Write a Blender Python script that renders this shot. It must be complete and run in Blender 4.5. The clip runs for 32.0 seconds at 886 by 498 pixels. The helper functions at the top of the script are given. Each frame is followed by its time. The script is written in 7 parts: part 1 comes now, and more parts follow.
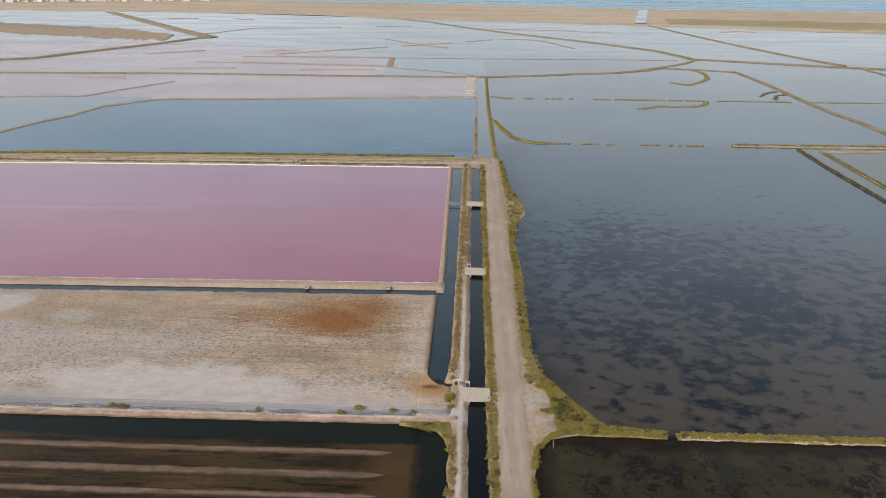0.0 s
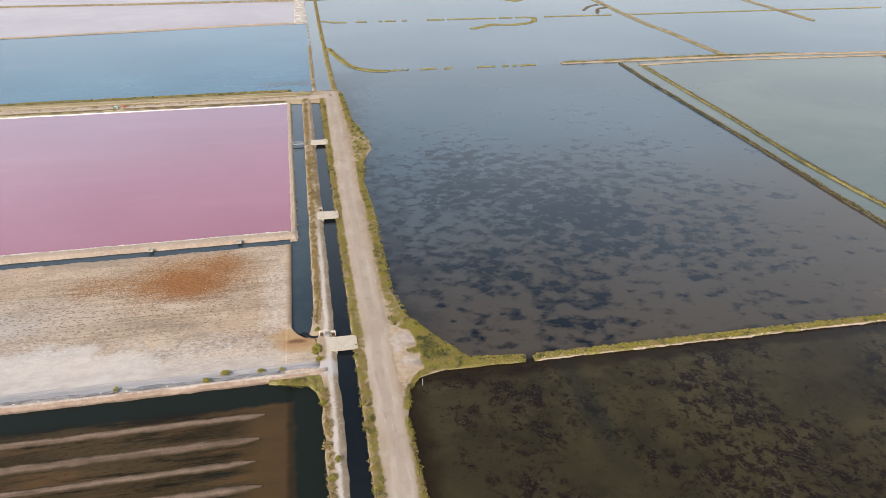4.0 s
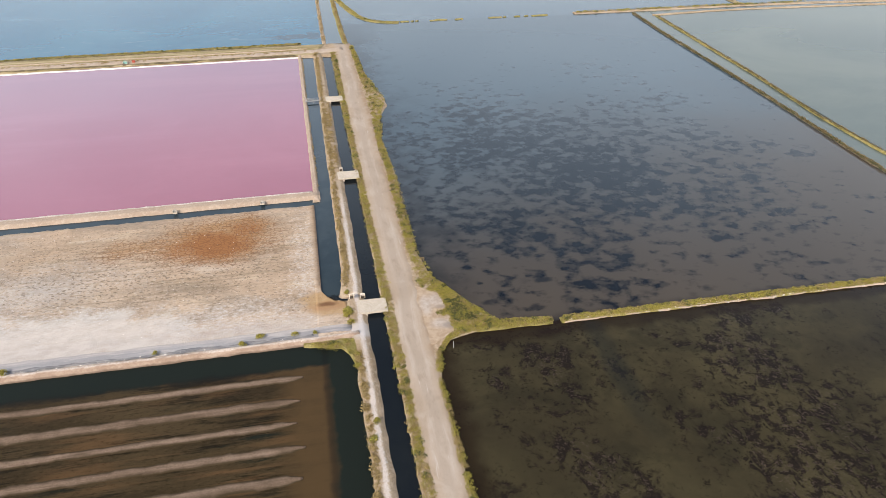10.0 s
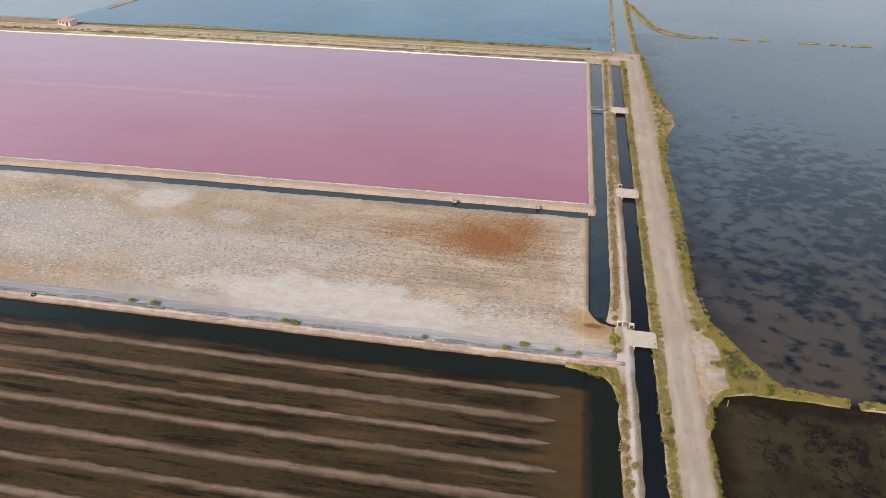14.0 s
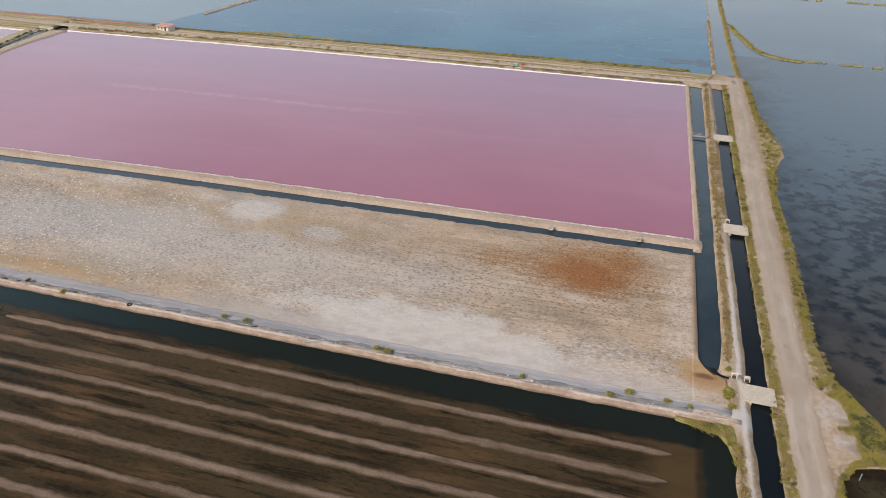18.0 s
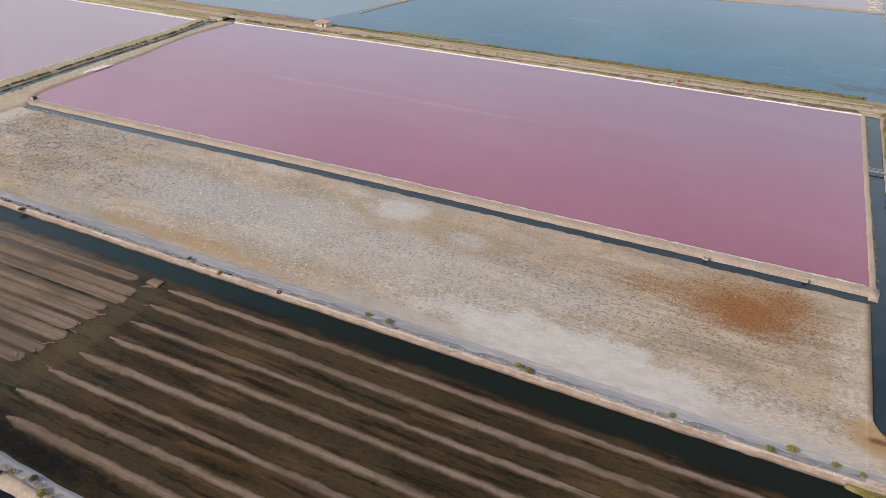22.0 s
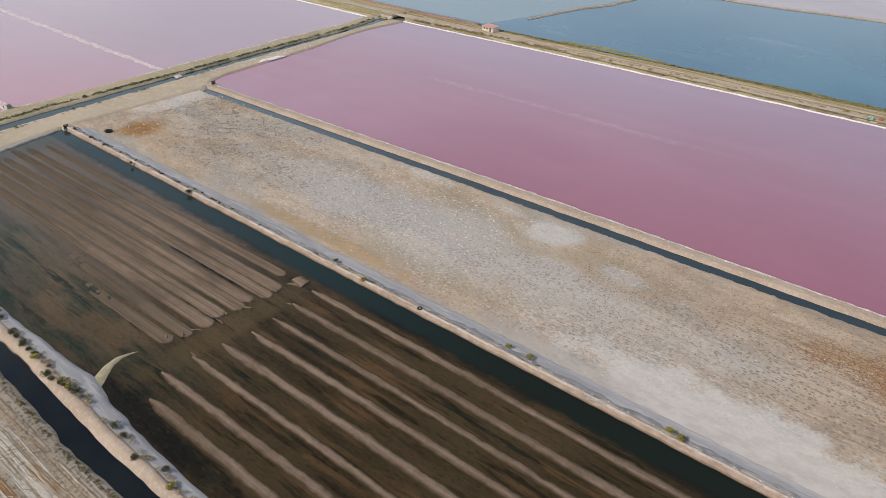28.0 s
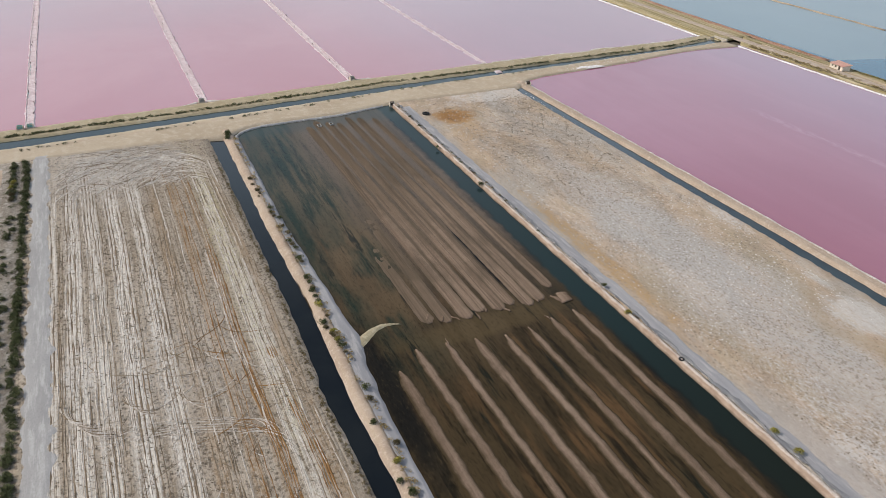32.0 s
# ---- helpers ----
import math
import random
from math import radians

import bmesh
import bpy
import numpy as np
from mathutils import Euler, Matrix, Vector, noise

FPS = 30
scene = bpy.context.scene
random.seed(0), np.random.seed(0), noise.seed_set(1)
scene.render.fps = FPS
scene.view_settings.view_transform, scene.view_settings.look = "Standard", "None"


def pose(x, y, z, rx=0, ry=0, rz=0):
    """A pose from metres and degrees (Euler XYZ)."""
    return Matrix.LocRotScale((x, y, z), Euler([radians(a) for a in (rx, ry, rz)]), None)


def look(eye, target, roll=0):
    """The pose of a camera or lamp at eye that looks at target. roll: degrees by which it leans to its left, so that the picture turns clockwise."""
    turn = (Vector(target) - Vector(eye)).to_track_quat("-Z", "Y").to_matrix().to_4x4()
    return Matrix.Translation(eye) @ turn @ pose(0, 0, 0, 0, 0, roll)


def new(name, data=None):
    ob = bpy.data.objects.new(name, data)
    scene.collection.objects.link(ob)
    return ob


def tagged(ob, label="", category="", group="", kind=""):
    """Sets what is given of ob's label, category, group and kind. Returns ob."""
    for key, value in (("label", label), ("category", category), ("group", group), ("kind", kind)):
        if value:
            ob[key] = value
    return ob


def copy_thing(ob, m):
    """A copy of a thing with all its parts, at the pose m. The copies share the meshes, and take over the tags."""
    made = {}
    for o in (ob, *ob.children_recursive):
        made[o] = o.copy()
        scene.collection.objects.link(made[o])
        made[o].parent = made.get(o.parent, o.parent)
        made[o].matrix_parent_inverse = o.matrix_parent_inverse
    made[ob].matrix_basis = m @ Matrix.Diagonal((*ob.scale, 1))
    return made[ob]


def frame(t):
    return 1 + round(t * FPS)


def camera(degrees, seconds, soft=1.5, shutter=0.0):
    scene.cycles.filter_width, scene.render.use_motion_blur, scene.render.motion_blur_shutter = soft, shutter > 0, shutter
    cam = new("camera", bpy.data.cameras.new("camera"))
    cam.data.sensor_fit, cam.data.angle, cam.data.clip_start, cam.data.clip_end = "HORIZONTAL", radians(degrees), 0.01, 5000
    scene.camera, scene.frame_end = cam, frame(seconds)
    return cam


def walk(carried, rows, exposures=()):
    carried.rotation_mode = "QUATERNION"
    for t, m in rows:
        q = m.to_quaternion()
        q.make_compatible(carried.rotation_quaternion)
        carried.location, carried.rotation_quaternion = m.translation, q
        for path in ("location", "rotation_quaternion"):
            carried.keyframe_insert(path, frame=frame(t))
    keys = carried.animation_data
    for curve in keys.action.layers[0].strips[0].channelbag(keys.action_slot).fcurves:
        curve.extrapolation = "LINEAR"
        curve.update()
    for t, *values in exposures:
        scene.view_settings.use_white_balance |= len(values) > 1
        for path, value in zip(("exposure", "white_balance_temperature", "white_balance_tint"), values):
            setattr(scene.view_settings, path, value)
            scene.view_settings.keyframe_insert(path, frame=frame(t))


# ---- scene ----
cam = camera(63.90, 32.0, soft=0.8)
PATH = [
    (0, (-3.81, -96.73, 61.86), (-7.47, -3.65, 25.47), 0.45),
    (0.5, (-3.86, -96.38, 62.39), (-3.22, -3.23, 26.03), 0.44),
    (1, (-4.13, -96.17, 63.08), (0.73, -3.16, 26.67), 0.51),
    (1.5, (-4.25, -95.98, 63.62), (3.76, -3.47, 26.49), 0.45),
    (2, (-4.44, -95.81, 64.07), (5.51, -4.14, 25.36), 0.44),
    (2.5, (-4.32, -95.81, 64.63), (7.24, -5.15, 24.04), 0.38),
    (3, (-4.35, -95.77, 65.02), (9.07, -6.22, 22.58), 0.33),
    (3.5, (-4.43, -95.70, 65.41), (10.79, -7.33, 21.14), 0.34),
    (5.5, (-4.60, -95.52, 67.33), (16.91, -12.22, 16.35), 0.36),
    (6, (-4.63, -95.64, 67.79), (18.08, -12.70, 16.74), 0.32),
    (6.5, (-4.47, -95.72, 68.42), (19.22, -13.15, 17.22), 0.30),
    (7, (-4.62, -95.65, 68.63), (19.97, -13.30, 17.49), 0.30),
    (7.5, (-4.62, -95.48, 68.70), (19.96, -13.14, 17.55), 0.33),
    (8, (-5.10, -95.58, 68.97), (15.89, -12.26, 17.80), 0.23),
    (8.5, (-5.82, -95.52, 69.17), (11.04, -11.27, 18.00), 0.32),
    (9, (-6.57, -95.29, 69.04), (9.74, -10.94, 17.87), 0.26),
    (9.5, (-7.69, -94.82, 68.58), (8.65, -11.12, 16.36), 0.20),
    (10, (-9.02, -94.54, 68.67), (7.37, -11.17, 15.95), 0.19),
    (10.5, (-10.58, -94.35, 68.68), (4.02, -10.66, 15.91), 0.32),
    (11, (-11.79, -93.96, 68.70), (-2.19, -9.62, 15.84), 0.40),
    (11.5, (-12.95, -93.43, 68.50), (-7.79, -8.68, 15.68), 0.56),
    (12, (-13.89, -92.96, 68.68), (-11.52, -8.14, 15.77), 0.57),
    (12.5, (-15.07, -92.38, 68.79), (-16.10, -7.54, 15.87), 0.64),
    (13, (-16.17, -91.73, 68.97), (-21.50, -7.10, 15.97), 0.72),
    (13.5, (-17.24, -91.03, 69.06), (-26.99, -6.79, 16.06), 0.78),
    (14, (-18.12, -90.36, 69.27), (-32.31, -6.78, 16.23), 0.78),
    (14.5, (-19.01, -89.63, 69.27), (-34.11, -6.15, 16.33), 0.80),
    (16.5, (-23.19, -87.01, 69.86), (-38.61, -3.44, 17.14), 0.97),
    (17, (-24.06, -86.44, 69.69), (-42.09, -3.24, 17.23), 0.93),
    (17.5, (-24.68, -86.14, 69.63), (-44.96, -3.33, 17.38), 0.91),
    (18, (-25.51, -85.80, 69.56), (-48.21, -3.56, 17.41), 0.93),
    (18.5, (-26.51, -85.56, 69.37), (-52.37, -4.14, 17.40), 1.00),
    (19, (-27.47, -85.42, 69.32), (-57.40, -5.35, 17.43), 1.10),
    (19.5, (-28.35, -85.32, 69.09), (-62.83, -6.97, 17.39), 1.19),
    (20, (-29.19, -85.21, 69.12), (-66.65, -8.19, 17.49), 1.23),
    (20.5, (-30.02, -85.34, 69.09), (-67.56, -8.26, 17.63), 1.24),
    (21, (-30.77, -85.38, 69.02), (-68.34, -8.37, 17.47), 1.26),
    (21.5, (-31.36, -85.16, 69.08), (-68.98, -8.26, 17.39), 1.14),
    (22, (-31.99, -84.97, 69.25), (-69.57, -8.18, 17.38), 1.12),
    (22.5, (-32.78, -84.57, 69.40), (-70.23, -7.87, 17.30), 1.17),
    (23, (-33.58, -84.17, 69.60), (-70.88, -7.52, 17.32), 1.30),
    (23.5, (-34.34, -83.67, 69.72), (-71.52, -7.05, 17.31), 1.39),
    (24, (-35.15, -83.07, 69.83), (-72.22, -6.47, 17.30), 1.38),
    (24.5, (-35.80, -82.49, 70.21), (-72.79, -5.99, 17.49), 1.28),
    (26.5, (-38.76, -79.99, 69.56), (-76.92, -3.95, 17.01), 1.42),
    (27, (-38.72, -80.22, 69.64), (-81.33, -6.45, 17.27), 1.50),
    (27.5, (-38.79, -80.01, 69.16), (-87.57, -9.95, 17.08), 1.60),
    (28, (-38.63, -79.85, 69.00), (-91.90, -13.09, 16.99), 1.64),
    (28.5, (-38.48, -79.80, 68.96), (-95.58, -16.21, 17.05), 1.66),
    (29, (-38.51, -79.45, 68.87), (-99.57, -19.58, 17.03), 1.67),
    (29.5, (-38.68, -79.69, 69.08), (-103.38, -23.74, 17.28), 1.86),
    (30, (-38.71, -79.70, 69.19), (-107.87, -29.59, 17.18), 1.96),
    (30.5, (-39.08, -79.43, 69.12), (-111.98, -35.17, 16.90), 2.03),
    (31, (-39.71, -78.90, 69.23), (-115.79, -40.71, 16.75), 2.14),
    (31.5, (-40.50, -78.13, 69.19), (-116.90, -40.67, 16.65), 2.07),
    (32, (-41.42, -77.73, 69.19), (-117.97, -40.33, 16.83), 2.05),
]
EXPOSURES = [(0, -0.11, 6690, 11.5), (2, 0.07, 6680, 11.2), (4, 0.44, 6650, 11.0), (6, 0.71, 6600, 11), (9, 0.64, 6650, 11), (11, 0.45, 6700, 12), (13, 0.32, 6700, 12.5), (16.5, 0.16, 6650, 12), (19, 0.08, 6550, 11.5), (23, 0.05, 6480, 10), (28, 0.06, 6420, 9), (32, 0.13, 6450, 8.5)]
walk(cam, [(t, look(eye, target, roll)) for t, eye, target, roll in PATH], EXPOSURES)

# ---- light: a hazy afternoon sun from the south-west, open sky ----
SUN_AZ = radians(215)      # compass bearing of the sun, clockwise from +y
SUN_EL = radians(38)
world = bpy.data.worlds.new("world")
scene.world = world
world.use_nodes = True
wn = world.node_tree
sky = wn.nodes.new("ShaderNodeTexSky")
sky.sky_type = "NISHITA"
sky.sun_disc = False
sky.sun_elevation = SUN_EL
sky.sun_rotation = SUN_AZ
sky.air_density, sky.dust_density, sky.ozone_density = 1.0, 3.0, 1.0
# thin bright cloud, thickest towards the horizon
way = wn.nodes.new("ShaderNodeTexCoord").outputs["Generated"]
split = wn.nodes.new("ShaderNodeSeparateXYZ")
wn.links.new(way, split.inputs[0])
spread = wn.nodes.new("ShaderNodeMapping")
spread.inputs["Scale"].default_value = (1.0, 1.0, 3.2)
wn.links.new(way, spread.inputs["Vector"])
puffs = wn.nodes.new("ShaderNodeTexNoise")
puffs.inputs["Scale"].default_value, puffs.inputs["Detail"].default_value = 2.6, 6.0
wn.links.new(spread.outputs["Vector"], puffs.inputs["Vector"])


def world_range(value, lo, hi, a, b):
    n = wn.nodes.new("ShaderNodeMapRange")
    n.interpolation_type = "SMOOTHSTEP"
    wn.links.new(value, n.inputs["Value"])
    for key, v in (("From Min", lo), ("From Max", hi), ("To Min", a), ("To Max", b)):
        n.inputs[key].default_value = v
    return n.outputs["Result"]


cover = wn.nodes.new("ShaderNodeMath")
cover.operation = "MULTIPLY"
wn.links.new(world_range(puffs.outputs["Fac"], 0.34, 0.68, 0.72, 1.0), cover.inputs[0])
wn.links.new(world_range(split.outputs[2], 0.38, 0.66, 1.0, 0.03), cover.inputs[1])
veil = wn.nodes.new("ShaderNodeMix")
veil.data_type = "RGBA"
wn.links.new(cover.outputs[0], veil.inputs[0])
wn.links.new(sky.outputs["Color"], veil.inputs[6])
tone = wn.nodes.new("ShaderNodeMix")
tone.data_type = "RGBA"
wn.links.new(world_range(split.outputs[2], 0.08, 0.42, 0.0, 1.0), tone.inputs[0])
tone.inputs[6].default_value = (9.4, 10.1, 10.7, 1.0)
tone.inputs[7].default_value = (9.2, 11.3, 13.8, 1.0)
wn.links.new(tone.outputs[2], veil.inputs[7])
wn.links.new(veil.outputs[2], wn.nodes["Background"].inputs["Color"])
wn.nodes["Background"].inputs["Strength"].default_value = 0.10
sun = new("sun", bpy.data.lights.new("sun", "SUN"))
sun.data.energy, sun.data.angle, sun.data.color = 3.0, radians(2.0), (1.0, 0.95, 0.87)
to_sun = Vector((math.sin(SUN_AZ) * math.cos(SUN_EL), math.cos(SUN_AZ) * math.cos(SUN_EL), math.sin(SUN_EL)))
sun.matrix_world = look(to_sun * 200, (0, 0, 0))

# ---- material kit ----
class Nodes:
    """A small kit for building one node material."""

    def __init__(self, name, rough=0.85, spec=0.3, ior=1.45):
        self.m = bpy.data.materials.new(name)
        self.m.use_nodes = True
        self.t = self.m.node_tree
        self.b = self.t.nodes["Principled BSDF"]
        self.b.inputs["Roughness"].default_value = rough
        self.b.inputs["Specular IOR Level"].default_value = spec
        self.b.inputs["IOR"].default_value = ior
        self.pos = self.t.nodes.new("ShaderNodeNewGeometry").outputs["Position"]

    def put(self, socket, value):
        if isinstance(value, bpy.types.NodeSocket):
            self.t.links.new(value, socket)
        else:
            socket.default_value = value

    def stretch(self, sx, sy, sz=1.0, turn=0.0):
        n = self.t.nodes.new("ShaderNodeMapping")
        n.inputs["Scale"].default_value = (sx, sy, sz)
        n.inputs["Rotation"].default_value = (0, 0, radians(turn))
        self.t.links.new(self.pos, n.inputs["Vector"])
        return n.outputs["Vector"]

    def noise(self, scale, detail=4.0, vec=None, rough=0.55, warp=0.0):
        n = self.t.nodes.new("ShaderNodeTexNoise")
        n.inputs["Scale"].default_value = scale
        n.inputs["Detail"].default_value = detail
        n.inputs["Roughness"].default_value = rough
        n.inputs["Distortion"].default_value = warp
        self.t.links.new(vec or self.pos, n.inputs["Vector"])
        return n.outputs["Fac"]

    def cells(self, scale, vec=None, feature="DISTANCE_TO_EDGE"):
        n = self.t.nodes.new("ShaderNodeTexVoronoi")
        n.feature = feature
        n.inputs["Scale"].default_value = scale
        self.t.links.new(vec or self.pos, n.inputs["Vector"])
        return n.outputs["Distance"]

    def ramp(self, fac, lo, hi, a=0.0, b=1.0):
        n = self.t.nodes.new("ShaderNodeMapRange")
        n.interpolation_type = "SMOOTHSTEP"
        for key, v in (("Value", fac), ("From Min", lo), ("From Max", hi), ("To Min", a), ("To Max", b)):
            self.put(n.inputs[key], v)
        return n.outputs["Result"]

    def math(self, op, a, b=0.0, c=0.0):
        n = self.t.nodes.new("ShaderNodeMath")
        n.operation = op
        for k, v in enumerate((a, b, c)):
            self.put(n.inputs[k], v)
        return n.outputs[0]

    def mix(self, fac, a, b, how="MIX"):
        n = self.t.nodes.new("ShaderNodeMix")
        n.data_type, n.blend_type = "RGBA", how
        for k, v in ((0, fac), (6, a), (7, b)):
            self.put(n.inputs[k], (*v, 1.0) if isinstance(v, tuple) and len(v) == 3 else v)
        return n.outputs[2]

    def axis(self, k):
        n = self.t.nodes.new("ShaderNodeSeparateXYZ")
        self.t.links.new(self.pos, n.inputs[0])
        return n.outputs[k]

    def spot(self, cx, cy, rx, ry, wob=0.35, scale=0.12, soft=0.25):
        """1 inside an uneven ellipse, 0 outside."""
        n = self.t.nodes.new("ShaderNodeMapping")
        n.inputs["Location"].default_value = (-cx / rx, -cy / ry, 0)
        n.inputs["Scale"].default_value = (1 / rx, 1 / ry, 0)
        self.t.links.new(self.pos, n.inputs["Vector"])
        d = self.t.nodes.new("ShaderNodeVectorMath")
        d.operation = "LENGTH"
        self.t.links.new(n.outputs["Vector"], d.inputs[0])
        off = self.math("MULTIPLY", self.math("SUBTRACT", self.noise(scale, 5), 0.5), wob * 4)
        return self.ramp(self.math("ADD", d.outputs["Value"], off), 1 + soft, 1 - soft)

    def island(self):
        return self.t.nodes.new("ShaderNodeNewGeometry").outputs["Random Per Island"]

    def done(self, colour, bump=None, height=0.1, rough=None):
        self.put(self.b.inputs["Base Color"], (*colour, 1.0) if isinstance(colour, tuple) else colour)
        if bump is not None:
            n = self.t.nodes.new("ShaderNodeBump")
            n.inputs["Strength"].default_value = 1.0
            n.inputs["Distance"].default_value = height
            self.t.links.new(bump, n.inputs["Height"])
            self.t.links.new(n.outputs["Normal"], self.b.inputs["Normal"])
        if rough is not None:
            self.put(self.b.inputs["Roughness"], rough)
        return self.m


def earth(name, dark, mid, pale, big=0.08, fine=1.2, salt=None, height=0.06, along=(1, 1), grain=0.55):
    """Dry ground: broad patches, grain, and pale crust."""
    k = Nodes(name, 0.95, 0.15)
    v = k.stretch(*along)
    a, b, c = k.noise(big, 5, v), k.noise(fine, 6, v, 0.7), k.noise(fine * 4.5, 5, None, 0.7)
    col = k.mix(k.ramp(a, 0.35, 0.65), dark, mid)
    col = k.mix(k.ramp(b, 0.46, 0.66), col, pale)
    col = k.mix(k.ramp(c, 0.50, 0.64, 0, grain), col, k.mix(0.5, dark, (0.0, 0.0, 0.0)))
    col = k.mix(k.ramp(c, 0.46, 0.34, 0, grain * 0.6), col, pale)
    if salt:
        s = k.math("ADD", k.noise(big * 2.3, 6, v, 0.65), k.math("MULTIPLY", k.math("SUBTRACT", b, 0.5), 0.7))
        col = k.mix(k.ramp(s, 0.50, 0.60), col, salt)
    return k.done(col, k.math("ADD", b, c), height)


def water(name, deep, bed, lo=0.45, hi=0.6, scale=0.1, along=(1, 1), turn=0, rough=0.12, extra=None, spec=0.3):
    """Still shallow water: the bed shows through by patches, and the surface mirrors the sky."""
    k = Nodes(name, rough, spec, 1.333)
    v = k.stretch(along[0], along[1], 1, turn)
    a = k.noise(scale, 6, v, 0.6, 0.4)
    col = k.mix(k.ramp(a, lo, hi), deep, bed)
    col = k.mix(k.ramp(k.noise(scale * 0.22, 3), 0.35, 0.7, 0, 0.5), col, deep)
    if extra:
        col = extra(k, col)
    lanes = k.ramp(k.noise(0.02, 4, k.stretch(0.5, 1.6)), 0.35, 0.7, rough * 0.85, rough * 1.25)
    return k.done(col, rough=lanes)

# ---- the materials of the place ----
def pink_extra(k, col):
    # pale streaks: mirrored cloud painted into the brine colour
    cloud_reflection = k.ramp(k.noise(0.03, 5, k.stretch(0.3, 1.6, 1, -9), 0.6), 0.45, 0.75, 0, 0.16)
    return k.mix(cloud_reflection, col, (0.38, 0.17, 0.215))


def west_extra(k, col):
    # farther brine greys to lilac, sky reflection painted in by distance
    drift = k.math("MULTIPLY", k.math("SUBTRACT", k.noise(0.008, 4), 0.5), 160)
    col = k.mix(k.ramp(k.math("ADD", k.axis(0), drift), -480, -250), (0.275, 0.170, 0.190), col)
    col = k.mix(k.ramp(k.math("ADD", k.axis(1), k.math("MULTIPLY", drift, 0.4)), -30, 80, 0, 0.85), col, (0.268, 0.160, 0.190))
    return pink_extra(k, col)


def foam_extra(k, col):
    # lilac fade to the north stands in for grazing sky reflection
    drift = k.math("MULTIPLY", k.math("SUBTRACT", k.noise(0.012, 4), 0.5), 40)
    col = k.mix(k.ramp(k.math("ADD", k.axis(1), drift), 60, 135), col, (0.225, 0.098, 0.145))
    col = pink_extra(k, col)
    bend = k.math("MULTIPLY", k.math("SUBTRACT", k.noise(0.04, 4), 0.5), 5.0)
    line = k.math("ADD", k.math("SUBTRACT", k.axis(1), k.math("MULTIPLY", k.axis(0), 0.045)), bend)
    near = k.ramp(k.math("ABSOLUTE", k.math("SUBTRACT", line, 93.2)), 2.4, 0.0)
    along = k.math("MULTIPLY", k.ramp(k.axis(0), -182, -170), k.ramp(k.axis(0), -70, -110))
    foam = k.math("MULTIPLY", k.math("MULTIPLY", near, along), k.ramp(k.noise(0.7, 5, k.stretch(0.5, 1)), 0.35, 0.65, 0.03, 0.15))
    return k.mix(foam, col, (0.52, 0.31, 0.37))


def algae_extra(k, col):
    zone = k.math("ADD", k.noise(0.05, 5), k.math("MULTIPLY", k.noise(0.18, 6, None, 0.64, 0.4), 0.9))
    slime = k.ramp(k.noise(0.10, 6, None, 0.60, 0.3), 0.46, 0.64, 0, 0.55)
    col = k.mix(slime, col, (0.0165, 0.0145, 0.0095))
    zone = k.math("ADD", zone, k.math("MULTIPLY", k.math("SUBTRACT", k.math("MAXIMUM", k.spot(50, -38, 13, 26, 0.35, 0.05, 0.7), k.math("MAXIMUM", k.spot(18, -34, 7, 22, 0.35, 0.08, 0.7), k.spot(84, -30, 15, 15, 0.35, 0.05, 0.7))), 0.35), 0.16))
    mats = k.ramp(zone, 0.92, 1.07)
    clots = k.ramp(k.noise(0.55, 7, k.stretch(1, 0.85), 0.70, 0.5), 0.47, 0.55)
    col = k.mix(k.math("MULTIPLY", clots, k.ramp(mats, 0, 1, 0.05, 0.9)), col, (0.0115, 0.0083, 0.0070))
    fuzz = k.noise(2.2, 7, None, 0.78, 0.6)
    col = k.mix(k.math("MULTIPLY", k.ramp(fuzz, 0.52, 0.62, 0, 0.6), k.math("MULTIPLY", clots, mats)), col, (0.054, 0.037, 0.029))
    specks = k.math("MULTIPLY", k.ramp(k.noise(1.1, 7, None, 0.74, 0.4), 0.55, 0.63, 0, 0.8), k.ramp(zone, 0.80, 0.98))
    col = k.mix(specks, col, (0.0085, 0.0062, 0.0052))
    crests = k.math("MULTIPLY", k.ramp(fuzz, 0.52, 0.62, 0, 0.6), k.ramp(zone, 1.02, 1.14))
    col = k.mix(crests, col, (0.076, 0.055, 0.043))
    rim = k.math("MAXIMUM", k.ramp(k.math("ADD", k.axis(0), k.math("MULTIPLY", k.noise(0.3, 5), 4)), 11.8, 8.3), k.ramp(k.math("ADD", k.axis(1), k.math("MULTIPLY", k.noise(0.25, 5), 4)), -12.5, -10.5))
    col = k.mix(k.math("MULTIPLY", rim, 0.7), col, (0.013, 0.0075, 0.0050))
    lane = k.spot(31, -22, 1.8, 12, 0.35, 0.1, 0.6)
    return k.mix(k.math("MULTIPLY", lane, 0.5), col, (0.010, 0.012, 0.012))


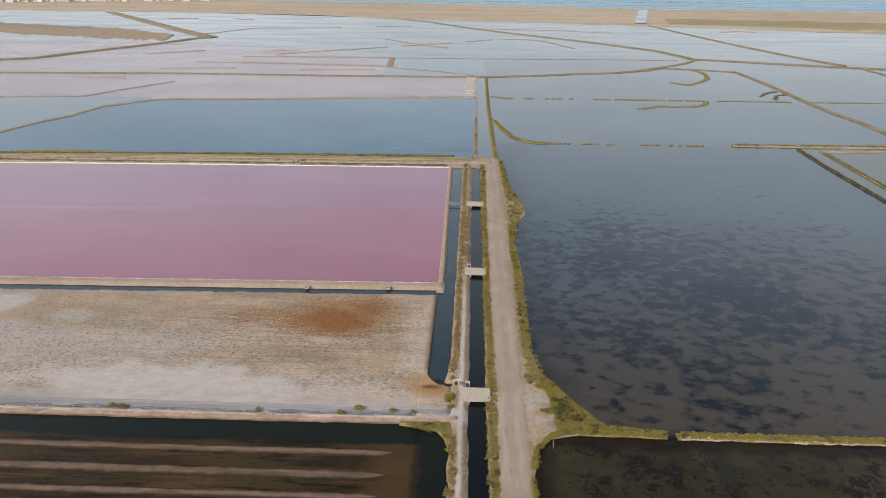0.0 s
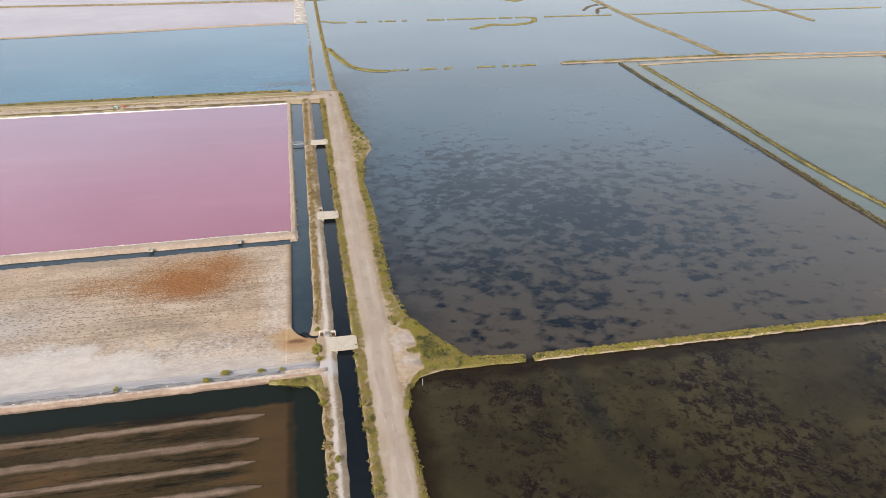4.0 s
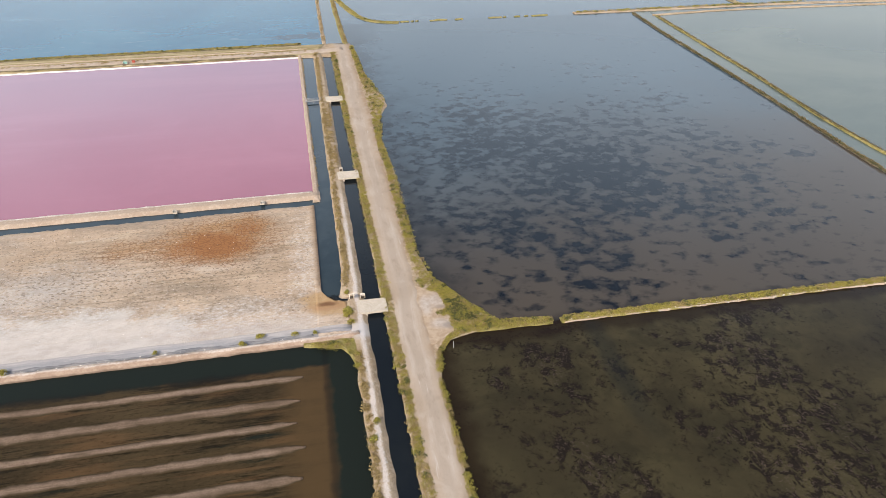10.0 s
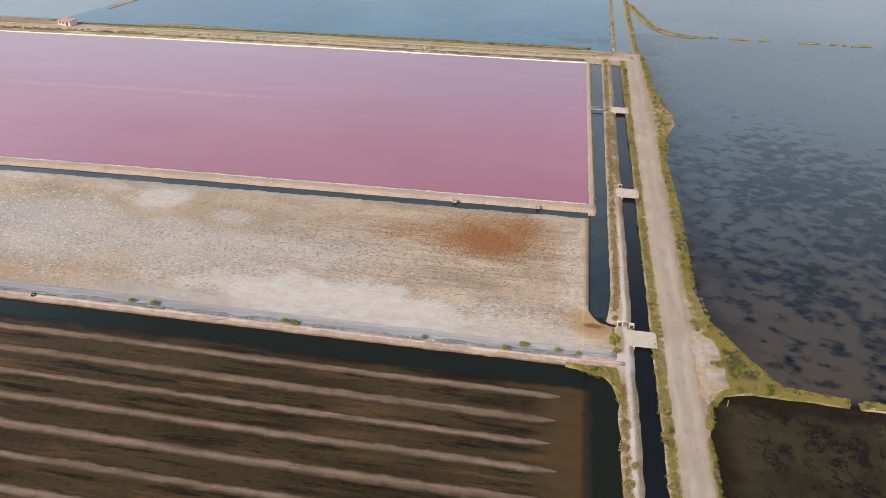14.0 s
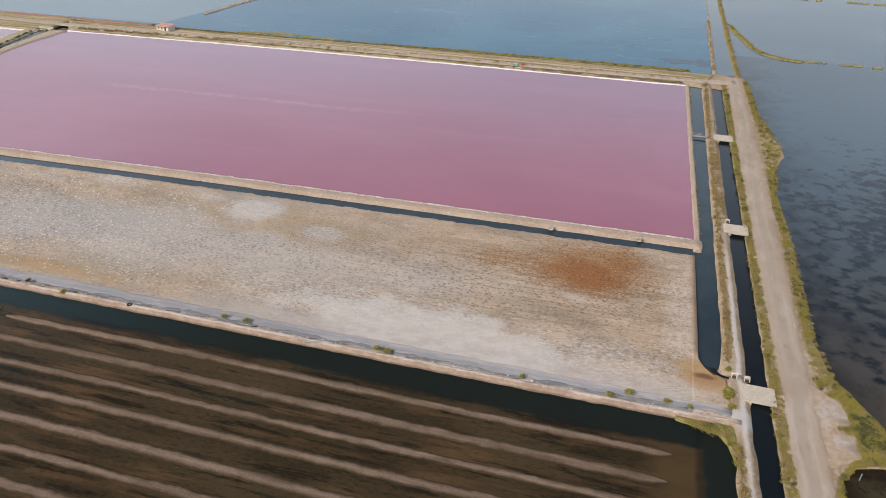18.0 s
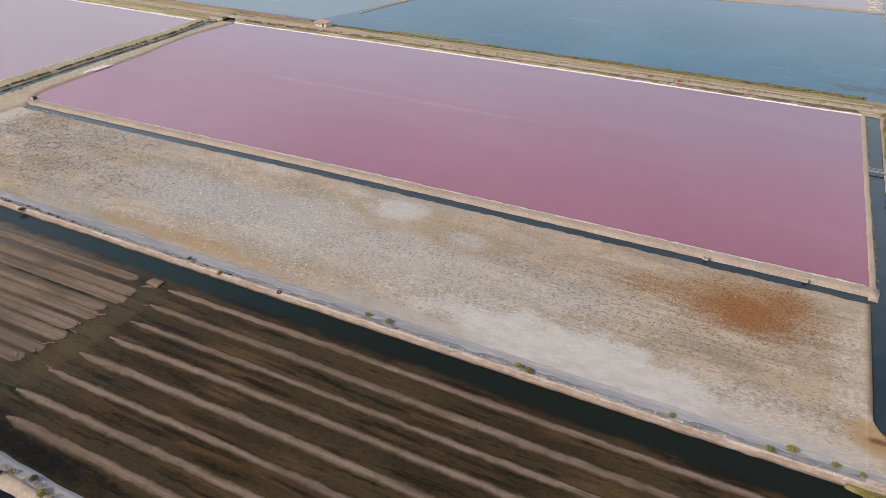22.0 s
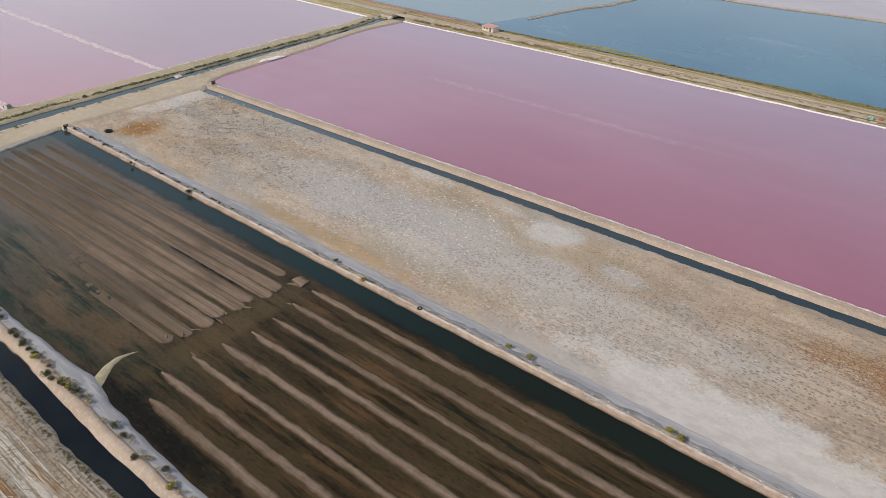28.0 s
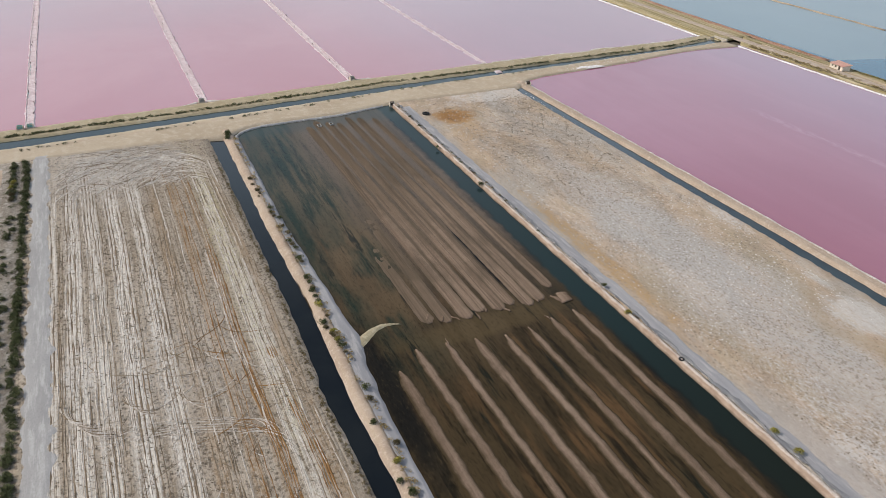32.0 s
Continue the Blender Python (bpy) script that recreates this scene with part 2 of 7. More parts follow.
def blotch_extra(k, col):
    v = k.stretch(0.85, 1.0, 1, 12)
    # northward the bed turns blue: sky reflection put into the base colour
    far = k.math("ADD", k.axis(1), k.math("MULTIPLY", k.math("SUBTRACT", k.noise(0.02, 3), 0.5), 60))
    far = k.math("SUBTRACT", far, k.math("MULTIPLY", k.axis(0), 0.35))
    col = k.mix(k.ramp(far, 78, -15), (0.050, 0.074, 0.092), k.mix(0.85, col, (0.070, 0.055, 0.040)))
    thick = k.spot(44, 44, 46, 46, 0.25, 0.03, 0.8)
    cover = k.math("ADD", k.math("MULTIPLY", k.math("SUBTRACT", thick, 0.72), 0.26), k.math("MULTIPLY", k.math("SUBTRACT", k.noise(0.04, 4), 0.5), 0.55))
    b = k.ramp(k.math("ADD", k.noise(0.32, 5, v, 0.56, 0.1), cover), 0.43, 0.60)
    web = k.ramp(k.math("ADD", k.noise(0.5, 4, v, 0.55), k.math("MULTIPLY", cover, 0.4)), 0.38, 0.54, 0.5, 1.0)
    col = k.mix(k.math("MULTIPLY", b, k.math("MULTIPLY", web, k.ramp(k.axis(1), 150, 85, 0.25, 1.0))), col, (0.0045, 0.0055, 0.0078))
    dot = k.math("ADD", k.cells(0.17, k.stretch(0.75, 1.35, 1, 8), "F1"), k.math("MULTIPLY", k.math("SUBTRACT", k.noise(0.5, 5), 0.5), 0.35))
    near = k.math("MULTIPLY", k.ramp(dot, 0.30, 0.12), k.ramp(k.noise(0.05, 3), 0.46, 0.58, 0, 0.9))
    col = k.mix(k.math("MULTIPLY", near, k.ramp(k.axis(1), 40, 20)), col, (0.010, 0.0096, 0.0105))
    col = k.mix(k.math("MULTIPLY", thick, 0.30), col, (0.014, 0.025, 0.038))
    shore = k.math("MULTIPLY", k.ramp(k.math("ADD", k.axis(0), k.math("MULTIPLY", k.noise(0.08, 5), 26)), 32, 17), k.ramp(k.noise(0.22, 5), 0.3, 0.6, 0.2, 0.8))
    col = k.mix(shore, col, (0.0095, 0.0100, 0.0125))
    scum = k.math("MULTIPLY", k.spot(104, -2.6, 9, 3.2, 0.4, 0.2, 0.6), k.ramp(k.noise(0.4, 5), 0.4, 0.6))
    col = k.mix(k.math("MULTIPLY", scum, 0.7), col, (0.12, 0.085, 0.05))
    rim = k.ramp(k.math("ADD", k.axis(1), k.math("MULTIPLY", k.noise(0.3, 4), 3)), -6.0, -8.5)
    return k.mix(k.math("MULTIPLY", rim, 0.7), col, (0.012, 0.012, 0.014))


M_PINK = water("pink_brine", (0.265, 0.083, 0.119), (0.288, 0.095, 0.132), 0.4, 0.65, 0.02, rough=0.12, extra=foam_extra, spec=0.9)
M_PINK_FAR = water("pale_pink_brine", (0.375, 0.152, 0.168), (0.405, 0.176, 0.190), 0.4, 0.65, 0.012, rough=0.14, extra=west_extra, spec=1.0)
M_LILAC = water("lilac_brine", (0.26, 0.198, 0.212), (0.32, 0.25, 0.262), 0.4, 0.65, 0.01, rough=0.2)
def blue_extra(k, col):
    weed = k.math("MAXIMUM", k.spot(-13, 164, 7, 2.6, 0.5, 0.35, 0.3), k.spot(-5.5, 164.5, 2.5, 4.5, 0.5, 0.4, 0.3))
    col = k.mix(k.math("MULTIPLY", weed, k.ramp(k.noise(0.8, 5), 0.3, 0.6, 0.3, 0.9)), col, (0.012, 0.013, 0.022))
    # pale patches and wisps are cloud reflections drawn as water colour
    pale = k.math("MULTIPLY", k.ramp(k.noise(0.035, 6, k.stretch(0.5, 1.6, 1, -14), 0.62, 0.8), 0.56, 0.70), 0.4)
    sky_wisps = k.ramp(k.noise(0.16, 6, k.stretch(0.5, 1.5, 1, -20), 0.68, 1.2), 0.58, 0.68, 0, 0.4)
    return k.mix(k.math("MAXIMUM", pale, sky_wisps), col, (0.085, 0.155, 0.205))


M_BLUE = water("deep_blue_brine", (0.010, 0.078, 0.138), (0.020, 0.102, 0.163), 0.4, 0.65, 0.02, rough=0.12, extra=blue_extra)
M_PALE = water("pale_blue_brine", (0.115, 0.165, 0.194), (0.127, 0.178, 0.203), 0.4, 0.65, 0.01, rough=0.15)
M_GREEN = water("grey_green_brine", (0.075, 0.090, 0.072), (0.108, 0.120, 0.092), 0.4, 0.65, 0.015, rough=0.14)
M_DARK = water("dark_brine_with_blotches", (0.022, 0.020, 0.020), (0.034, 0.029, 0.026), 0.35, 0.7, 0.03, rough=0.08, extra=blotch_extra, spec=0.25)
M_ALGAE = water("brown_brine_with_weed", (0.0305, 0.0246, 0.0138), (0.057, 0.0470, 0.0230), 0.35, 0.65, 0.05, rough=0.08, extra=algae_extra, spec=0.15)
M_CANAL = water("dark_canal_water", (0.017, 0.028, 0.036), (0.028, 0.040, 0.046), 0.4, 0.65, 0.1, rough=0.08, spec=0.42)
M_CANAL_BLACK = water("black_canal_water", (0.0075, 0.010, 0.0125), (0.012, 0.0145, 0.016), 0.4, 0.65, 0.1, rough=0.08, spec=0.27)
M_CANAL_PALE = water("blue_canal_water", (0.04, 0.065, 0.08), (0.055, 0.08, 0.09), 0.4, 0.65, 0.1, rough=0.1, spec=0.5)
M_NORTH = water("clear_blue_brine", (0.045, 0.075, 0.10), (0.07, 0.10, 0.12), 0.4, 0.65, 0.015, rough=0.12)
M_SEA = water("sea_water", (0.10, 0.24, 0.32), (0.12, 0.28, 0.36), 0.4, 0.65, 0.004, rough=0.3)


def basin_extra(k, col):
    streak = k.noise(0.9, 6, k.stretch(0.10, 1.1), 0.65)
    col = k.mix(k.ramp(streak, 0.52, 0.62, 0, 0.8), col, (0.0130, 0.0105, 0.0068))
    rust = k.math("MULTIPLY", k.ramp(k.noise(0.5, 5, k.stretch(0.12, 1.2)), 0.50, 0.64, 0, 0.8), k.ramp(k.noise(0.05, 3), 0.35, 0.6))
    col = k.mix(rust, col, (0.100, 0.056, 0.026))
    lane = k.math("MULTIPLY", k.spot(-119.6, -32, 2.6, 17, 0.2, 0.15, 0.35), 0.85)
    col = k.mix(lane, col, (0.066, 0.046, 0.022))
    weed = k.math("MULTIPLY", k.spot(-174, -45.5, 52, 8.5, 0.2, 0.06, 0.35), k.ramp(k.noise(0.5, 6, k.stretch(0.16, 1.1), 0.68), 0.32, 0.54))
    col = k.mix(weed, col, (0.010, 0.024, 0.017))
    mottle = k.math("MULTIPLY", k.spot(-178, -44.5, 50, 8.5, 0.25, 0.06, 0.5), k.ramp(k.noise(0.14, 6, k.stretch(0.55, 1.0), 0.64), 0.40, 0.52, 0.1, 0.95))
    col = k.mix(mottle, col, (0.0085, 0.021, 0.0155))
    bare = k.math("MULTIPLY", k.spot(-142, -44, 17, 6, 0.3, 0.08, 0.6), k.ramp(k.noise(0.16, 5, k.stretch(0.4, 1.0)), 0.44, 0.58, 0, 0.8))
    col = k.mix(bare, col, (0.092, 0.058, 0.031))
    # warm brown shallows, lightened in colour for the grazing sky reflection
    shallow_sheen = k.math("MULTIPLY", k.spot(-172, -36, 50, 16, 0.3, 0.06, 0.7), k.ramp(k.noise(0.4, 6, k.stretch(0.12, 1.2), 0.68), 0.40, 0.58, 0.1, 0.7))
    col = k.mix(shallow_sheen, col, (0.118, 0.083, 0.047))
    black = k.math("MULTIPLY", k.ramp(k.noise(0.55, 6, k.stretch(0.10, 1.0), 0.7), 0.56, 0.64), k.ramp(k.noise(0.03, 3), 0.42, 0.55))
    col = k.mix(k.math("MULTIPLY", black, 0.85), col, (0.010, 0.013, 0.010))
    west = k.math("MULTIPLY", k.ramp(k.axis(0), -121, -150), k.ramp(k.noise(0.35, 6, k.stretch(0.08, 1.3), 0.66), 0.36, 0.58, 0.35, 0.9))
    west = k.math("MULTIPLY", west, k.ramp(k.math("ADD", k.axis(1), k.math("MULTIPLY", k.noise(0.06, 3), 8)), -38, -32))
    col = k.mix(west, col, (0.112, 0.079, 0.054))
    gap = k.math("MULTIPLY", k.spot(-141, -23.2, 17, 0.75, 0.25, 0.25, 0.4), k.ramp(k.noise(0.8, 5, k.stretch(0.3, 1)), 0.32, 0.5))
    col = k.mix(gap, col, (0.004, 0.005, 0.005))
    pool = k.math("MULTIPLY", k.spot(-110, -51.0, 17, 2.0, 0.3, 0.2, 0.5), 0.85)
    col = k.mix(pool, col, (0.0075, 0.0080, 0.0075))
    silt = k.noise(2.6, 6, k.stretch(0.4, 1.0), 0.75)
    col = k.mix(k.ramp(silt, 0.50, 0.66, 0, 0.55), col, k.mix(0.65, col, (0.0, 0.0, 0.0)))
    col = k.mix(k.ramp(silt, 0.46, 0.32, 0, 0.3), col, (0.085, 0.058, 0.028))
    edge = k.math("MULTIPLY", k.math("SUBTRACT", k.noise(0.35, 5), 0.5), 2.2)
    ring = k.math("MAXIMUM", k.ramp(k.math("ADD", k.axis(1), edge), -14.4, -13.2), k.ramp(k.math("ADD", k.axis(0), edge), -10.8, -9.5))
    apron = k.math("MULTIPLY", k.ramp(k.math("ADD", k.axis(0), k.math("MULTIPLY", edge, 0.8)), -18.5, -14.0), k.ramp(k.axis(1), -50.5, -47))
    col = k.mix(k.math("MULTIPLY", apron, k.ramp(k.noise(0.35, 5, None, 0.65), 0.3, 0.6, 0.7, 0.95)), col, (0.066, 0.041, 0.019))
    col = k.mix(ring, col, k.mix(k.ramp(k.axis(0), -70, -130), (0.0115, 0.0150, 0.0120), (0.0145, 0.0260, 0.0265)))
    line = k.math("MAXIMUM", k.ramp(k.math("ABSOLUTE", k.math("ADD", k.math("ADD", k.axis(0), 10.5), k.math("MULTIPLY", edge, 0.5))), 0.8, 0.1), k.math("MULTIPLY", k.ramp(k.math("ABSOLUTE", k.math("ADD", k.math("ADD", k.axis(1), 13.9), edge)), 1.1, 0.3), k.ramp(k.noise(0.12, 4, k.stretch(0.4, 1)), 0.4, 0.55)))
    col = k.mix(k.math("MULTIPLY", line, 0.5), col, (0.008, 0.008, 0.0075))
    col = k.mix(k.ramp(k.math("ADD", k.axis(0), edge), -205, -211, 0, 0.45), col, (0.030, 0.046, 0.042))
    return col


M_BASIN = water("brown_basin_water", (0.031, 0.0215, 0.0115), (0.056, 0.0385, 0.0195), 0.35, 0.65, 0.10, (0.35, 1.2), rough=0.12, extra=basin_extra, spec=0.13)

M_ROAD = earth("pale_gravel_road", (0.345, 0.265, 0.20), (0.405, 0.32, 0.252), (0.45, 0.366, 0.294), 0.16, 0.9, along=(1.6, 0.3), height=0.03, grain=0.18)


def lane_material():
    """Gravel worn into two pale wheel lanes, with a greyer crown and tan edges."""
    k = Nodes("gravel_road_with_lanes", 0.95, 0.15)
    v = k.stretch(1.6, 0.14)
    broad, fine, grit = k.noise(0.10, 5), k.noise(0.9, 6, v, 0.7), k.noise(3.8, 5, None, 0.7)
    patch = k.noise(0.30, 6, k.stretch(1.1, 0.5), 0.62, 0.6)
    x = k.math("ADD", k.axis(0), k.math("MULTIPLY", k.math("SUBTRACT", k.noise(0.05, 4), 0.5), 3.2))
    col = k.mix(k.ramp(broad, 0.35, 0.65), (0.322, 0.248, 0.184), (0.370, 0.291, 0.224))
    col = k.mix(k.ramp(k.math("ABSOLUTE", k.math("SUBTRACT", x, 3.1)), 1.3, 0.3, 0, 0.5), col, (0.326, 0.271, 0.224))
    col = k.mix(k.ramp(patch, 0.52, 0.66, 0, 0.6), col, (0.400, 0.329, 0.265))
    col = k.mix(k.ramp(patch, 0.46, 0.34, 0, 0.6), col, (0.274, 0.211, 0.158))
    for xc in (2.05, 4.15):
        lane = k.ramp(k.math("ABSOLUTE", k.math("SUBTRACT", x, xc)), 0.7, 0.1)
        lane = k.math("MULTIPLY", lane, k.ramp(k.noise(0.06, 3), 0.40, 0.60, 0.15, 1.0))
        col = k.mix(k.math("MULTIPLY", lane, k.ramp(fine, 0.38, 0.62, 0.1, 0.6)), col, (0.435, 0.370, 0.313))
    col = k.mix(k.ramp(fine, 0.58, 0.70, 0, 0.35), col, (0.261, 0.204, 0.157))
    rusty = k.math("MULTIPLY", k.ramp(x, 4.6, 6.0), k.ramp(k.noise(0.4, 5), 0.36, 0.58))
    col = k.mix(k.math("MULTIPLY", rusty, 0.75), col, (0.291, 0.196, 0.117))
    white = k.ramp(k.noise(0.8, 4, k.stretch(2.2, 0.22), 0.5, 0.3), 0.66, 0.72, 0, 0.6)
    col = k.mix(white, col, (0.479, 0.422, 0.365))
    col = k.mix(k.ramp(grit, 0.52, 0.66, 0, 0.18), col, (0.209, 0.161, 0.120))
    return k.done(col, k.math("ADD", fine, grit), 0.03)


M_LANES = lane_material()
M_BANK = earth("sandy_bank", (0.285, 0.205, 0.13), (0.38, 0.288, 0.20), (0.465, 0.37, 0.28), 0.12, 1.2, height=0.08, grain=0.45)


def crest_material():
    """Sandy bank whose crest carries a broken crust of white salt."""
    k = Nodes("salt_crested_bank", 0.95, 0.15)
    f, g = k.noise(1.2, 6, None, 0.7), k.noise(4.6, 5, None, 0.72)
    col = k.mix(k.ramp(k.noise(0.14, 5), 0.35, 0.65), (0.275, 0.20, 0.125), (0.37, 0.282, 0.195))
    col = k.mix(k.ramp(f, 0.46, 0.66), col, (0.44, 0.345, 0.255))
    col = k.mix(k.ramp(g, 0.50, 0.64, 0, 0.4), col, (0.15, 0.105, 0.065))
    x = k.math("ABSOLUTE", k.math("ADD", k.math("ADD", k.axis(0), 4.55), k.math("MULTIPLY", k.math("SUBTRACT", k.noise(0.22, 4), 0.5), 0.9)))
    x = k.math("ADD", x, k.math("MULTIPLY", k.math("ADD", k.math("SUBTRACT", f, 0.5), k.math("MULTIPLY", k.math("SUBTRACT", g, 0.5), 0.5)), 1.1))
    salt = k.math("MULTIPLY", k.ramp(x, 0.58, 0.10), k.ramp(k.math("ADD", k.axis(1), k.math("MULTIPLY", k.noise(0.1, 4), 24)), 62, 40))
    salt = k.math("MULTIPLY", salt, k.ramp(k.noise(0.16, 4), 0.30, 0.48, 0.45, 1.0))
    col = k.mix(k.math("MULTIPLY", salt, 0.92), col, k.mix(k.ramp(g, 0.4, 0.6), (0.58, 0.515, 0.47), (0.48, 0.41, 0.36)))
    pool = k.math("MULTIPLY", k.spot(-5.2, -7.0, 2.2, 1.8, 0.3, 0.4, 0.5), 0.75)
    col = k.mix(pool, col, (0.50, 0.465, 0.45))
    return k.done(col, k.math("ADD", f, g), 0.08)


def apron_material():
    """Bare sand beside the road, bleached grey where it lies lowest and rusty between."""
    k = Nodes("bare_roadside_sand", 0.95, 0.15)
    f, g = k.noise(0.9, 6, None, 0.66), k.noise(4.2, 5, None, 0.7)
    col = k.mix(k.ramp(f, 0.38, 0.62), (0.335, 0.242, 0.165), (0.425, 0.325, 0.235))
    for cx, cy, rx, ry in ((8.0, -1.4, 1.9, 1.7), (8.0, -7.6, 1.7, 1.2), (6.2, -3.0, 0.9, 2.2)):
        pale = k.spot(cx, cy, rx, ry, 0.3, 0.4, 0.6)
        col = k.mix(k.math("MULTIPLY", pale, 0.65), col, k.mix(k.ramp(f, 0.4, 0.6), (0.36, 0.31, 0.275), (0.43, 0.375, 0.335)))
    col = k.mix(k.math("MULTIPLY", k.spot(9.0, -8.3, 1.0, 0.8, 0.3, 0.5, 0.6), 0.7), col, (0.22, 0.185, 0.165))
    col = k.mix(k.math("MULTIPLY", k.spot(8.8, -3.3, 1.2, 0.5, 0.3, 0.5, 0.6), 0.7), col, (0.22, 0.175, 0.145))
    col = k.mix(k.ramp(g, 0.52, 0.66, 0, 0.3), col, (0.23, 0.165, 0.11))
    return k.done(col, k.math("ADD", f, g), 0.05)


M_CREST = crest_material()
M_APRON = apron_material()
M_SALTBANK = earth("salty_bank", (0.34, 0.28, 0.22), (0.46, 0.38, 0.31), (0.58, 0.52, 0.46), 0.12, 1.0, salt=(0.70, 0.66, 0.62), height=0.12)
M_CREAM = earth("cream_berm", (0.335, 0.25, 0.186), (0.40, 0.305, 0.230), (0.455, 0.358, 0.280), 0.15, 1.8, height=0.05, grain=0.25)


def berm_material():
    """Earth berm with a whitish crest and a damp pinkish brown slope to the water."""
    k = Nodes("salt_crested_berm", 0.92, 0.15)
    f, g = k.noise(1.3, 6, k.stretch(0.5, 1.0), 0.7), k.noise(4.4, 5, None, 0.72)
    col = k.mix(k.ramp(f, 0.40, 0.64), (0.285, 0.200, 0.148), (0.375, 0.280, 0.215))
    z = k.math("ADD", k.axis(2), k.math("MULTIPLY", k.math("ADD", k.math("SUBTRACT", f, 0.5), k.math("SUBTRACT", k.noise(0.2, 4, k.stretch(0.5, 1)), 0.5)), 0.35))
    col = k.mix(k.ramp(z, 0.34, 0.50, 0, 0.85), col, k.mix(k.ramp(g, 0.4, 0.6), (0.54, 0.475, 0.425), (0.45, 0.37, 0.31)))
    col = k.mix(k.ramp(z, 0.05, -0.25, 0, 0.8), col, (0.115, 0.078, 0.055))
    col = k.mix(k.ramp(g, 0.50, 0.64, 0, 0.3), col, (0.17, 0.115, 0.08))
    return k.done(col, k.math("ADD", f, g), 0.06)


M_BERM = berm_material()
M_SALTSTRIP = earth("smooth_salt_crust", (0.37, 0.305, 0.26), (0.46, 0.395, 0.35), (0.56, 0.505, 0.46), 0.3, 1.2, salt=(0.57, 0.52, 0.48), height=0.05, grain=0.3)
M_SALT = earth("salt_crust", (0.62, 0.56, 0.53), (0.72, 0.68, 0.66), (0.80, 0.77, 0.76), 0.2, 1.5, height=0.08)
M_FOOTLINE = earth("dark_blue_grey_mud", (0.155, 0.15, 0.155), (0.20, 0.195, 0.20), (0.27, 0.26, 0.26), 0.5, 1.6, height=0.03, along=(0.3, 1.4), grain=0.3)


def margin_material():
    """Salty grey margin: pale on its pan side, damp and lavender grey beside the berm."""
    k = Nodes("grey_salt_track", 0.9, 0.2)
    v = k.stretch(0.2, 1.3)
    f, g = k.noise(1.0, 6, v, 0.68), k.noise(4.0, 5, None, 0.7)
    col = k.mix(k.ramp(k.noise(0.2, 5, v), 0.35, 0.65), (0.235, 0.225, 0.232), (0.30, 0.286, 0.288))
    col = k.mix(k.ramp(f, 0.50, 0.64, 0, 0.7), col, (0.37, 0.348, 0.336))
    y = k.math("ADD", k.axis(1), k.math("MULTIPLY", k.math("SUBTRACT", f, 0.5), 2.4))
    col = k.mix(k.math("MULTIPLY", k.ramp(y, -6.5, -4.9, 0, 0.92), k.ramp(k.axis(0), -95, -50, 0.25, 1.0)), col, (0.445, 0.398, 0.365))
    col = k.mix(k.ramp(g, 0.52, 0.66, 0, 0.2), col, (0.15, 0.14, 0.14))
    return k.done(col, k.math("ADD", f, g), 0.03)


M_GREYTRACK = margin_material()
M_FIELDTRACK = earth("pale_grey_track", (0.285, 0.268, 0.258), (0.34, 0.32, 0.305), (0.415, 0.392, 0.372), 0.15, 0.9, height=0.03, along=(0.2, 1.4), grain=0.2)
M_SAND = earth("beach_sand", (0.42, 0.32, 0.225), (0.50, 0.395, 0.285), (0.55, 0.455, 0.345), 0.01, 0.08, height=0.3, along=(0.3, 1.4))
M_STEPPE = earth("beach_grass", (0.27, 0.235, 0.125), (0.33, 0.285, 0.16), (0.41, 0.345, 0.22), 0.01, 0.08, height=0.3, along=(0.3, 1.4))
M_MUD = earth("pond_bed_mud", (0.10, 0.08, 0.06), (0.14, 0.11, 0.08), (0.18, 0.15, 0.11), 0.05, 0.6)
M_CONCRETE = earth("pale_concrete", (0.44, 0.375, 0.30), (0.51, 0.44, 0.355), (0.57, 0.50, 0.42), 0.5, 3.0, height=0.01)


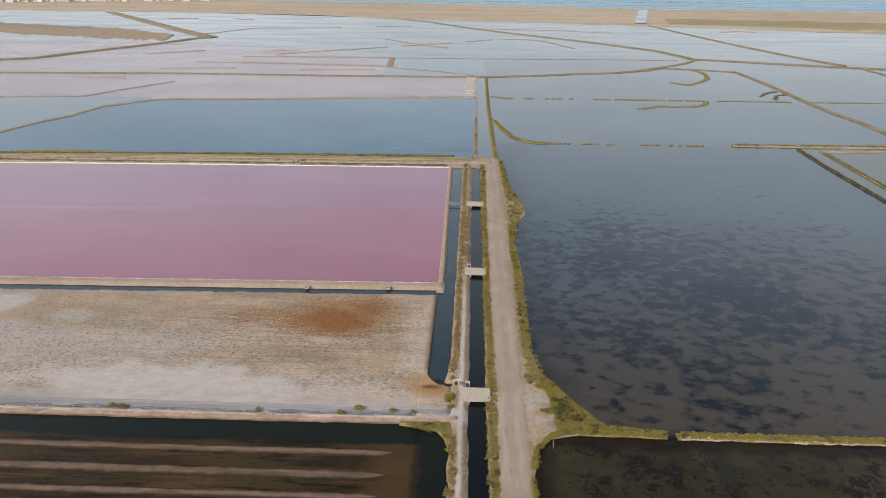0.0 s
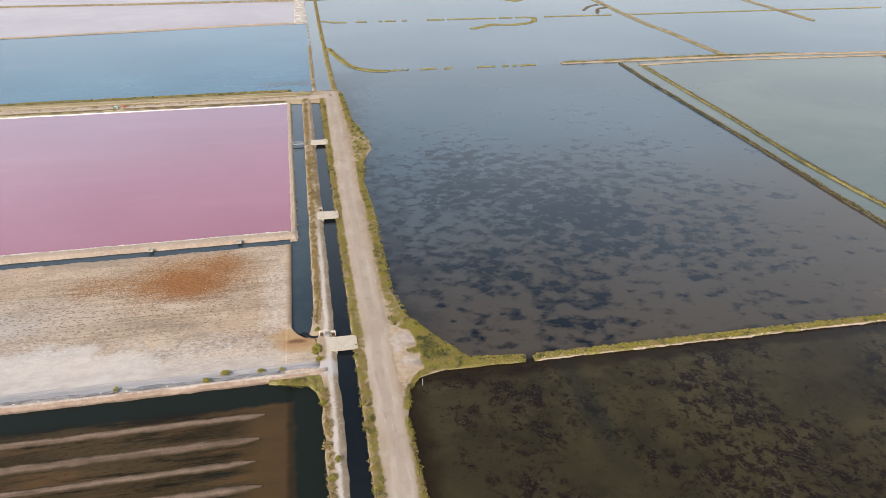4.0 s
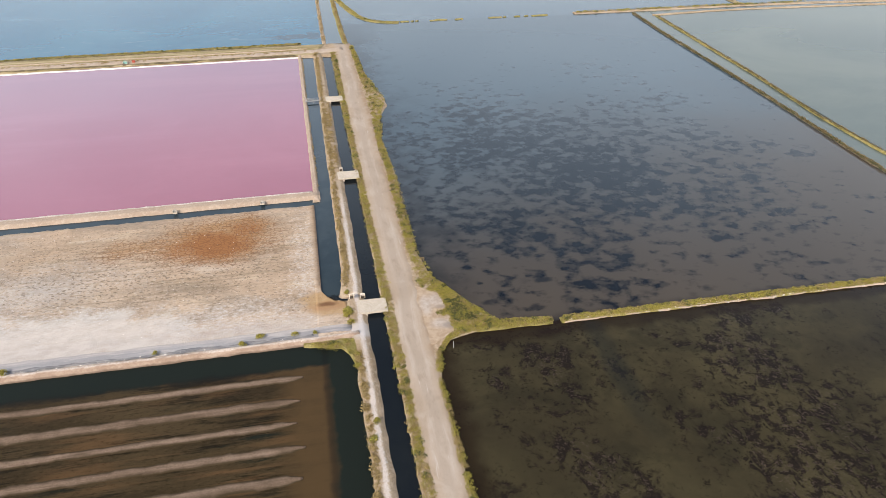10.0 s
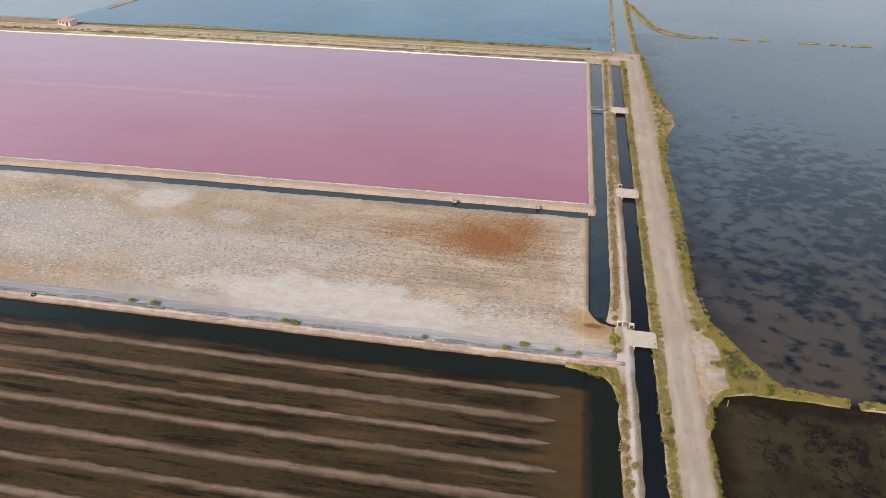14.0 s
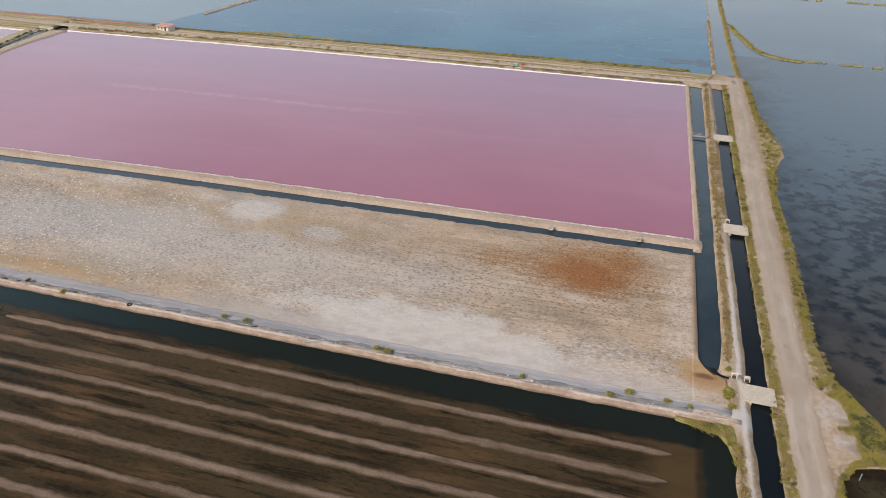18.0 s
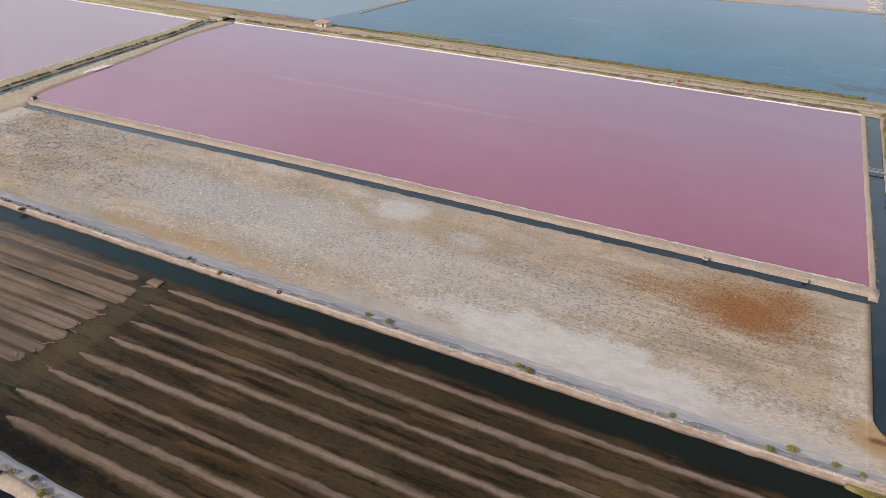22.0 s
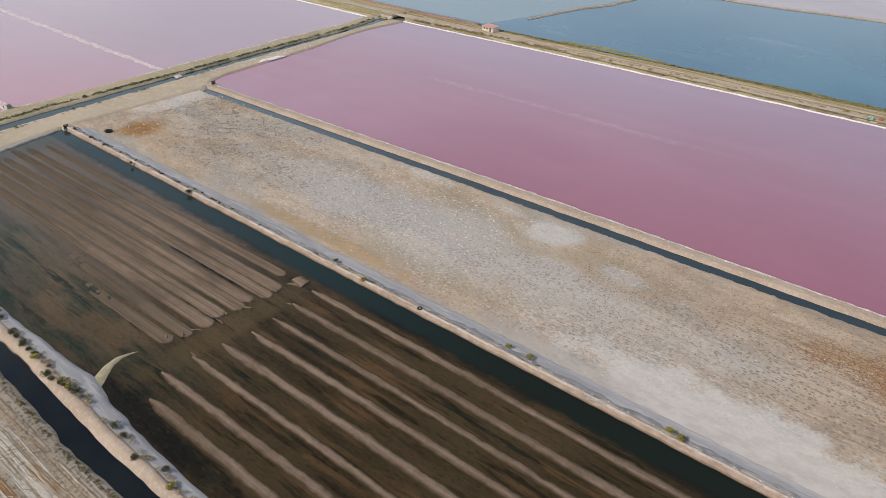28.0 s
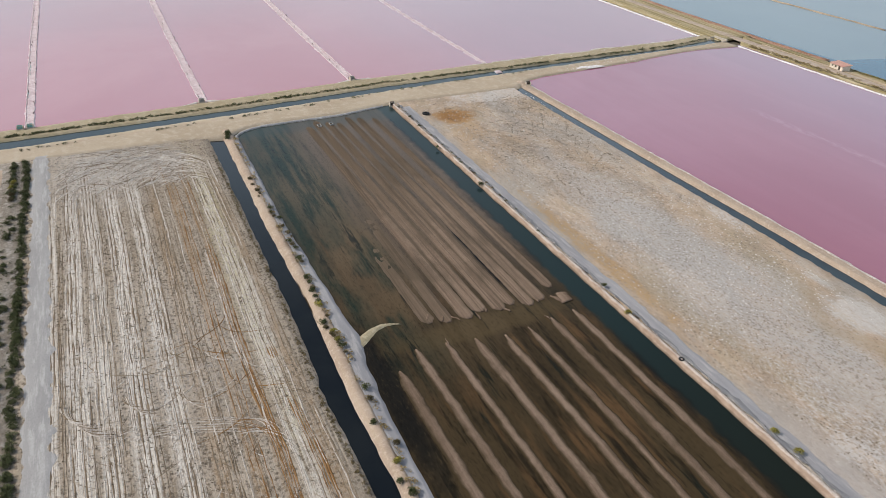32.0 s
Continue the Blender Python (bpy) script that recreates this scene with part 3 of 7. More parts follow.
def flat_material():
    k = Nodes("dry_pan_floor", 0.95, 0.12)
    v = k.stretch(0.35, 1.3)
    broad, mid = k.noise(0.045, 5, v, 0.6), k.noise(0.5, 6, k.stretch(0.6, 1.1), 0.65)
    fine, grit = k.noise(1.7, 6, k.stretch(0.75, 1.1), 0.72), k.noise(4.2, 5, None, 0.72)
    crumbs = k.math("ADD", k.math("MULTIPLY", k.math("SUBTRACT", fine, 0.5), 1.5), k.math("MULTIPLY", k.math("SUBTRACT", grit, 0.5), 0.9))

    def broken(mask, lo=0.42, hi=0.62, amount=1.0):
        return k.ramp(k.math("ADD", mask, k.math("MULTIPLY", crumbs, amount)), lo, hi)

    col = k.mix(k.ramp(broad, 0.35, 0.65), (0.415, 0.298, 0.206), (0.49, 0.370, 0.272))
    col = k.mix(k.ramp(mid, 0.45, 0.64, 0, 0.5), col, (0.325, 0.240, 0.168))
    mottle = k.noise(0.16, 6, k.stretch(0.5, 1.2), 0.68)
    col = k.mix(k.ramp(mottle, 0.50, 0.62, 0, 0.6), col, (0.285, 0.213, 0.150))
    col = k.mix(k.ramp(mottle, 0.47, 0.38, 0, 0.5), col, (0.49, 0.385, 0.275))
    broader = k.noise(0.075, 6, k.stretch(0.45, 1.3, 1, 4), 0.66, 0.5)
    col = k.mix(k.ramp(broader, 0.51, 0.63, 0, 0.6), col, (0.255, 0.205, 0.158))
    col = k.mix(k.ramp(broader, 0.46, 0.36, 0, 0.4), col, (0.50, 0.435, 0.37))
    inland = k.ramp(k.math("ADD", k.axis(0), k.math("MULTIPLY", k.noise(0.03, 3), 30)), -38, -78)
    drift = k.noise(0.05, 6, k.stretch(0.42, 1.25, 1, -3), 0.66, 0.3)
    col = k.mix(k.math("MULTIPLY", inland, k.ramp(drift, 0.56, 0.42, 0, 0.62)), col, (0.322, 0.297, 0.266))
    col = k.mix(k.math("MULTIPLY", inland, k.ramp(drift, 0.52, 0.64, 0, 0.6)), col, (0.33, 0.268, 0.185))
    furrow = k.math("MULTIPLY", k.ramp(k.noise(0.9, 3, k.stretch(0.05, 1.2)), 0.5, 0.62, 0, 0.5), k.spot(-40, 16, 34, 14, 0.2, 0.05, 0.4))
    col = k.mix(furrow, col, (0.24, 0.185, 0.125))
    grey = k.math("MULTIPLY", k.spot(-115, 13, 74, 12, 0.35, 0.05, 0.6), 0.68)
    col = k.mix(k.math("MULTIPLY", broken(grey, 0.2, 0.9, 0.8), 0.8), col, (0.43, 0.40, 0.378))
    dots = k.ramp(k.cells(1.5, k.stretch(0.8, 1.2), "F1"), 0.40, 0.20)
    dense = k.math("MAXIMUM", k.spot(-38, 17, 30, 13, 0.3, 0.06, 0.7), k.math("MULTIPLY", k.spot(-185, 18, 34, 16, 0.3, 0.05, 0.7), 0.55))
    dots = k.math("MULTIPLY", dots, k.math("MAXIMUM", k.ramp(dense, 0, 1, 0, 0.95), k.ramp(k.noise(0.07, 5, k.stretch(0.5, 1.2), 0.65), 0.38, 0.60, 0.10, 0.7)))
    col = k.mix(k.math("MULTIPLY", dots, k.ramp(fine, 0.30, 0.50, 0.4, 0.9)), col, (0.18, 0.138, 0.10))
    # dark lumps together with their shadows, painted on the floor
    lump_shade = k.math("MULTIPLY", k.ramp(k.noise(0.32, 7, k.stretch(0.45, 1.1), 0.72), 0.54, 0.68), k.spot(-180, 20, 34, 12, 0.3, 0.05, 0.7))
    col = k.mix(k.math("MULTIPLY", lump_shade, 0.6), col, (0.15, 0.12, 0.092))
    col = k.mix(k.ramp(crumbs, 0.06, 0.32, 0, 0.58), col, (0.57, 0.480, 0.40))
    col = k.mix(k.ramp(crumbs, -0.08, -0.34, 0, 0.66), col, (0.20, 0.148, 0.10))
    salt = k.math("MULTIPLY", k.spot(-70, 3, 44, 6, 0.45, 0.15, 0.7), 0.42)
    for cx, cy, rx, ry, s in ((-132, 31, 7, 2.2, 0.55), (-12.5, 12, 3.0, 22, 0.46), (-214, 24, 6, 18, 0.6), (-118, 10, 16, 6, 0.30), (-150, 16, 20, 7, 0.28), (-24, 0, 14, 5, 0.5)):
        salt = k.math("MAXIMUM", salt, k.math("MULTIPLY", k.spot(cx, cy, rx * 1.15, ry * 1.2, 0.45, 0.25, 0.75), s))
    col = k.mix(k.math("MULTIPLY", broken(salt, 0.26, 0.84, 0.9), 0.82), col, (0.56, 0.515, 0.48))
    crust = k.math("MULTIPLY", k.spot(-53, -0.2, 24, 6.4, 0.5, 0.16, 0.6), 0.92)
    for cx, cy, rx, ry, s in ((-97, 27.5, 6.8, 5.0, 0.72), (-79.5, 22.6, 5.0, 2.6, 0.5), (-108, 29.5, 4.5, 1.2, 0.6)):
        crust = k.math("MAXIMUM", crust, k.math("MULTIPLY", k.spot(cx, cy, rx, ry, 0.35, 0.3, 0.55), s))
    lobes = k.ramp(k.math("ADD", crust, k.math("MULTIPLY", crumbs, 0.55)), 0.22, 0.86)
    col = k.mix(k.math("MULTIPLY", lobes, 0.66), col, k.mix(k.ramp(mid, 0.4, 0.6), (0.465, 0.430, 0.402), (0.53, 0.493, 0.463)))
    ring = k.math("SUBTRACT", k.spot(-96, 26.5, 11, 8, 0.2, 0.15, 0.25), k.spot(-97, 27.5, 7.5, 5.5, 0.2, 0.25, 0.25))
    ring = k.math("MAXIMUM", ring, k.math("SUBTRACT", k.spot(-79.5, 22.6, 9, 5, 0.2, 0.2, 0.3), k.spot(-79.5, 22.6, 5.2, 2.8, 0.2, 0.35, 0.25)))
    col = k.mix(k.ramp(ring, 0.0, 1.0, 0, 0.4), col, (0.34, 0.25, 0.155))
    patch = k.math("MAXIMUM", k.spot(-28.5, 25.2, 11.0, 8.4, 0.34, 0.14, 0.7), k.math("MULTIPLY", k.spot(-40, 24.2, 10, 4.6, 0.4, 0.2, 0.7), 0.75))
    patch = k.math("MAXIMUM", patch, k.math("MULTIPLY", k.spot(-23.5, 30.5, 5.5, 4.0, 0.3, 0.2, 0.6), 0.9))
    rust = k.math("MULTIPLY", patch, k.ramp(k.noise(0.9, 5, k.stretch(0.25, 1.6), 0.7), 0.25, 0.6, 0.5, 1.0))
    core = k.math("MAXIMUM", k.spot(-29.0, 22.8, 7.6, 5.0, 0.35, 0.2, 0.8), k.math("MULTIPLY", k.spot(-23.5, 28.0, 3.6, 4.0, 0.35, 0.2, 0.7), 0.7))
    col = k.mix(k.math("MULTIPLY", broken(rust, 0.22, 0.95, 0.7), 0.82), col, (0.33, 0.18, 0.08))
    col = k.mix(k.math("MULTIPLY", broken(core, 0.18, 0.95, 0.7), 0.86), col, (0.26, 0.107, 0.038))
    cracks = k.math("MULTIPLY", k.ramp(k.cells(1.3, k.stretch(0.8, 1.1)), 0.10, 0.02), k.ramp(patch, 0.1, 0.6, 0.0, 0.6))
    col = k.mix(cracks, col, (0.14, 0.062, 0.03))
    for cx, cy, rx, ry, s in ((-9.5, 1.2, 4.2, 3.4, 1.0), (-203, 3.0, 5, 5.5, 1.0), (-194, 2, 9, 6, 0.5), (-132, -2.6, 27, 2.0, 0.62), (-180, -1, 24, 4, 0.35)):
        o = k.math("MULTIPLY", k.spot(cx, cy, rx, ry, 0.35, 0.2, 0.5), s)
        col = k.mix(k.math("MULTIPLY", broken(o, 0.3, 0.8), 0.8), col, (0.39, 0.245, 0.115))
    stain = k.math("MULTIPLY", k.spot(-203.5, 3.2, 4.2, 5.0, 0.4, 0.25, 0.6), k.ramp(fine, 0.32, 0.55, 0.6, 1.0))
    col = k.mix(stain, col, (0.285, 0.145, 0.056))
    col = k.mix(k.math("MULTIPLY", k.spot(-9.2, 0.4, 2.9, 1.3, 0.35, 0.4, 0.5), 0.75), col, (0.33, 0.19, 0.10))
    col = k.mix(k.math("MULTIPLY", k.spot(-9.4, 0.9, 1.5, 0.6, 0.3, 0.5, 0.5), 0.8), col, (0.13, 0.06, 0.03))
    wash = k.math("MULTIPLY", k.ramp(k.math("ADD", k.axis(1), k.math("MULTIPLY", k.math("SUBTRACT", k.noise(0.12, 5, k.stretch(0.5, 1)), 0.5), 5)), 0.5, -4.5), 0.7)
    wash = k.math("MULTIPLY", wash, k.math("MULTIPLY", k.ramp(k.axis(0), -9.5, -15.0, 0.25, 1.0), k.ramp(k.axis(0), -100, -70, 0.0, 1.0)))
    col = k.mix(wash, col, k.mix(k.ramp(mid, 0.4, 0.6), (0.40, 0.352, 0.322), (0.47, 0.42, 0.385)))
    damp = k.ramp(k.math("ADD", k.axis(0), k.math("MULTIPLY", crumbs, 0.8)), -11.4, -10.4, 0, 0.7)
    damp = k.math("MULTIPLY", damp, k.ramp(k.axis(0), -9.4, -10.2))
    col = k.mix(k.math("MULTIPLY", damp, k.ramp(k.axis(1), 4.0, 7.0)), col, (0.25, 0.165, 0.10))
    relief = k.math("MULTIPLY", crumbs, k.ramp(lobes, 0, 1, 1.0, 0.3))
    return k.done(col, relief, 0.11)


M_FLAT = flat_material()


GROUPS = ((-93.6, 0.6, 0.7, 0.3), (-90.4, 1.2, 0.9, 0.3), (-87.0, 1.2, 0.75, 0.6), (-83.0, 1.3, 1.0, 0.3), (-78.7, 1.2, 0.85, 0.4), (-75.1, 0.9, 0.4, 0.9), (-71.2, 0.8, 0.25, 1.0), (-68.2, 0.6, 0.25, 0.9), (-65.3, 1.0, 0.75, 0.3), (-62.4, 0.7, 0.35, 0.9))


def field_material():
    k = Nodes("rutted_dry_field", 0.95, 0.12)
    bend = k.math("MULTIPLY", k.math("SUBTRACT", k.noise(0.03, 3), 0.5), 1.4)
    y = k.math("ADD", k.axis(1), bend)
    n = k.t.nodes.new("ShaderNodeCombineXYZ")
    k.put(n.inputs[0], k.math("MULTIPLY", k.axis(0), 0.03))
    k.put(n.inputs[1], y)
    rows, fine, grit = k.noise(2.2, 4, n.outputs[0], 0.6), k.noise(1.5, 6, None, 0.72), k.noise(4.5, 5, None, 0.72)
    mid = k.noise(0.35, 6, k.stretch(0.5, 1.2), 0.7)
    col = k.mix(k.ramp(k.noise(0.05, 4), 0.35, 0.65), (0.30, 0.238, 0.176), (0.365, 0.302, 0.238))
    col = k.mix(k.ramp(mid, 0.5, 0.64, 0, 0.6), col, (0.185, 0.142, 0.10))
    col = k.mix(k.ramp(rows, 0.48, 0.36, 0, 0.6), col, (0.145, 0.107, 0.073))
    col = k.mix(k.ramp(fine, 0.50, 0.63, 0, 0.6), col, (0.17, 0.13, 0.092))
    specks = k.math("MULTIPLY", k.ramp(k.cells(1.7, None, "F1"), 0.50, 0.24), k.ramp(mid, 0.36, 0.56, 0.3, 0.9))
    col = k.mix(specks, col, (0.105, 0.078, 0.055))
    col = k.mix(k.ramp(grit, 0.50, 0.62, 0, 0.5), col, (0.40, 0.345, 0.285))
    headland = k.ramp(k.math("ADD", k.axis(0), k.math("MULTIPLY", k.noise(0.1, 4), 8)), -188, -182)
    for yc, half, white, brown in GROUPS:
        band = k.math("MULTIPLY", k.ramp(k.math("ABSOLUTE", k.math("SUBTRACT", y, yc)), half * 1.5, half * 0.5), headland)
        wear = k.ramp(k.math("ADD", k.math("MULTIPLY", rows, 0.6), k.math("MULTIPLY", fine, 0.5)), 0.45, 0.62)
        if white > 0.5:
            col = k.mix(k.math("MULTIPLY", k.math("MULTIPLY", band, wear), white), col, (0.60, 0.545, 0.485))
        elif brown > 0.5:
            col = k.mix(k.math("MULTIPLY", k.math("MULTIPLY", band, wear), 0.6 * brown), col, (0.27, 0.175, 0.095))
    salt = k.math("MAXIMUM", k.spot(-199, -85, 14, 9, 0.4, 0.2, 0.8), k.math("MULTIPLY", k.spot(-201, -72, 9, 9, 0.4, 0.2, 0.8), 0.45))
    salt = k.math("MAXIMUM", salt, k.math("MULTIPLY", k.spot(-130, -77, 14, 12, 0.4, 0.1, 0.8), 0.5))
    col = k.mix(k.math("MULTIPLY", salt, k.ramp(fine, 0.38, 0.62, 0.1, 0.75)), col, (0.55, 0.50, 0.45))
    for cx, cy, rx, ry in ((-131, -91.4, 5, 1.0), (-131, -88.6, 6, 1.3), (-141, -64.4, 16, 1.6), (-126, -83, 9, 1.2)):
        salt = k.math("MULTIPLY", k.spot(cx, cy, rx, ry, 0.4, 0.4, 0.6), k.ramp(fine, 0.36, 0.56, 0.1, 0.8))
        col = k.mix(salt, col, (0.53, 0.48, 0.43))
    straw = k.math("MULTIPLY", k.spot(-160, -65, 46, 1.8, 0.4, 0.15, 0.7), k.ramp(fine, 0.42, 0.6, 0.0, 0.6))
    col = k.mix(straw, col, (0.40, 0.34, 0.17))
    return k.done(col, k.math("ADD", fine, rows), 0.16)


M_FIELD = field_material()


def leaf_material(name, a, b, c):
    k = Nodes(name, 0.75, 0.2)
    col = k.mix(k.island(), a, b)
    col = k.mix(k.ramp(k.noise(0.35, 5), 0.50, 0.66), col, k.mix(k.island(), c, b))
    return k.done(col)


M_SCRUB = leaf_material("yellow_green_scrub", (0.138, 0.120, 0.024), (0.365, 0.305, 0.064), (0.080, 0.094, 0.020))
M_SCRUB_BROWN = leaf_material("brown_scrub", (0.09, 0.065, 0.03), (0.20, 0.15, 0.07), (0.07, 0.06, 0.02))
M_SCRUB_DRY = leaf_material("dry_ochre_scrub", (0.195, 0.14, 0.055), (0.34, 0.245, 0.115), (0.155, 0.115, 0.048))
M_BUSH = leaf_material("dark_green_bush", (0.034, 0.041, 0.016), (0.098, 0.102, 0.036), (0.054, 0.050, 0.028))
M_TUFT = leaf_material("grey_brown_tuft", (0.17, 0.125, 0.082), (0.25, 0.19, 0.13), (0.20, 0.14, 0.09))
M_SHRUB = leaf_material("brownish_olive_shrub", (0.060, 0.047, 0.022), (0.150, 0.118, 0.058), (0.085, 0.066, 0.036))
M_CLOD = leaf_material("dark_dry_clod", (0.165, 0.132, 0.102), (0.27, 0.22, 0.17), (0.20, 0.16, 0.12))
M_STUBBLE = leaf_material("brown_stubble_stalks", (0.085, 0.062, 0.042), (0.20, 0.155, 0.112), (0.11, 0.08, 0.055))
M_STEM = Nodes("woody_stem", 0.9).done((0.12, 0.09, 0.06))
def ridge_material(name, pale, mid, streak=(0.4, 1.2), wet=(0.05, 0.033, 0.016), furrows=0.0, level=(-0.30, -0.155)):
    """Mud that is dark and wet at the waterline and dries paler upward."""
    k = Nodes(name, 0.95, 0.08)
    f = k.noise(1.4, 6, k.stretch(*streak), 0.7)
    dry = k.ramp(k.math("ADD", k.axis(2), k.math("MULTIPLY", k.math("SUBTRACT", f, 0.5), 0.14)), *level)
    col = k.mix(k.ramp(k.noise(0.5, 6, k.stretch(streak[0] * 0.6, streak[1]), 0.65), 0.38, 0.62), mid, pale)
    g = k.noise(4.0, 5, None, 0.75)
    col = k.mix(k.ramp(g, 0.50, 0.64, 0, 0.28), col, k.mix(0.6, mid, (0.0, 0.0, 0.0)))
    col = k.mix(k.ramp(g, 0.45, 0.33, 0, 0.18), col, (0.40, 0.32, 0.26))
    col = k.mix(dry, wet, col)
    if furrows:
        silted = k.math("ADD", k.axis(0), k.math("MULTIPLY", k.math("SUBTRACT", k.noise(0.05, 4, k.stretch(0.3, 1)), 0.5), 70))
        col = k.mix(k.ramp(silted, -160, -205, 0, 0.75), col, (0.110, 0.078, 0.052))
        col = k.mix(k.ramp(k.noise(1.3, 5, k.stretch(0.03, 1.5), 0.62), 0.51, 0.60, 0, furrows * 0.7), col, (0.050, 0.037, 0.025))
        col = k.mix(k.ramp(k.noise(0.09, 5, k.stretch(0.6, 1.2), 0.6), 0.50, 0.66, 0, furrows * 0.7), col, (0.062, 0.047, 0.032))
    return k.done(col, k.math("ADD", f, g), 0.05)


M_RIDGE = ridge_material("ridge_mud", (0.225, 0.158, 0.115), (0.150, 0.102, 0.071), (0.15, 1.5), wet=(0.046, 0.032, 0.017), level=(-0.285, -0.150))
M_STRIP = ridge_material("strip_mud", (0.262, 0.183, 0.133), (0.175, 0.119, 0.083), (0.05, 1.6), (0.118, 0.085, 0.058), 0.6)
M_SANDBAR = earth("yellow_sand_bar", (0.27, 0.225, 0.14), (0.34, 0.285, 0.185), (0.42, 0.36, 0.255), 0.3, 1.4, height=0.04, grain=0.3)
M_RED = earth("rusty_track", (0.26, 0.13, 0.08), (0.34, 0.18, 0.12), (0.40, 0.27, 0.20), 0.1, 1.0)
M_CANAL_WEST = water("steel_blue_canal_water", (0.014, 0.026, 0.028), (0.022, 0.034, 0.034), 0.4, 0.65, 0.1, rough=0.1, spec=0.3)
M_PALEBANK = earth("pale_sandy_dike", (0.375, 0.295, 0.21), (0.425, 0.34, 0.247), (0.455, 0.372, 0.28), 0.05, 0.5, height=0.06, grain=0.12)
M_SALTPINK = earth("pinkish_salt", (0.50, 0.36, 0.36), (0.60, 0.48, 0.48), (0.68, 0.59, 0.58), 0.3, 1.0, height=0.05)
M_OLIVE = earth("olive_scrub_bank", (0.20, 0.155, 0.08), (0.29, 0.225, 0.12), (0.40, 0.32, 0.195), 0.1, 0.6, height=0.3)
M_WASTE = earth("grey_brown_waste", (0.22, 0.18, 0.14), (0.29, 0.245, 0.195), (0.42, 0.37, 0.32), 0.15, 0.9, height=0.1)
M_DRYBANK = earth("dry_sandy_bank", (0.31, 0.25, 0.155), (0.37, 0.30, 0.20), (0.42, 0.345, 0.24), 0.06, 0.7, height=0.1, grain=0.15)
M_DARKBANK = earth("dark_scrubby_bank", (0.10, 0.078, 0.045), (0.15, 0.118, 0.07), (0.23, 0.185, 0.115), 0.2, 1.0, height=0.2)
M_NORTHBANK = earth("streaked_dike_ground", (0.21, 0.165, 0.07), (0.35, 0.275, 0.15), (0.48, 0.395, 0.265), 0.5, 1.1, height=0.1, along=(0.05, 1.3), grain=0.3)
M_GRASS = earth("grassy_bank", (0.20, 0.17, 0.05), (0.27, 0.22, 0.075), (0.36, 0.29, 0.14), 0.12, 0.9, height=0.2)
M_PLASTER = earth("cream_plaster", (0.62, 0.52, 0.42), (0.68, 0.58, 0.48), (0.72, 0.64, 0.55), 0.4, 3.0, height=0.01)
M_ROOF = earth("faded_pink_roof", (0.46, 0.24, 0.19), (0.52, 0.29, 0.23), (0.58, 0.38, 0.31), 0.6, 4.0, height=0.02)
M_DARKWOOD = earth("dark_wood", (0.05, 0.04, 0.03), (0.08, 0.06, 0.045), (0.12, 0.09, 0.07), 0.8, 5.0, height=0.01)
M_GREYWOOD = earth("weathered_grey_wood", (0.26, 0.25, 0.24), (0.34, 0.33, 0.31), (0.44, 0.42, 0.40), 0.8, 5.0, height=0.01)
M_TEAL = earth("teal_paint", (0.16, 0.34, 0.30), (0.21, 0.41, 0.36), (0.30, 0.47, 0.42), 0.8, 5.0, height=0.01)
M_REDPAINT = earth("red_paint", (0.34, 0.06, 0.04), (0.42, 0.08, 0.05), (0.46, 0.14, 0.10), 0.8, 5.0, height=0.01)
M_BLACK = Nodes("black_rubber", 0.7).done((0.012, 0.012, 0.013))
M_WHITEWALL = earth("white_town_wall", (0.60, 0.57, 0.52), (0.68, 0.65, 0.60), (0.76, 0.74, 0.70), 0.05, 0.5)
M_TILE = earth("town_roof", (0.30, 0.17, 0.11), (0.38, 0.23, 0.16), (0.44, 0.30, 0.22), 0.05, 0.5)
M_TRACKS = earth("white_rut_crust", (0.385, 0.325, 0.27), (0.48, 0.42, 0.36), (0.59, 0.535, 0.48), 0.35, 1.6, along=(0.8, 1.2), grain=0.6)
M_RUTS = earth("brown_rut", (0.155, 0.115, 0.078), (0.205, 0.153, 0.105), (0.275, 0.208, 0.145), 0.10, 1.6, along=(0.3, 1.2))
M_RUSTRUT = earth("rusty_rut", (0.165, 0.085, 0.034), (0.235, 0.125, 0.050), (0.31, 0.185, 0.09), 0.10, 1.6, along=(0.3, 1.2))
M_SALTROCK = earth("salt_lump", (0.55, 0.48, 0.42), (0.66, 0.60, 0.55), (0.78, 0.74, 0.70), 0.5, 3.0)


# ---- geometry kit ----
def part(name, bm, material, parent=None, label=""):
    me = bpy.data.meshes.new(name)
    bm.to_mesh(me)
    bm.free()
    me.materials.append(material)
    ob = new(name, me)
    if parent:
        ob.parent = parent
    return tagged(ob, label)


def mesh_of(name, verts, faces, material):
    me = bpy.data.meshes.new(name)
    me.from_pydata([tuple(map(float, v)) for v in verts], [], [tuple(map(int, f)) for f in faces])
    me.materials.append(material)
    return me


def wobble(x, y, s=0.3, seed=0.0):
    return noise.noise((x * s + seed, y * s - seed, seed * 1.7))


def resample(pts, n):
    p = np.array(pts, float)
    d = np.r_[0, np.cumsum(np.hypot(*np.diff(p, axis=0).T))]
    s = np.linspace(0, d[-1], n)
    return np.stack([np.interp(s, d, p[:, 0]), np.interp(s, d, p[:, 1])], 1)


def length(pts):
    return float(np.hypot(*np.diff(np.array(pts, float), axis=0).T).sum())


def offset(pts, d):
    """The polyline moved d metres to its right."""
    p = np.array(pts, float)
    t = np.gradient(p, axis=0)
    t /= np.maximum(np.hypot(*t.T), 1e-9)[:, None]
    return p + d * np.stack([t[:, 1], -t[:, 0]], 1)


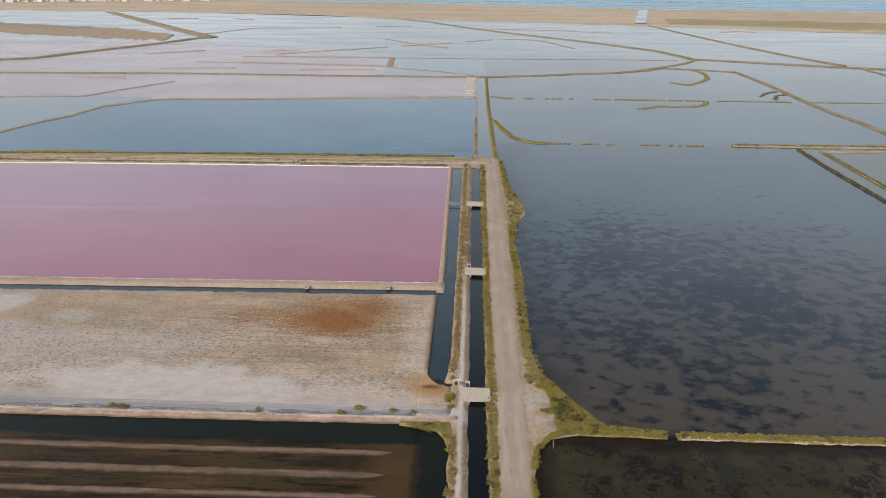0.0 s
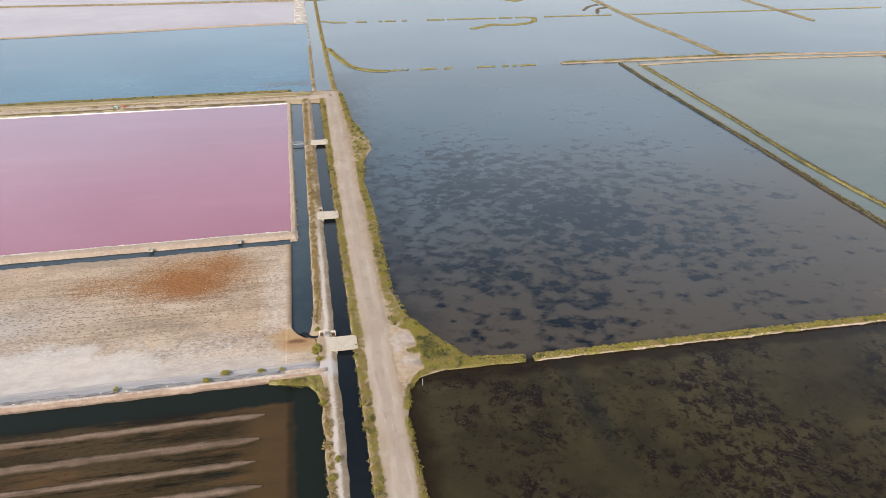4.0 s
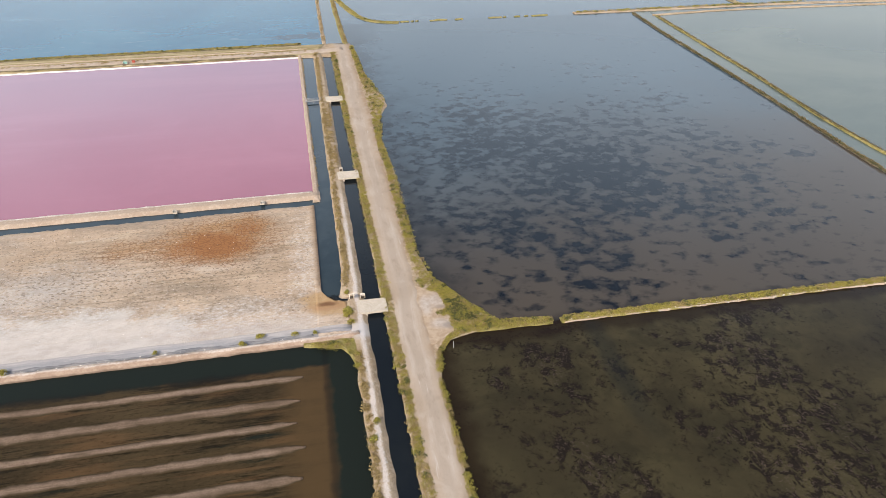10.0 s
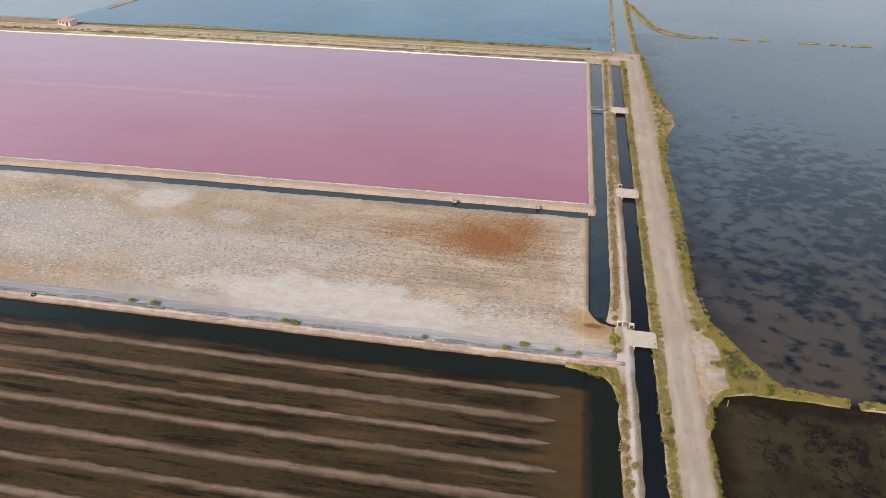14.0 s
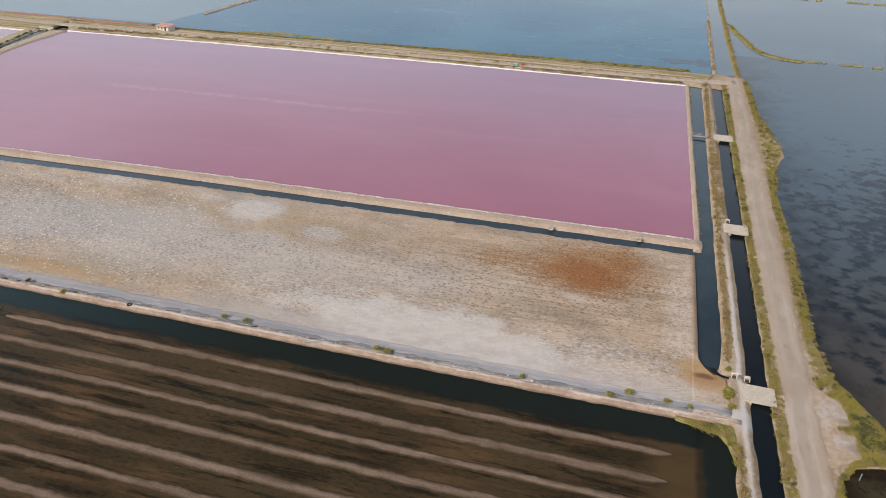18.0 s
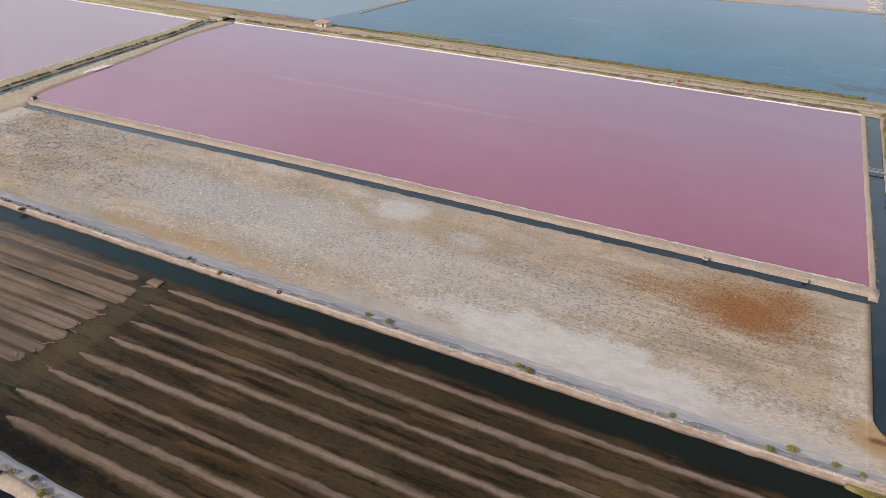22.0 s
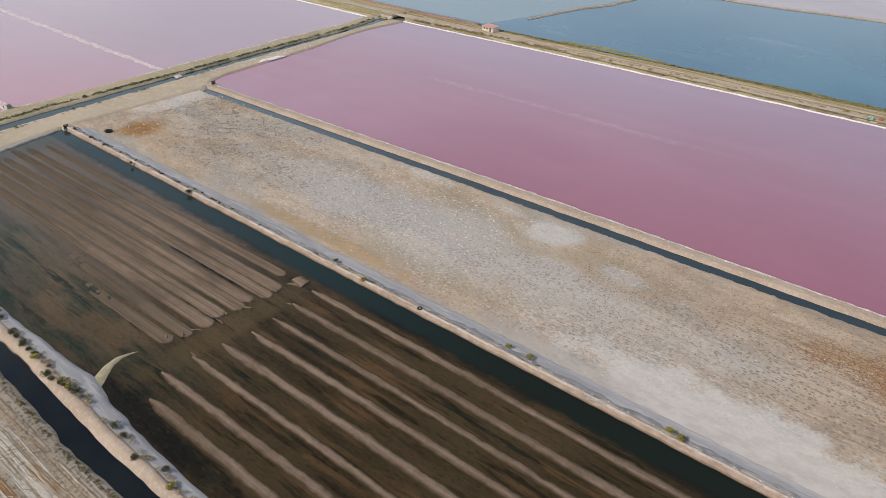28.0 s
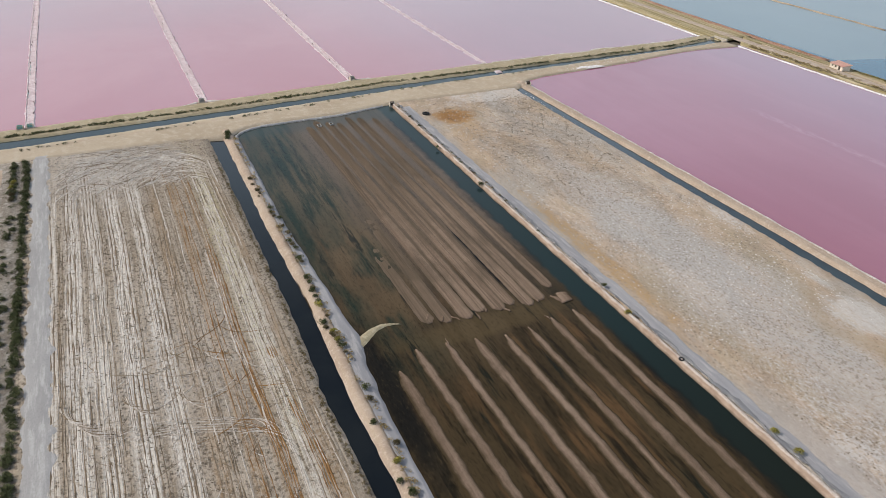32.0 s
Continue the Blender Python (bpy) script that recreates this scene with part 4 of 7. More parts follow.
def land(name, left, right, material, height=0.15, foot=-0.55, bank=0.8, step=1.5, across=6, rough=0.08, edge=0.35, label="", category="dike", seed=1.0, crown=0.0):
    """Raised ground between two edge lines, with sloping uneven banks."""
    n = max(3, int(max(length(left), length(right)) / step) + 1)
    a, b = resample(left, n), resample(right, n)
    rows = []
    for i in range(n):
        u = (b[i] - a[i]) / max(np.hypot(*(b[i] - a[i])), 1e-6)
        pa = a[i] - u * edge * (wobble(*a[i], 0.35, seed) + 0.6 * wobble(*a[i], 1.1, seed) + 0.4 * wobble(*a[i], 2.7, seed))
        pb = b[i] + u * edge * (wobble(*b[i], 0.35, seed + 5) + 0.6 * wobble(*b[i], 1.1, seed + 5) + 0.4 * wobble(*b[i], 2.7, seed + 5))
        w = np.hypot(*(pb - pa))
        k = min(bank, w * 0.4)
        row = [(*(pa - u * k * 0.5), foot)]
        for j in range(across + 1):
            f = j / across
            q = pa + u * (k * 0.5) + (pb - pa - u * k) * f
            z = (height[0] + (height[1] - height[0]) * i / (n - 1) if isinstance(height, tuple) else height) + rough * wobble(*q, 0.6, seed + 2) + rough * 0.7 * wobble(*q, 1.9, seed + 3) + crown * 4 * f * (1 - f)
            row.append((*q, z))
        row.append((*(pb + u * k * 0.5), foot))
        rows.append(row)
    m = across + 3
    verts = [v for r in rows for v in r]
    faces = [(i * m + j, i * m + j + 1, (i + 1) * m + j + 1, (i + 1) * m + j) for i in range(n - 1) for j in range(m - 1)]
    faces += [tuple(range(m - 1, -1, -1)), tuple((n - 1) * m + j for j in range(m))]
    me = mesh_of(name, verts, faces, material)
    me.polygons.foreach_set("use_smooth", [True] * (len(me.polygons) - 2) + [False] * 2)
    me.update()
    if sum(p.normal.z for p in me.polygons) < 0:
        me.flip_normals()
    return tagged(new(name, me), label, category, kind="structure")


def dike(name, pts, width, material, taper=0.0, **kw):
    """A bank along a line; its ends may narrow over some metres."""
    n = max(3, int(length(pts) / (1 if taper else 3)) + 1)
    line = resample(pts, n)
    half = np.full((n, 1), width / 2)
    if taper:
        s = np.linspace(0, length(pts), n)
        half *= np.clip(np.sqrt(np.minimum(s, s[-1] - s) / taper), 0.3, 1)[:, None]
    return land(name, offset(line, -half), offset(line, half), material, **kw)


def sheet(name, pts, z, material, label, category="water"):
    me = mesh_of(name, [(x, y, z) for x, y in pts], [tuple(range(len(pts)))], material)
    if me.polygons[0].normal.z < 0:
        me.flip_normals()
    return tagged(new(name, me), label, category, kind="structure")


def clump(rng, leaves, spread=0.5, tall=0.5, size=0.16):
    """Leaf triangles of one low clump: (leaves, 3, 3)."""
    phi, r = rng.uniform(0, 2 * np.pi, leaves), np.sqrt(rng.uniform(0, 1, leaves))
    top = np.sqrt(np.clip(1 - r * r, 0, 1))
    h = top * rng.uniform(0.35, 1.0, leaves)
    c = np.stack([spread * r * np.cos(phi), spread * r * np.sin(phi), tall * h], 1)
    d = rng.normal(size=(leaves, 3, 3)) * size
    d[:, :, 2] *= 0.7
    return c[:, None] + d


def plant(name, spots, rng, material, leaves, spread, tall, size, label, category, parent=None, kinds=10):
    """Many clumps at spots (x, y, z, scale), joined into one piece of stuff."""
    protos = [clump(rng, leaves, spread, tall, size) for _ in range(kinds)]
    out = []
    for x, y, z, s in spots:
        out.append((protos[rng.integers(kinds)] * s + (x, y, z)).reshape(-1, 3))
    v = np.concatenate(out)
    me = bpy.data.meshes.new(name)
    me.vertices.add(len(v))
    me.vertices.foreach_set("co", v.ravel())
    me.loops.add(len(v))
    me.loops.foreach_set("vertex_index", np.arange(len(v), dtype=np.int32))
    me.polygons.add(len(v) // 3)
    me.polygons.foreach_set("loop_start", np.arange(0, len(v), 3, dtype=np.int32))
    me.update(calc_edges=True)
    me.materials.append(material)
    return tagged(new(name, me), label, category, kind="stuff")


def spots_along(rng, a, b, per_metre, z=0.1, scale=(0.6, 1.3), patch=0.0, seed=0.0, lo=0.0, hi=1.0):
    """Random places in the band between two edge lines, thinned out by patches."""
    n = max(2, int(length(a)))
    pa, pb = resample(a, n), resample(b, n)
    out = []
    for _ in range(int(length(a) * per_metre)):
        i, f, g = rng.integers(n - 1), rng.uniform(lo, hi), rng.uniform()
        p = (pa[i] * (1 - g) + pa[i + 1] * g) * (1 - f) + (pb[i] * (1 - g) + pb[i + 1] * g) * f
        if wobble(p[0], p[1], 0.22, seed) + 0.3 * rng.normal() > patch - 0.35:
            out.append((p[0], p[1], z, rng.uniform(*scale)))
    return out


rng = np.random.default_rng(7)

# ---- ground and waters ----
sheet("ground", [(-4500, -4500), (4500, -4500), (4500, 4500), (-4500, 4500)], -1.0, M_MUD, "brown mud under and round the salt pans", "ground")
WZ = -0.25
sheet("water_pink", [(-224, 34), (-9.6, 40), (-10.8, 141), (-231.5, 133), (-233, 108), (-229, 60)], WZ, M_PINK, "deep pink brine in a large salt pan", "salt pan")
sheet("water_pink_west", [(-900, -240), (-229, -240), (-229, -100), (-241.5, 127.5), (-900, 127.5)], WZ, M_PINK_FAR, "pale pink brine in the western salt pans", "salt pan")
sheet("water_blue", [(-320, 146), (-1.9, 150), (-1.6, 283), (-84, 273), (-174, 263), (-192, 205), (-205, 152)], WZ + 0.02, M_BLUE, "deep blue brine in a wide pan", "salt pan")
sheet("water_north_west", [(-900, 144), (-200, 144), (-188, 205), (-170, 270), (-430, 262), (-900, 250)], WZ, M_PALE, "pale grey blue brine in a wide pan", "salt pan")
sheet("water_lilac", [(-900, 240), (-420, 250), (-170, 255), (-1, 270), (-1, 363), (-64, 366), (-64, 440), (-140, 520), (-300, 580), (-900, 580)], WZ - 0.01, M_LILAC, "greyish lilac brine in shallow pans", "salt pan")
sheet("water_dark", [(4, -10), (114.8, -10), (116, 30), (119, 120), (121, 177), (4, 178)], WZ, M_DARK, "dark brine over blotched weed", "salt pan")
sheet("water_weedy", [(3, -220), (330, -220), (330, -8), (4, -8)], WZ - 0.03, M_ALGAE, "brown shallow brine over weed", "salt pan")
sheet("water_grey", [(122.5, -8), (420, -8), (420, 178), (127.5, 172)], WZ, M_GREEN, "grey green brine in an eastern pan", "salt pan")
sheet("water_north", [(4.4, 176), (420, 176), (420, 480), (4.4, 480)], WZ - 0.01, M_NORTH, "blue brine behind dotted low banks", "salt pan")
sheet("water_far", [(-1400, 362), (7, 362), (7, 478), (1400, 478), (1400, 800), (240, 905), (-130, 960), (-600, 1090), (-1400, 1090)], WZ - 0.02, M_PALE, "pale blue far ponds under the sky", "salt pan")
sheet("water_canal_main", [(-4.5, -220), (0.9, -220), (0.9, 140), (-4.5, 140)], -0.45, M_CANAL_BLACK, "dark still water in a straight canal", "canal")
sheet("water_canal_side", [(-10.6, 3.5), (-5.8, 3.5), (-5.8, 140), (-10.6, 140)], -0.42, M_CANAL, "dark still water in a side canal", "canal")
sheet("water_canal_north", [(-2, 150), (4.6, 150), (4.4, 362), (-1.6, 362)], -0.24, M_CANAL_PALE, "blue water in the northern canal", "canal")
sheet("water_ditch", [(-221, 29.5), (-8, 34.5), (-8, 41), (-221, 36)], -0.432, M_CANAL, "dark ditch water below the pink pan", "canal")
sheet("water_basin", [(-219, -56), (-4, -56), (-4, -8), (-219, -8)], -0.3, M_BASIN, "brown shallow water between mud ridges", "salt pan")
sheet("water_canal_south", [(-214, -63.5), (-6, -63.5), (-6, -55), (-214, -55)], -0.42, M_CANAL_BLACK, "dark still water in a narrow canal", "canal")
sheet("water_canal_west", [(-230, -240), (-214, -240), (-214, -100), (-220, 0), (-230, 130), (-244, 130), (-238, 0), (-230, -100)], -0.3, M_CANAL_WEST, "blue water in the western canal", "canal")
sheet("water_sea", [(-4000, 1560), (-420, 1500), (270, 1290), (720, 1240), (4000, 900), (4400, 4400), (-4400, 4400)], -0.1, M_SEA, "pale turquoise sea beyond the beach", "sea")

# ---- roads, dikes and dry ground ----
SHORE = [(5.3, -150), (5.2, -40), (5.3, -21), (6.4, -14.2), (7.8, -11.8), (10.8, -10.8), (17.5, -9.4), (14.8, -5.6), (12.0, -1.5), (9.3, 4.0), (8.3, 8.6), (7.3, 15), (7.4, 31), (7.8, 42), (8.0, 51), (7.7, 61), (7.0, 68), (7.7, 77), (9.4, 84), (11.6, 90), (11.5, 97), (9.8, 103), (8.0, 116), (8.0, 136), (6.6, 152)]
land("road_dike", [(-0.4, -150), (-0.3, -4), (-0.35, 152)], SHORE, M_BANK, 0.02, across=9, edge=0.25, label="sandy dike carrying the gravel road", category="dike")
ROAD_L = [(0.9, -150), (0.9, -38), (0.95, -15), (1.2, -4), (1.0, 6), (1.2, 13), (0.8, 42), (0.7, 57), (0.8, 73), (1.0, 93), (1.2, 118), (1.5, 141), (1.2, 151)]
ROAD_R = [(4.8, -150), (4.8, -38), (4.8, -20), (5.4, -13), (5.5, -8), (5.2, -1), (5.3, 7), (5.4, 16), (5.9, 42), (5.8, 60), (6.2, 85), (6.0, 105), (5.8, 120), (5.6, 141), (6.0, 151)]
land("road", ROAD_L, ROAD_R, M_LANES, 0.16, 0.0, bank=0.5, across=8, rough=0.03, edge=0.55, label="pale gravel road with tyre streaks", category="road", seed=9.0)
land("dike_middle", [(-7.3, 1.9), (-7.1, 3.4), (-6.7, 5.5), (-6.3, 9), (-6.2, 141)], [(-3.7, 1.9), (-3.7, 3.4), (-3.7, 5.5), (-3.6, 9), (-3.7, 56), (-3.7, 100), (-3.7, 141)], M_CREST, 0.12, edge=0.16, label="narrow sandy dike between two canals", crown=0.15)
land("dike_middle_south", [(-5.9, -150), (-5.9, -13), (-6.3, -9), (-6.6, 2.2)], [(-3.6, -150), (-3.6, -8), (-3.5, 2.2)], M_CREST, 0.12, label="salty sandy dike beside the canal", crown=0.12)
land("dike_junction", [(-11.2, 138.8), (0.6, 139), (2.6, 139)], [(-11.6, 151.5), (0.2, 153), (2.6, 152)], M_BANK, 0.03, step=0.9, across=8, edge=0.5, label="sandy ground where dike and road meet", category="dike")
land("sand_apron", [(4.4, -12.5), (4.6, -4), (4.6, 3.4)], [(5.6, -12.5), (7.6, -10.4), (9.3, -8.8), (9.2, -7.2), (7.7, -5.8), (7.6, -4.6), (9.3, -3.0), (9.5, -1.2), (8.2, 0.8), (5.6, 3.4)], M_APRON, 0.12, -0.02, bank=1.8, step=0.35, across=7, rough=0.05, edge=0.6, label="bare greyish sand beside the road", category="sand")
dike("dike_pink_east", [(-9.6, 37.5), (-10.2, 90), (-10.8, 142)], 1.1, M_CREAM, height=0.12, edge=0.14, label="low pale bank edging the pink pan")
dike("dike_pink_south", [(-222, 34.2), (-120, 37.8), (-8.8, 40.2)], 2.5, M_CREAM, height=0.2, edge=0.16, label="cream earth bank below the pink pan")
dike("salt_edge_north", [(-230, 131.2), (-165, 134.4), (-88, 137.0), (-30, 138.0), (-10.2, 138.4)], 0.8, M_SALT, height=0.0, across=3, label="white salt line on the pan's edge", category="salt crust")
land("dike_north", [(-232, 134), (-165, 136.2), (-88, 138.6), (-30, 139.6), (-6, 140)], [(-240, 144), (-200, 147.5), (-150, 149.2), (-88, 151.0), (-30, 151.4), (-2, 152)], M_NORTHBANK, 0.15, label="broad sandy dike with a farm track")
dike("track_north", [(-420, 138), (-240, 138), (-165, 140.4), (-88, 142), (-30, 142.8), (-6, 143.6), (3.5, 145)], 3.4, M_ROAD, height=0.3, foot=0.0, across=4, edge=0.3, label="pale farm track on the northern dike", category="road")
dike("track_dark_strip", [(-228, 134.8), (-165, 137.3), (-88, 139.4), (-30, 140.2), (-12, 140.4)], 0.9, M_DARKBANK, height=0.24, foot=0.0, bank=0.3, step=1.5, across=2, edge=0.3, label="dark narrow strip beside the farm track", category="track", seed=81.0)
dike("track_verge", [(-228, 140.6), (-165, 143.4), (-88, 145.2), (-30, 146.1), (-8, 146.8)], 0.4, M_CREAM, height=0.36, foot=0.0, bank=0.3, step=1.2, across=2, edge=0.3, label="thin pale verge of the farm track", category="track", seed=82.0)
dike("dike_north_ditch", [(-196, 146.6), (-150, 148.2), (-88, 150.2), (-30, 151.0), (-10, 152)], 0.7, M_DARKBANK, height=0.26, foot=-0.4, bank=0.3, step=1.2, across=2, edge=0.35, label="dark ditch line of the northern dike", category="dike", seed=83.0)
land("pan_corner", [(-11.2, -7.3), (-5.8, -7.2)], [(-11.2, 8.9), (-10.5, 8.8), (-10.3, 5.2), (-9.4, 3.2), (-8.3, 1.9), (-6.4, 1.3)], M_FLAT, -0.005, bank=0.5, step=0.5, across=26, rough=0.06, edge=0.1, label="dry salty corner beside the bridge", category="dry pan")
sheet("water_runnel", [(-8.9, 2.9), (-8.2, 1.9), (-7.4, 1.35), (-6.5, 1.15), (-5.6, 1.1), (-5.6, 1.55), (-6.5, 1.65), (-7.2, 1.9), (-7.7, 2.5), (-8.1, 3.2)], 0.1, M_CANAL_BLACK, "dark runnel from the canal's end to the gate", "canal")
land("pan_floor", [(-219, -7.5), (-10.2, -7.0)], [(-219, 30), (-120, 33.5), (-10.2, 36)], M_FLAT, -0.02, bank=0.8, step=0.6, across=72, rough=0.06, label="dry cracked pan floor with salt and rust", category="dry pan")
land("grey_track", [(-214, -7.6), (-6, -6.8)], [(-214, -5.2), (-6, -4.9)], M_GREYTRACK, 0.10, -0.2, across=4, rough=0.03, edge=0.4, label="grey salty track beside the berm", category="track")
dike("berm_north", [(-217, -9.0), (-120, -8.8), (-54, -8.5), (-30, -8.4), (-11, -8.1), (-5, -7.7)], 1.35, M_BERM, height=0.32, crown=0.18, edge=0.16, rough=0.05, label="cream earth berm along the basin")
land("basin_corner", [(-13.5, -8.6), (-5.6, -8.2)], [(-13.5, -9.3), (-10.5, -9.8), (-8.0, -10.4), (-6.8, -12.2), (-6.0, -15.5)], M_GRASS, 0.12, step=0.5, across=5, edge=0.25, label="grassy rounded corner of the basin", category="bank", seed=79.0)
dike("berm_foot_line", [(-217, -7.75), (-120, -7.55), (-54, -7.2), (-30, -7.1), (-12, -6.9)], 0.35, M_FOOTLINE, height=0.14, foot=0.05, bank=0.3, step=0.6, across=3, rough=0.05, edge=0.5, label="dark blue grey line at the foot of the berm", category="track", seed=78.0)
land("dike_south", [(-214, -55.9), (-164, -56.2), (-135, -55.7), (-113, -56.4), (-96, -56.2), (-6, -55.8)], [(-214, -53.7), (-161, -54.1), (-135, -53.6), (-113, -54.5), (-96, -54.5), (-6, -54.2)], M_CREAM, 0.26, crown=0.16, edge=0.18, label="cream earth dike with shrubs")
land("grey_track_south", [(-208, -54.6), (-161, -54.6), (-135, -54.2), (-113, -55.1), (-96, -55.1), (-6, -54.8)], [(-206, -52.9), (-161, -52.9), (-140, -52.1), (-130, -51.6), (-124, -51.2), (-118, -52.3), (-110, -52.8), (-96, -53.1), (-6, -52.6)], M_GREYTRACK, 0.12, -0.5, across=5, rough=0.04, edge=0.35, label="grey salty margin beside the basin", category="track")
dike("basin_rim", [(-217.2, -12), (-216.0, -17.5), (-214.8, -24), (-214.6, -36), (-214.3, -45.5), (-213.0, -50.2), (-210.6, -52.8), (-204, -53.6)], 0.8, M_FIELDTRACK, height=0.0, foot=-0.5, bank=0.5, step=0.7, across=3, edge=0.3, label="pale salty rim of the basin", category="bank", seed=88.0)
land("field", [(-214, -99), (-6, -99)], [(-214, -59.6), (-164, -59.4), (-136, -59.3), (-113, -60.0), (-97, -59.4), (-6, -59.1)], M_FIELD, 0.05, step=2.0, across=20, rough=0.03, label="dry rutted field with white tyre tracks", category="field")
land("field_track", [(-213, -97.5), (-6, -96.5)], [(-213, -94.6), (-6, -93.2)], M_FIELDTRACK, 0.16, 0.0, across=4, step=0.8, rough=0.03, edge=0.8, label="pale grey track beside the hedge", category="track")
land("ground_south_west", [(-217, -240), (-6, -240)], [(-213, -98.5), (-6, -98.5)], M_WASTE, 0.1, step=4, across=30, label="grey brown ground beyond the hedge", category="ground")
land("dike_west", [(-220, -240), (-220.5, -100), (-224.1, -52), (-228.1, -5), (-230.4, 34), (-231.7, 53), (-232.8, 75), (-233.5, 88), (-234.5, 105), (-236.2, 130)], [(-211, -240), (-211.5, -100), (-211.0, -63), (-209.0, -56), (-211.4, -53.4), (-213.4, -50.6), (-214.6, -46), (-214.9, -36), (-215.1, -24), (-216.4, -17), (-217.6, -11), (-217.5, 32), (-222.4, 37.5), (-224.4, 45), (-225.5, 58), (-226.4, 70), (-227.4, 83), (-228.6, 87.5), (-231, 104), (-231.3, 116), (-229.8, 131)], M_PALEBANK, 0.12, label="broad sandy dike west of the pans", rough=0.05)
land("dike_far_west", [(-232, -240), (-232.5, -100), (-236, -57), (-240, -12), (-242, 34), (-243, 62), (-242.2, 72), (-244.2, 81), (-243, 86), (-243.5, 98), (-243.4, 110), (-246, 130)], [(-224.5, -240), (-225.8, -100), (-228.4, -52), (-232.4, -5), (-234.6, 37), (-235.4, 56), (-236.3, 78), (-236.8, 104), (-240.6, 130)], M_DRYBANK, 0.1, label="sandy dike between canal and pink pans")
for k, y in enumerate((-98.7, -56.4, -12.4, 33.4)):
    dike("salt_ridge_%d" % (k + 1), [(-232, y), (-300, y - 0.5), (-900, y)], 2.1, M_SALTPINK, height=-0.13, foot=-0.4, across=5, edge=0.5, crown=-0.05, label="whitish salt ridge between pink pans", category="salt ridge")
for k, (side, y) in enumerate(((-0.95, -98.7), (0.95, -98.7), (-0.95, -56.4), (0.95, -56.4), (-0.95, -12.4), (0.95, -12.4))):
    dike("salt_crest_%d" % (k + 1), [(-232, y + side), (-300, y - 0.5 + side), (-900, y + side)], 0.3, M_SALTPINK, height=-0.05, foot=-0.4, bank=0.3, step=1.2, across=2, edge=0.3, label="thin white salt crest edging a ridge", category="salt crust", seed=80.0 + k)
for k, pts in enumerate(([(-228, -112), (-230.2, -104), (-231.6, -98.8)], [(-231.6, -98.6), (-231.0, -93), (-232.0, -81), (-233.6, -66), (-237.4, -57.4)], [(-237.4, -55.6), (-235.6, -50), (-235.4, -36), (-237.2, -22), (-241.2, -13.4)], [(-241.2, -11.6), (-240.0, -4), (-240.4, 12), (-242.3, 33)], [(-242.5, 36), (-243.3, 62), (-242.5, 72), (-244.5, 81), (-243.3, 86), (-243.8, 98), (-243.7, 110), (-246.2, 125)])):
    dike("salt_shore_%d" % (k + 1), pts, 1.0, M_SALTSTRIP, height=-0.06, foot=-0.4, bank=0.3, step=0.8, across=3, edge=0.35, label="pinkish white salt line on the shore", category="salt crust", seed=90.0 + k)
dike("salt_edge_west", [(-240, 127), (-309, 126.5), (-900, 127)], 1.2, M_SALT, height=0.0, across=3, label="white salt line of a western pan", category="salt crust")
land("dike_north_west", [(-238, 129.5), (-420, 129), (-900, 129)], [(-238, 147), (-420, 146.5), (-900, 147)], M_NORTHBANK, 0.15, step=3, label="broad reddish dike with a track")
dike("salt_edge_south", [(-221, 35.7), (-120, 39.3), (-10.4, 41.7)], 0.35, M_SALTSTRIP, height=0.04, foot=-0.4, bank=0.2, across=2, edge=0.3, label="thin white salt edge of the pink pan", category="salt crust")
land("salt_patch_west", [(-226.0, 57.5), (-226.2, 69)], [(-228.3, 60.5), (-228.2, 66)], M_SALT, 0.16, 0.0, step=0.6, across=4, edge=0.5, label="white salt patch on the western dike", category="salt crust")
# eastern and northern dikes
dike("dike_east", [(13, -9.8), (17, -9.8), (25.2, -10.0)], 1.4, M_GRASS, height=0.1, bank=0.4, edge=0.2, label="grassy low dike end beside the gap")
dike("dike_east_long", [(26.6, -10.0), (60, -10.0), (118, -10.0), (330, -10.0)], 1.3, M_GRASS, height=0.08, crown=0.05, bank=0.4, edge=0.2, label="grassy low dike between dark pans")
for k, (x0, x1) in enumerate(((27.0, 70.0), (72.5, 118.0))):
    dike("salt_foot_%d" % (k + 1), [(x0, -10.55), ((x0 + x1) / 2, -10.6), (x1, -10.6)], 0.25, M_CREAM, height=-0.06, foot=-0.4, bank=0.25, step=0.6, across=2, rough=0.1, edge=0.35, label="thin salty foot of the grassy dike", category="salt crust", seed=120.0 + k)
dike("dike_diagonal_inner", [(114.4, -4), (115.0, 6), (116.1, 18), (116.1, 36), (116.8, 50), (117.6, 78), (118.4, 104), (118.8, 142), (120.3, 175)], 0.8, M_DARKBANK, height=0.2, bank=0.5, edge=0.25, label="brown scrubby dike of the diagonal canal")
dike("dike_diagonal_outer", [(122.4, -10), (122.6, 6), (123.0, 16), (123.4, 30), (122.6, 44), (122.6, 60), (124.2, 82), (125.2, 100), (126.2, 135), (127.6, 169)], 0.8, M_GRASS, height=0.2, bank=0.5, edge=0.25, label="green scrubby dike of the diagonal canal")
sheet("water_canal_east", [(114.4, -8), (122.5, -8), (123, 30), (127.6, 172), (127.6, 178), (120, 178)], WZ + 0.03, M_GREEN, "grey water in the diagonal canal", "canal")
dike("dike_east_north", [(97, 178.4), (119, 178.2), (156, 178.6), (172, 178.8), (200, 178), (276, 173), (420, 172)], 2.2, M_BANK, height=0.15, label="low sandy bank with salt edges")
dike("dike_east_south_arm", [(126.6, 170), (133, 170.6), (152, 172.4), (169, 172.8), (300, 168)], 1.3, M_BANK, height=0.12, edge=0.3, label="thin sandy bank beside the grey pan")
